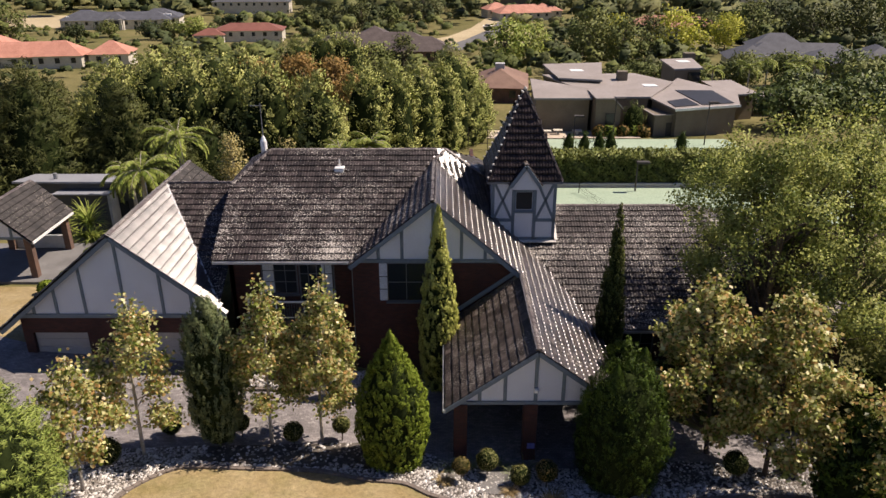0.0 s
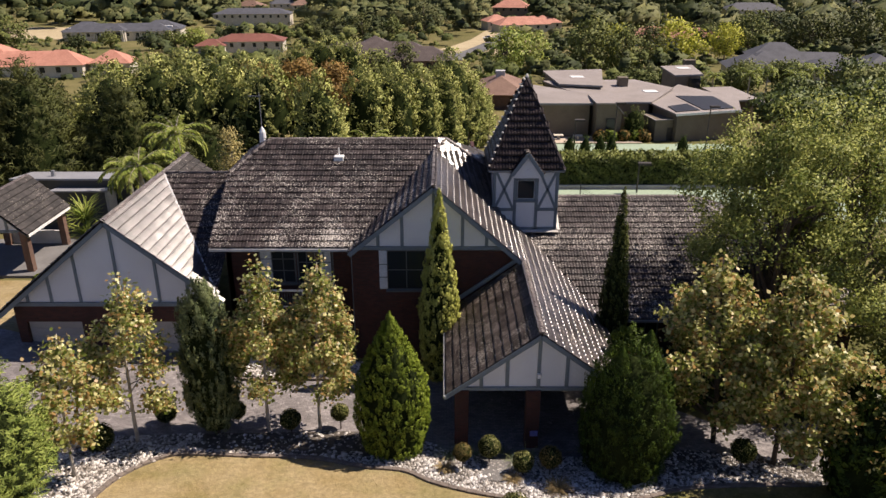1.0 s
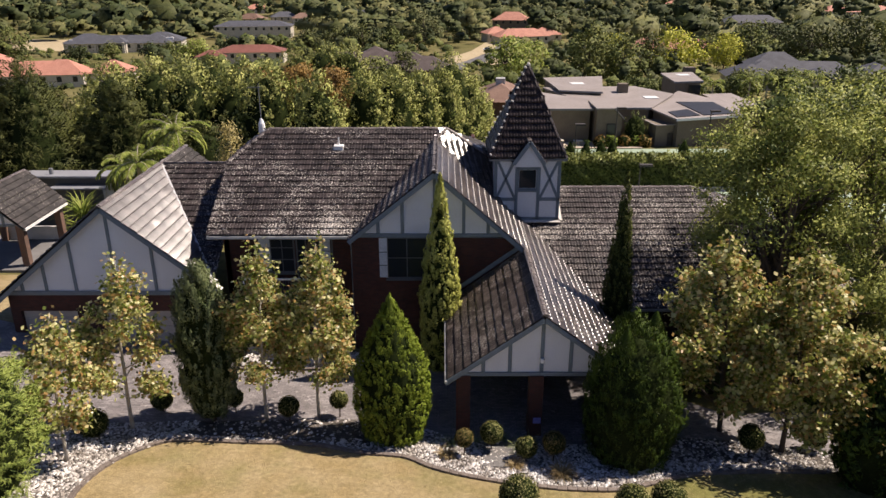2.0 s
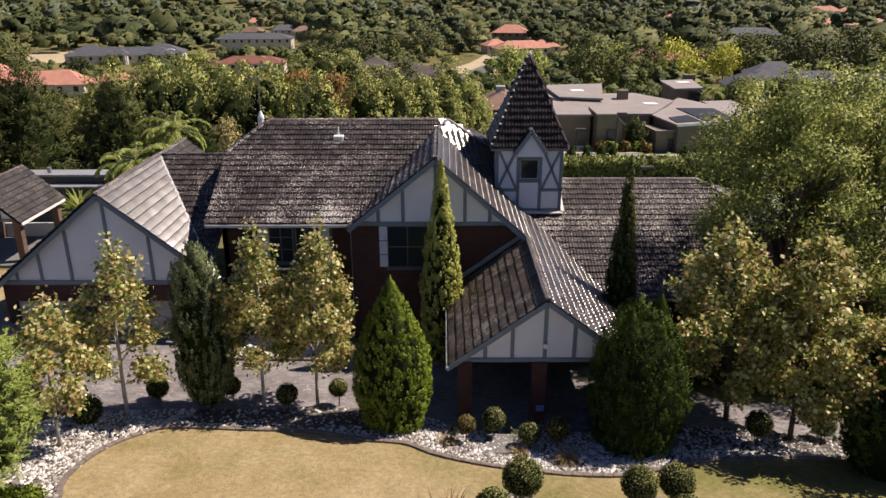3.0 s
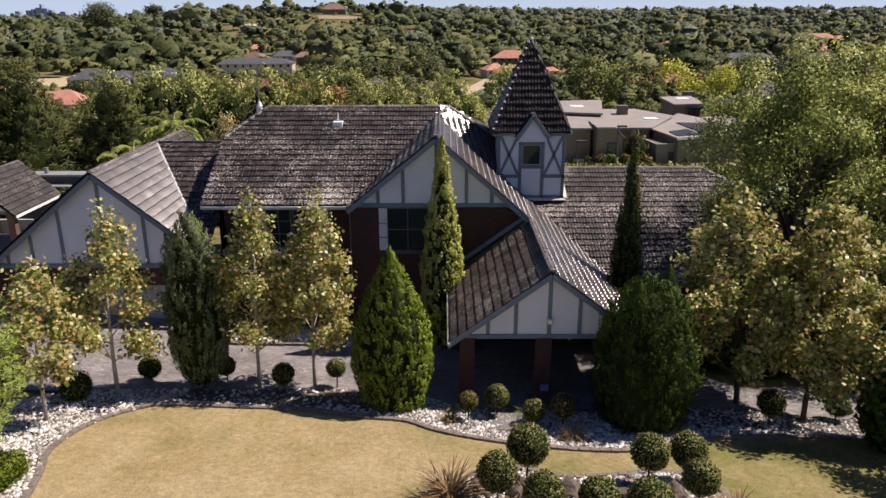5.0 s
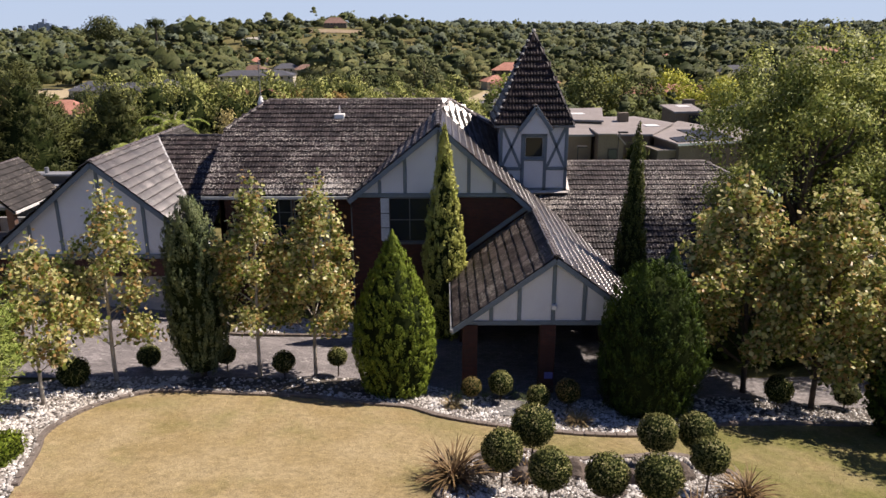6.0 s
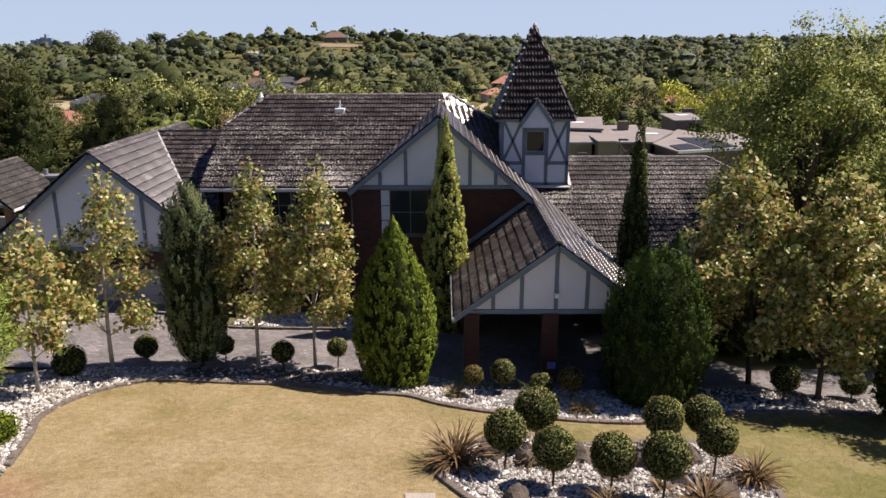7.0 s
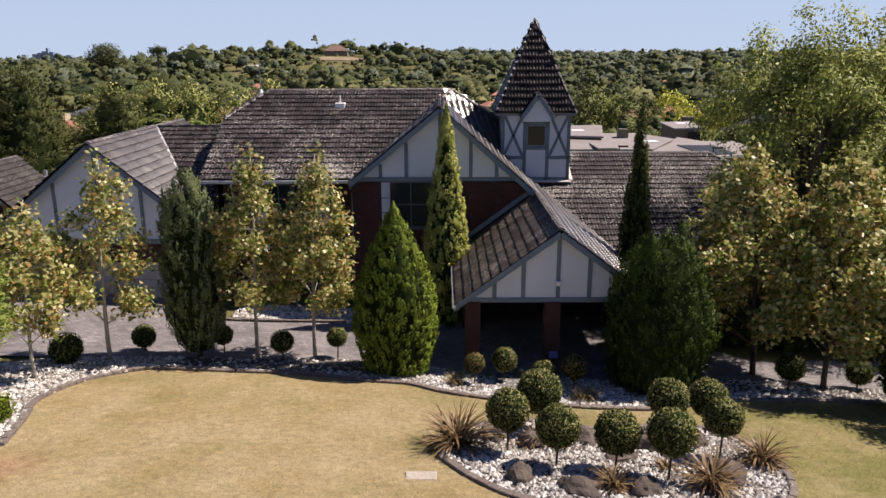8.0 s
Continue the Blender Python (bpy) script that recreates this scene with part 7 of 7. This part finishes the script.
def far_house(x, y, w, d, turn, wall_h, roof_h, roofm, wallm, label, wings=(), z=None, over=0.6, group="", win=True):
    """A house with hipped roofs, walls and windows in each wing."""
    zb = float(ground(x, y)) if z is None else z
    th = thing("house", (x, y, zb), label, "house", group)
    th.matrix_basis = Matrix.Translation((x, y, zb)) @ Matrix.Rotation(radians(turn), 4, "Z")
    for cx, cy, ww, dd, wh, rh in ((0, 0, w, d, wall_h, roof_h), *wings):
        a, b = ww / 2, dd / 2
        part("wall", Shape().box(cx - a, cx + a, cy - b, cy + b, -2.0, wh), wallm, th, local=True)
        A_, B_ = a + over, b + over
        e = [(cx - A_, cy - B_, wh), (cx + A_, cy - B_, wh), (cx + A_, cy + B_, wh), (cx - A_, cy + B_, wh)]
        m = min(A_, B_)
        r0, r1 = ((cx - A_ + m, cy, wh + rh), (cx + A_ - m, cy, wh + rh)) if A_ > B_ else ((cx, cy - B_ + m, wh + rh), (cx, cy + B_ - m, wh + rh))
        s = Shape()
        n0 = 0
        s.v = [*e, r0, r1]
        s.f = [(0, 1, 5, 4), (1, 2, 5), (2, 3, 4, 5), (3, 0, 4), (3, 2, 1, 0)] if A_ > B_ else [(0, 1, 4), (1, 2, 5, 4), (2, 3, 5), (3, 0, 4, 5), (3, 2, 1, 0)]
        part("roof", s, roofm, th, local=True)
        if win:
            n = max(1, int(ww / 4))
            for i in range(n):
                px = cx - a + (i + 0.5) * ww / n
                part("window", Shape().box(px - 0.6, px + 0.6, cy - b - 0.06, cy - b - 0.01, wh - 1.9, wh - 0.5), M_GLASS, th, local=True)
    return th


far_house(11.5, 146, 9.5, 15, -6, 3.2, 2.6, M_BROWNROOF, M_BRICK_BROWN, "brick house with a brown tiled hip roof", ((0, 0, 9.5, 15, 3.2, 2.6),)[:0])
part("roof_cooler", Shape().box(-1.2, 0.6, -1, 0.6, 5.0, 6.6), M_GUTTER, bpy.data.objects["house.001"], "grey roof cooler", local=True)
far_house(-20, 220, 36, 14, 3, 3.4, 4.0, M_TILE_FAR, M_BRICK_BROWN, "low house with a dark brown tiled hip roof", ((0, 5, 16, 16, 4, 4.6), (13, -6, 18, 11, 3.4, 3.4)))
far_house(-112, 203, 24, 12, 8, 3.0, 3.2, M_TERRA, M_CREAM, "sprawling house with orange terracotta roofs", ((-12, 6, 14, 12, 4, 4.2), (10, -5, 12, 9, 3.6, 3.4), (22, -2, 10, 9, 3.4, 3.0)))
mansion = far_house(-140, 330, 44, 12, 9, 4.0, 3.0, M_SLATE, M_CREAM, "long grey roofed mansion with a columned porch", ((-15, 6, 18, 14, 4, 3.4), (16, 5, 18, 14, 4.4, 3.4), (0, -6, 7, 6, 4.6, 2.4)))
for x in (-2.6, 2.6):
    part("column", Shape().box(x - 0.5, x + 0.5, -10.2, -9.2, -1, 4.7), M_CREAM, mansion, local=True)
# thin dark panel stands in for the shaded recess behind the columns
part("recess_shade", Shape().box(-1.9, 1.9, -9.14, -9.06, -1, 4.0), M_DARK, mansion, local=True)
for x, y, z in ((-20, 1, 5.2), (-13, 4, 6.6), (10, 2, 6.2), (20, 0, 5.8), (16, 8, 7.2)):
    part("roof_light", Shape().box(x - 1.8, x + 1.8, y - 1.2, y + 1.2, z - 1.2, z), M_WHITE, mansion, local=True)
far_house(-70, 275, 24, 11, 5, 4.0, 2.2, M_RED, M_CREAM, "white walled house with a red sheet roof", ((-13, -5, 10, 8, 3.0, 2),))
far_house(-102, 412, 40, 14, 4, 6.0, 2.6, M_SLATE, M_CREAM, "long cream building with a grey roof", ())
far_house(38, 372, 26, 12, 16, 3.6, 3.4, M_TERRA, M_CREAM, "house with orange terracotta roofs among trees", ((-8, 14, 12, 10, 4, 3), (15, 6, 14, 10, 3.5, 3.2)))
far_house(42, 470, 22, 14, -10, 6, 4.5, M_TERRA, M_TAUPE, "tall house with an orange tiled roof", ())
far_house(87, 300, 26, 11, -8, 3.6, 3.6, M_TERRA, M_CREAM, "house with orange terracotta roofs among trees", ((14, 4, 14, 10, 3.6, 3),))
far_house(93, 196, 30, 12, -10, 3.0, 3.6, M_SLATE, M_CREAM, "large grey slate roofed house behind palms", ((-13, -4, 11, 15, 3.0, 3.4), (4, -7, 12, 12, 3.0, 3.2), (17, -5, 12, 16, 3.2, 3.8), (-4, 8, 14, 10, 4.6, 3.4)))
far_house(185, 460, 34, 14, 0, 5, 4, M_SLATE, M_CREAM, "pale house with a grey roof on the hillside", ())
for i, (x, y, m) in enumerate([(-130, 520, M_BROWNROOF), (-112, 540, M_SLATE), (-95, 528, M_BROWNROOF), (-150, 620, M_TERRA), (-60, 560, M_SLATE), (110, 600, M_SLATE), (20, 640, M_BROWNROOF), (210, 700, M_TERRA), (-30, 760, M_SLATE), (150, 820, M_BROWNROOF), (-260, 640, M_SLATE), (300, 620, M_TERRA)]):
    far_house(x, y, 18, 11, (i * 37) % 40 - 20, 3.4, 3.4, m, M_CREAM, "distant house half hidden by trees", (), group="distant houses")
far_house(-142, 1008, 30, 16, 5, 6, 7, surface("faded brown roof", (0.20, 0.12, 0.095), (0.26, 0.165, 0.13), 0.3, 3, 0.9), M_TAUPE, "brown roofed house on the hilltop", ())
for x, y, w in ((-205, 830, 26), (60, 1230, 40)):
    far_house(x, y, w, 12, 0, 6, 2.5, M_CREAM, M_CREAM, "pale long house on the far slope", ())

far_house(325, 592, 44, 16, 12, 4, 4, M_TERRA, M_CREAM, "long house with orange terracotta roofs on the far slope", ((-20, 10, 20, 14, 4, 4),))
far_house(392, 800, 40, 16, -8, 5, 5, M_TERRA, M_CREAM, "long house with orange terracotta roofs on the far slope", ((24, -6, 18, 14, 5, 4),))

# far towers of the city on the horizon, haze mixed into their colour
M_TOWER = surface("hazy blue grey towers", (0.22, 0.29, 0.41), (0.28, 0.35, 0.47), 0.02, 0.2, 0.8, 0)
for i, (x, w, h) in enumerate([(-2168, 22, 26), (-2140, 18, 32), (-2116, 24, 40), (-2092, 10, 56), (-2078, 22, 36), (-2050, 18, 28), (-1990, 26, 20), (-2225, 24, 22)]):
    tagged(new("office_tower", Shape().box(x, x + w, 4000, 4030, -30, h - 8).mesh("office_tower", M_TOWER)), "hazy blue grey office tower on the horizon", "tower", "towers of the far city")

# ---- road ----
M_ROAD = surface("grey asphalt road", (0.10, 0.10, 0.10), (0.15, 0.148, 0.145), 0.1, 3, 0.9)
M_VERGE = surface("dry verge", (0.36, 0.29, 0.17), (0.46, 0.38, 0.24), 0.1, 2, 0.95)
tagged(new("verge", outline_sheet("verge", ([(-12, 262), (2, 290), (12, 330), (22, 380)], [(30, 262), (34, 290), (36, 330), (42, 380)]), 0.10, M_VERGE)), "dry grass verge beside the road", "verge", kind="structure")
tagged(new("road", outline_sheet("road", ([(-4, 240), (8, 275), (19, 320), (30, 380), (45, 460)], [(6, 240), (16, 275), (27, 320), (38, 380), (53, 460)]), 0.18, M_ROAD)), "grey suburban road between gardens", "road", kind="structure")
tagged(new("verge", outline_sheet("verge", ([(-200, 335), (-165, 330)], [(-215, 395), (-172, 390)]), 0.12, M_VERGE)), "dry open paddock by the mansion", "paddock", kind="structure")
tagged(new("verge", outline_sheet("verge", ([(-178, 945), (-100, 940)], [(-180, 985), (-98, 975)]), 0.5, surface("dry brown slope", (0.24, 0.18, 0.11), (0.32, 0.25, 0.16), 0.08, 1.5, 0.95))), "dry bare slope under the hilltop house", "slope", kind="structure")
car = thing("car", at_ground(19.5, 331, 0.2), "small white car parked on the road", "car")
cz = car.location.z
part("body", Shape().box(17.4, 21.6, 330.1, 331.9, cz + 0.25, cz + 0.85), M_WHITE, car, bevel=0.12)
part("cabin", Shape().solid([(18.0, 330.2, cz + 0.85), (20.8, 330.2, cz + 0.85), (20.8, 331.8, cz + 0.85), (18.0, 331.8, cz + 0.85)], [(18.6, 330.35, cz + 1.4), (20.3, 330.35, cz + 1.4), (20.3, 331.65, cz + 1.4), (18.6, 331.65, cz + 1.4)]), M_GLASS, car, bevel=0.06)
for x in (18.2, 20.8):
    for y in (330.15, 331.65):
        part("wheel", Shape().tube([(x, y, cz + 0.3), (x, y + 0.2, cz + 0.3)], [0.32, 0.32], 10), M_DARK, car)


# ---- woods ----
def lobe_core():
    """A small rough dome, the body of one lobe of a far crown."""
    t = np.linspace(0, 2 * np.pi, 6)[:-1]
    rows = [(-0.5, 0.8), (0.45, 0.9), (0.95, 0.2)]
    V = np.array([(r * math.cos(a + i * 0.6), r * math.sin(a + i * 0.6), z) for i, (z, r) in enumerate(rows) for a in t])
    F = [(r * 5 + i, r * 5 + (i + 1) % 5, (r + 1) * 5 + (i + 1) % 5, (r + 1) * 5 + i) for r in range(2) for i in range(5)]
    return V, np.array(F)


def woods(name, x, y, h, r, lobes, per, mat, label, seed, leaf=0.30):
    """Many crowns in one mesh: uneven lobes round each stem, each lobe coated with leaf clumps that break its outline."""
    g = np.random.default_rng(seed)
    k = len(x)
    z = ground(x, y)
    d = unit(g.normal(size=(k, lobes, 3)))
    d[..., 2] = np.abs(d[..., 2]) * 1.25 - 0.45
    d = d * g.uniform(0.55, 1.1, (k, lobes, 1))
    C = np.stack([x, y, z + h * 0.60], -1)[:, None] + d * np.stack([r * 0.72, r * 0.72, h * 0.32], -1)[:, None]
    R = (r * 1.05 / math.sqrt(lobes))[:, None] * g.uniform(0.6, 1.3, (k, lobes))
    q = unit(g.normal(size=(k, lobes, per, 3)) + np.array([0, -0.25, 0.45]))
    P = C[:, :, None] + q * (R[..., None] * g.uniform(0.75, 1.22, (k, lobes, per)))[..., None] * np.array([1, 1, 0.8])
    D = np.cross(q, g.normal(size=(k, lobes, per, 3))) + q * g.normal(0.2, 0.35, (k, lobes, per, 1))
    L = R.repeat(per) * leaf * g.uniform(0.5, 1.3, k * lobes * per)
    soft = q * 0.42 + d[:, :, None] * 0.75 + np.array([0, 0, 0.12]) + g.normal(0, 0.13, q.shape)
    leafy = blades(P.reshape(-1, 3), D.reshape(-1, 3), L, L * 0.7, q.reshape(-1, 3) + g.normal(0, 0.4, (k * lobes * per, 3)), soft.reshape(-1, 3))
    LV, LF = lobe_core()
    W = 1 + 0.16 * g.normal(size=(k, lobes, len(LV), 1))
    CV = (C[:, :, None] + LV[None, None] * W * (R * 0.92)[..., None, None] * np.array([1, 1, 0.8])).reshape(-1, 3)
    CN = unit(np.broadcast_to(unit(LV) * 0.42, (k, lobes, len(LV), 3)) + d[:, :, None] * 0.75 + np.array([0, 0, 0.12]) + g.normal(0, 0.1, (k, lobes, len(LV), 3))).reshape(-1, 3)
    FF = (LF[None] + (np.arange(k * lobes) * len(LV))[:, None, None]).reshape(-1, 4)
    V, F, N = joined([leafy, (CV, FF, CN)])
    return tagged(new(name, nmesh(name, V, F, mat, True, N)), label, "trees", kind="stuff")


CLEAR = [(32, 118, 30), (11, 146, 13), (-20, 218, 25), (-108, 203, 30), (-140, 330, 36), (-70, 272, 20), (-102, 408, 24), (40, 372, 24), (42, 466, 14), (90, 300, 22), (93, 194, 27), (185, 455, 20), (14, 290, 18), (24, 335, 18), (-188, 362, 30), (3, 262, 14), (57, 128, 12), (-118, 958, 20), (-140, 962, 20), (-162, 965, 20), (-138, 1008, 20), (-112, 528, 16), (-130, 515, 12), (-95, 522, 12), (325, 590, 36), (392, 798, 36)]


def scatter(count, y0, y1, spread, seed, power=1.0):
    """Places for trees outside the clearings, and how tall they may grow before each house."""
    g = np.random.default_rng(seed)
    y = y0 + (y1 - y0) * g.uniform(0, 1, count) ** power
    x = g.uniform(-1, 1, count) * (y * 0.66 + spread)
    ok, low = np.ones(count, bool), np.ones(count)
    for cx, cy, cr in CLEAR:
        ok &= (x - cx) ** 2 + (y - cy) ** 2 > (cr * 0.85) ** 2
        low[(np.abs(x - cx * y / cy) < cr) & (y < cy) & (y > cy - cr - (70 if cy < 900 else 150))] = 0.34 if cy < 900 else 0.22
    ok &= (x < 4) | (y > 150) | (x > 62)
    return x[ok], y[ok], low[ok], g


def planted(name, x, y, low, h, r, lobes, per, kinds, label, seed, leaf):
    """One stretch of woods, parted by kind of tree."""
    g = np.random.default_rng(seed)
    pick = g.choice(3, len(x), p=[0.52, 0.28, 0.20])
    for j, (mat, tall, wide, word) in enumerate(((kinds[0], 1.0, 1.0, "olive"), (kinds[1], 1.15, 0.8, "dark green"), (kinds[2], 0.92, 1.12, "pale"))):
        q = pick == j
        woods(name, x[q], y[q], h[q] * tall, r[q] * wide, lobes, per, mat, word + " " + label, seed + j, leaf)


x, y, low, g = scatter(1000, 118, 330, 12, 501, 0.8)
planted("woods", x, y, low, low * g.uniform(4.5, 10.5, len(x)), (0.4 + 0.6 * low) * g.uniform(2.2, 4.6, len(x)), 7, 11, (L_WOOD2, L_WOOD_DARK, L_WOOD), "garden trees between the houses", 511, 0.34)
x, y, low, g = scatter(1350, 330, 620, 20, 502, 0.85)
planted("woods", x, y, low, low * g.lognormal(2.2, 0.36, len(x)), (0.4 + 0.6 * low) * g.lognormal(1.72, 0.42, len(x)), 6, 8, (L_WOOD, L_WOOD_DARK, L_WOOD_PALE), "woods across the valley", 531, 0.38)
x, y, low, g = scatter(2100, 620, 1120, 30, 503, 0.9)
# from here outward some crowns carry the haze in their tint
planted("woods", x, y, low, low * g.lognormal(2.35, 0.36, len(x)), (0.4 + 0.6 * low) * g.lognormal(1.92, 0.4, len(x)), 5, 5, (L_WOOD, L_HAZE_TINT, L_WOOD), "woods on the far slope", 541, 0.48)
x, y, low, g = scatter(1150, 1120, 1900, 40, 504, 0.9)
planted("woods", x, y, low, low * g.lognormal(2.4, 0.36, len(x)), (0.4 + 0.6 * low) * g.lognormal(2.2, 0.3, len(x)), 5, 3, (L_HAZE_TINT, L_WOOD, L_HAZE_TINT), "woods along the horizon", 551, 0.65)
g = np.random.default_rng(561)
y = g.uniform(2250, 2850, 1100)
x = g.uniform(-0.4, 0.74, 1100) * y
planted("woods", x, y, x * 0 + 1, g.lognormal(2.5, 0.3, 1100), g.lognormal(2.55, 0.3, 1100), 3, 2, (L_HAZE_TINT, L_WOOD, L_HAZE_TINT), "woods on the last ridge", 561, 0.7)
broadleaf("gum_tree", at_ground(-312, 700), "tall umbrella crowned tree on the skyline", "tree", L_WOOD, 18, 39, 15, 1.7, 120, 30, 2.4, M_BARK_DARK, seed=520, trunk_r=0.6)
broadleaf("gum_tree", at_ground(-301, 800), "slim flat topped tree on the skyline", "tree", L_WOOD_DARK, 25, 33, 9, 1.7, 45, 24, 1.7, M_BARK_DARK, seed=521, trunk_r=1.1)
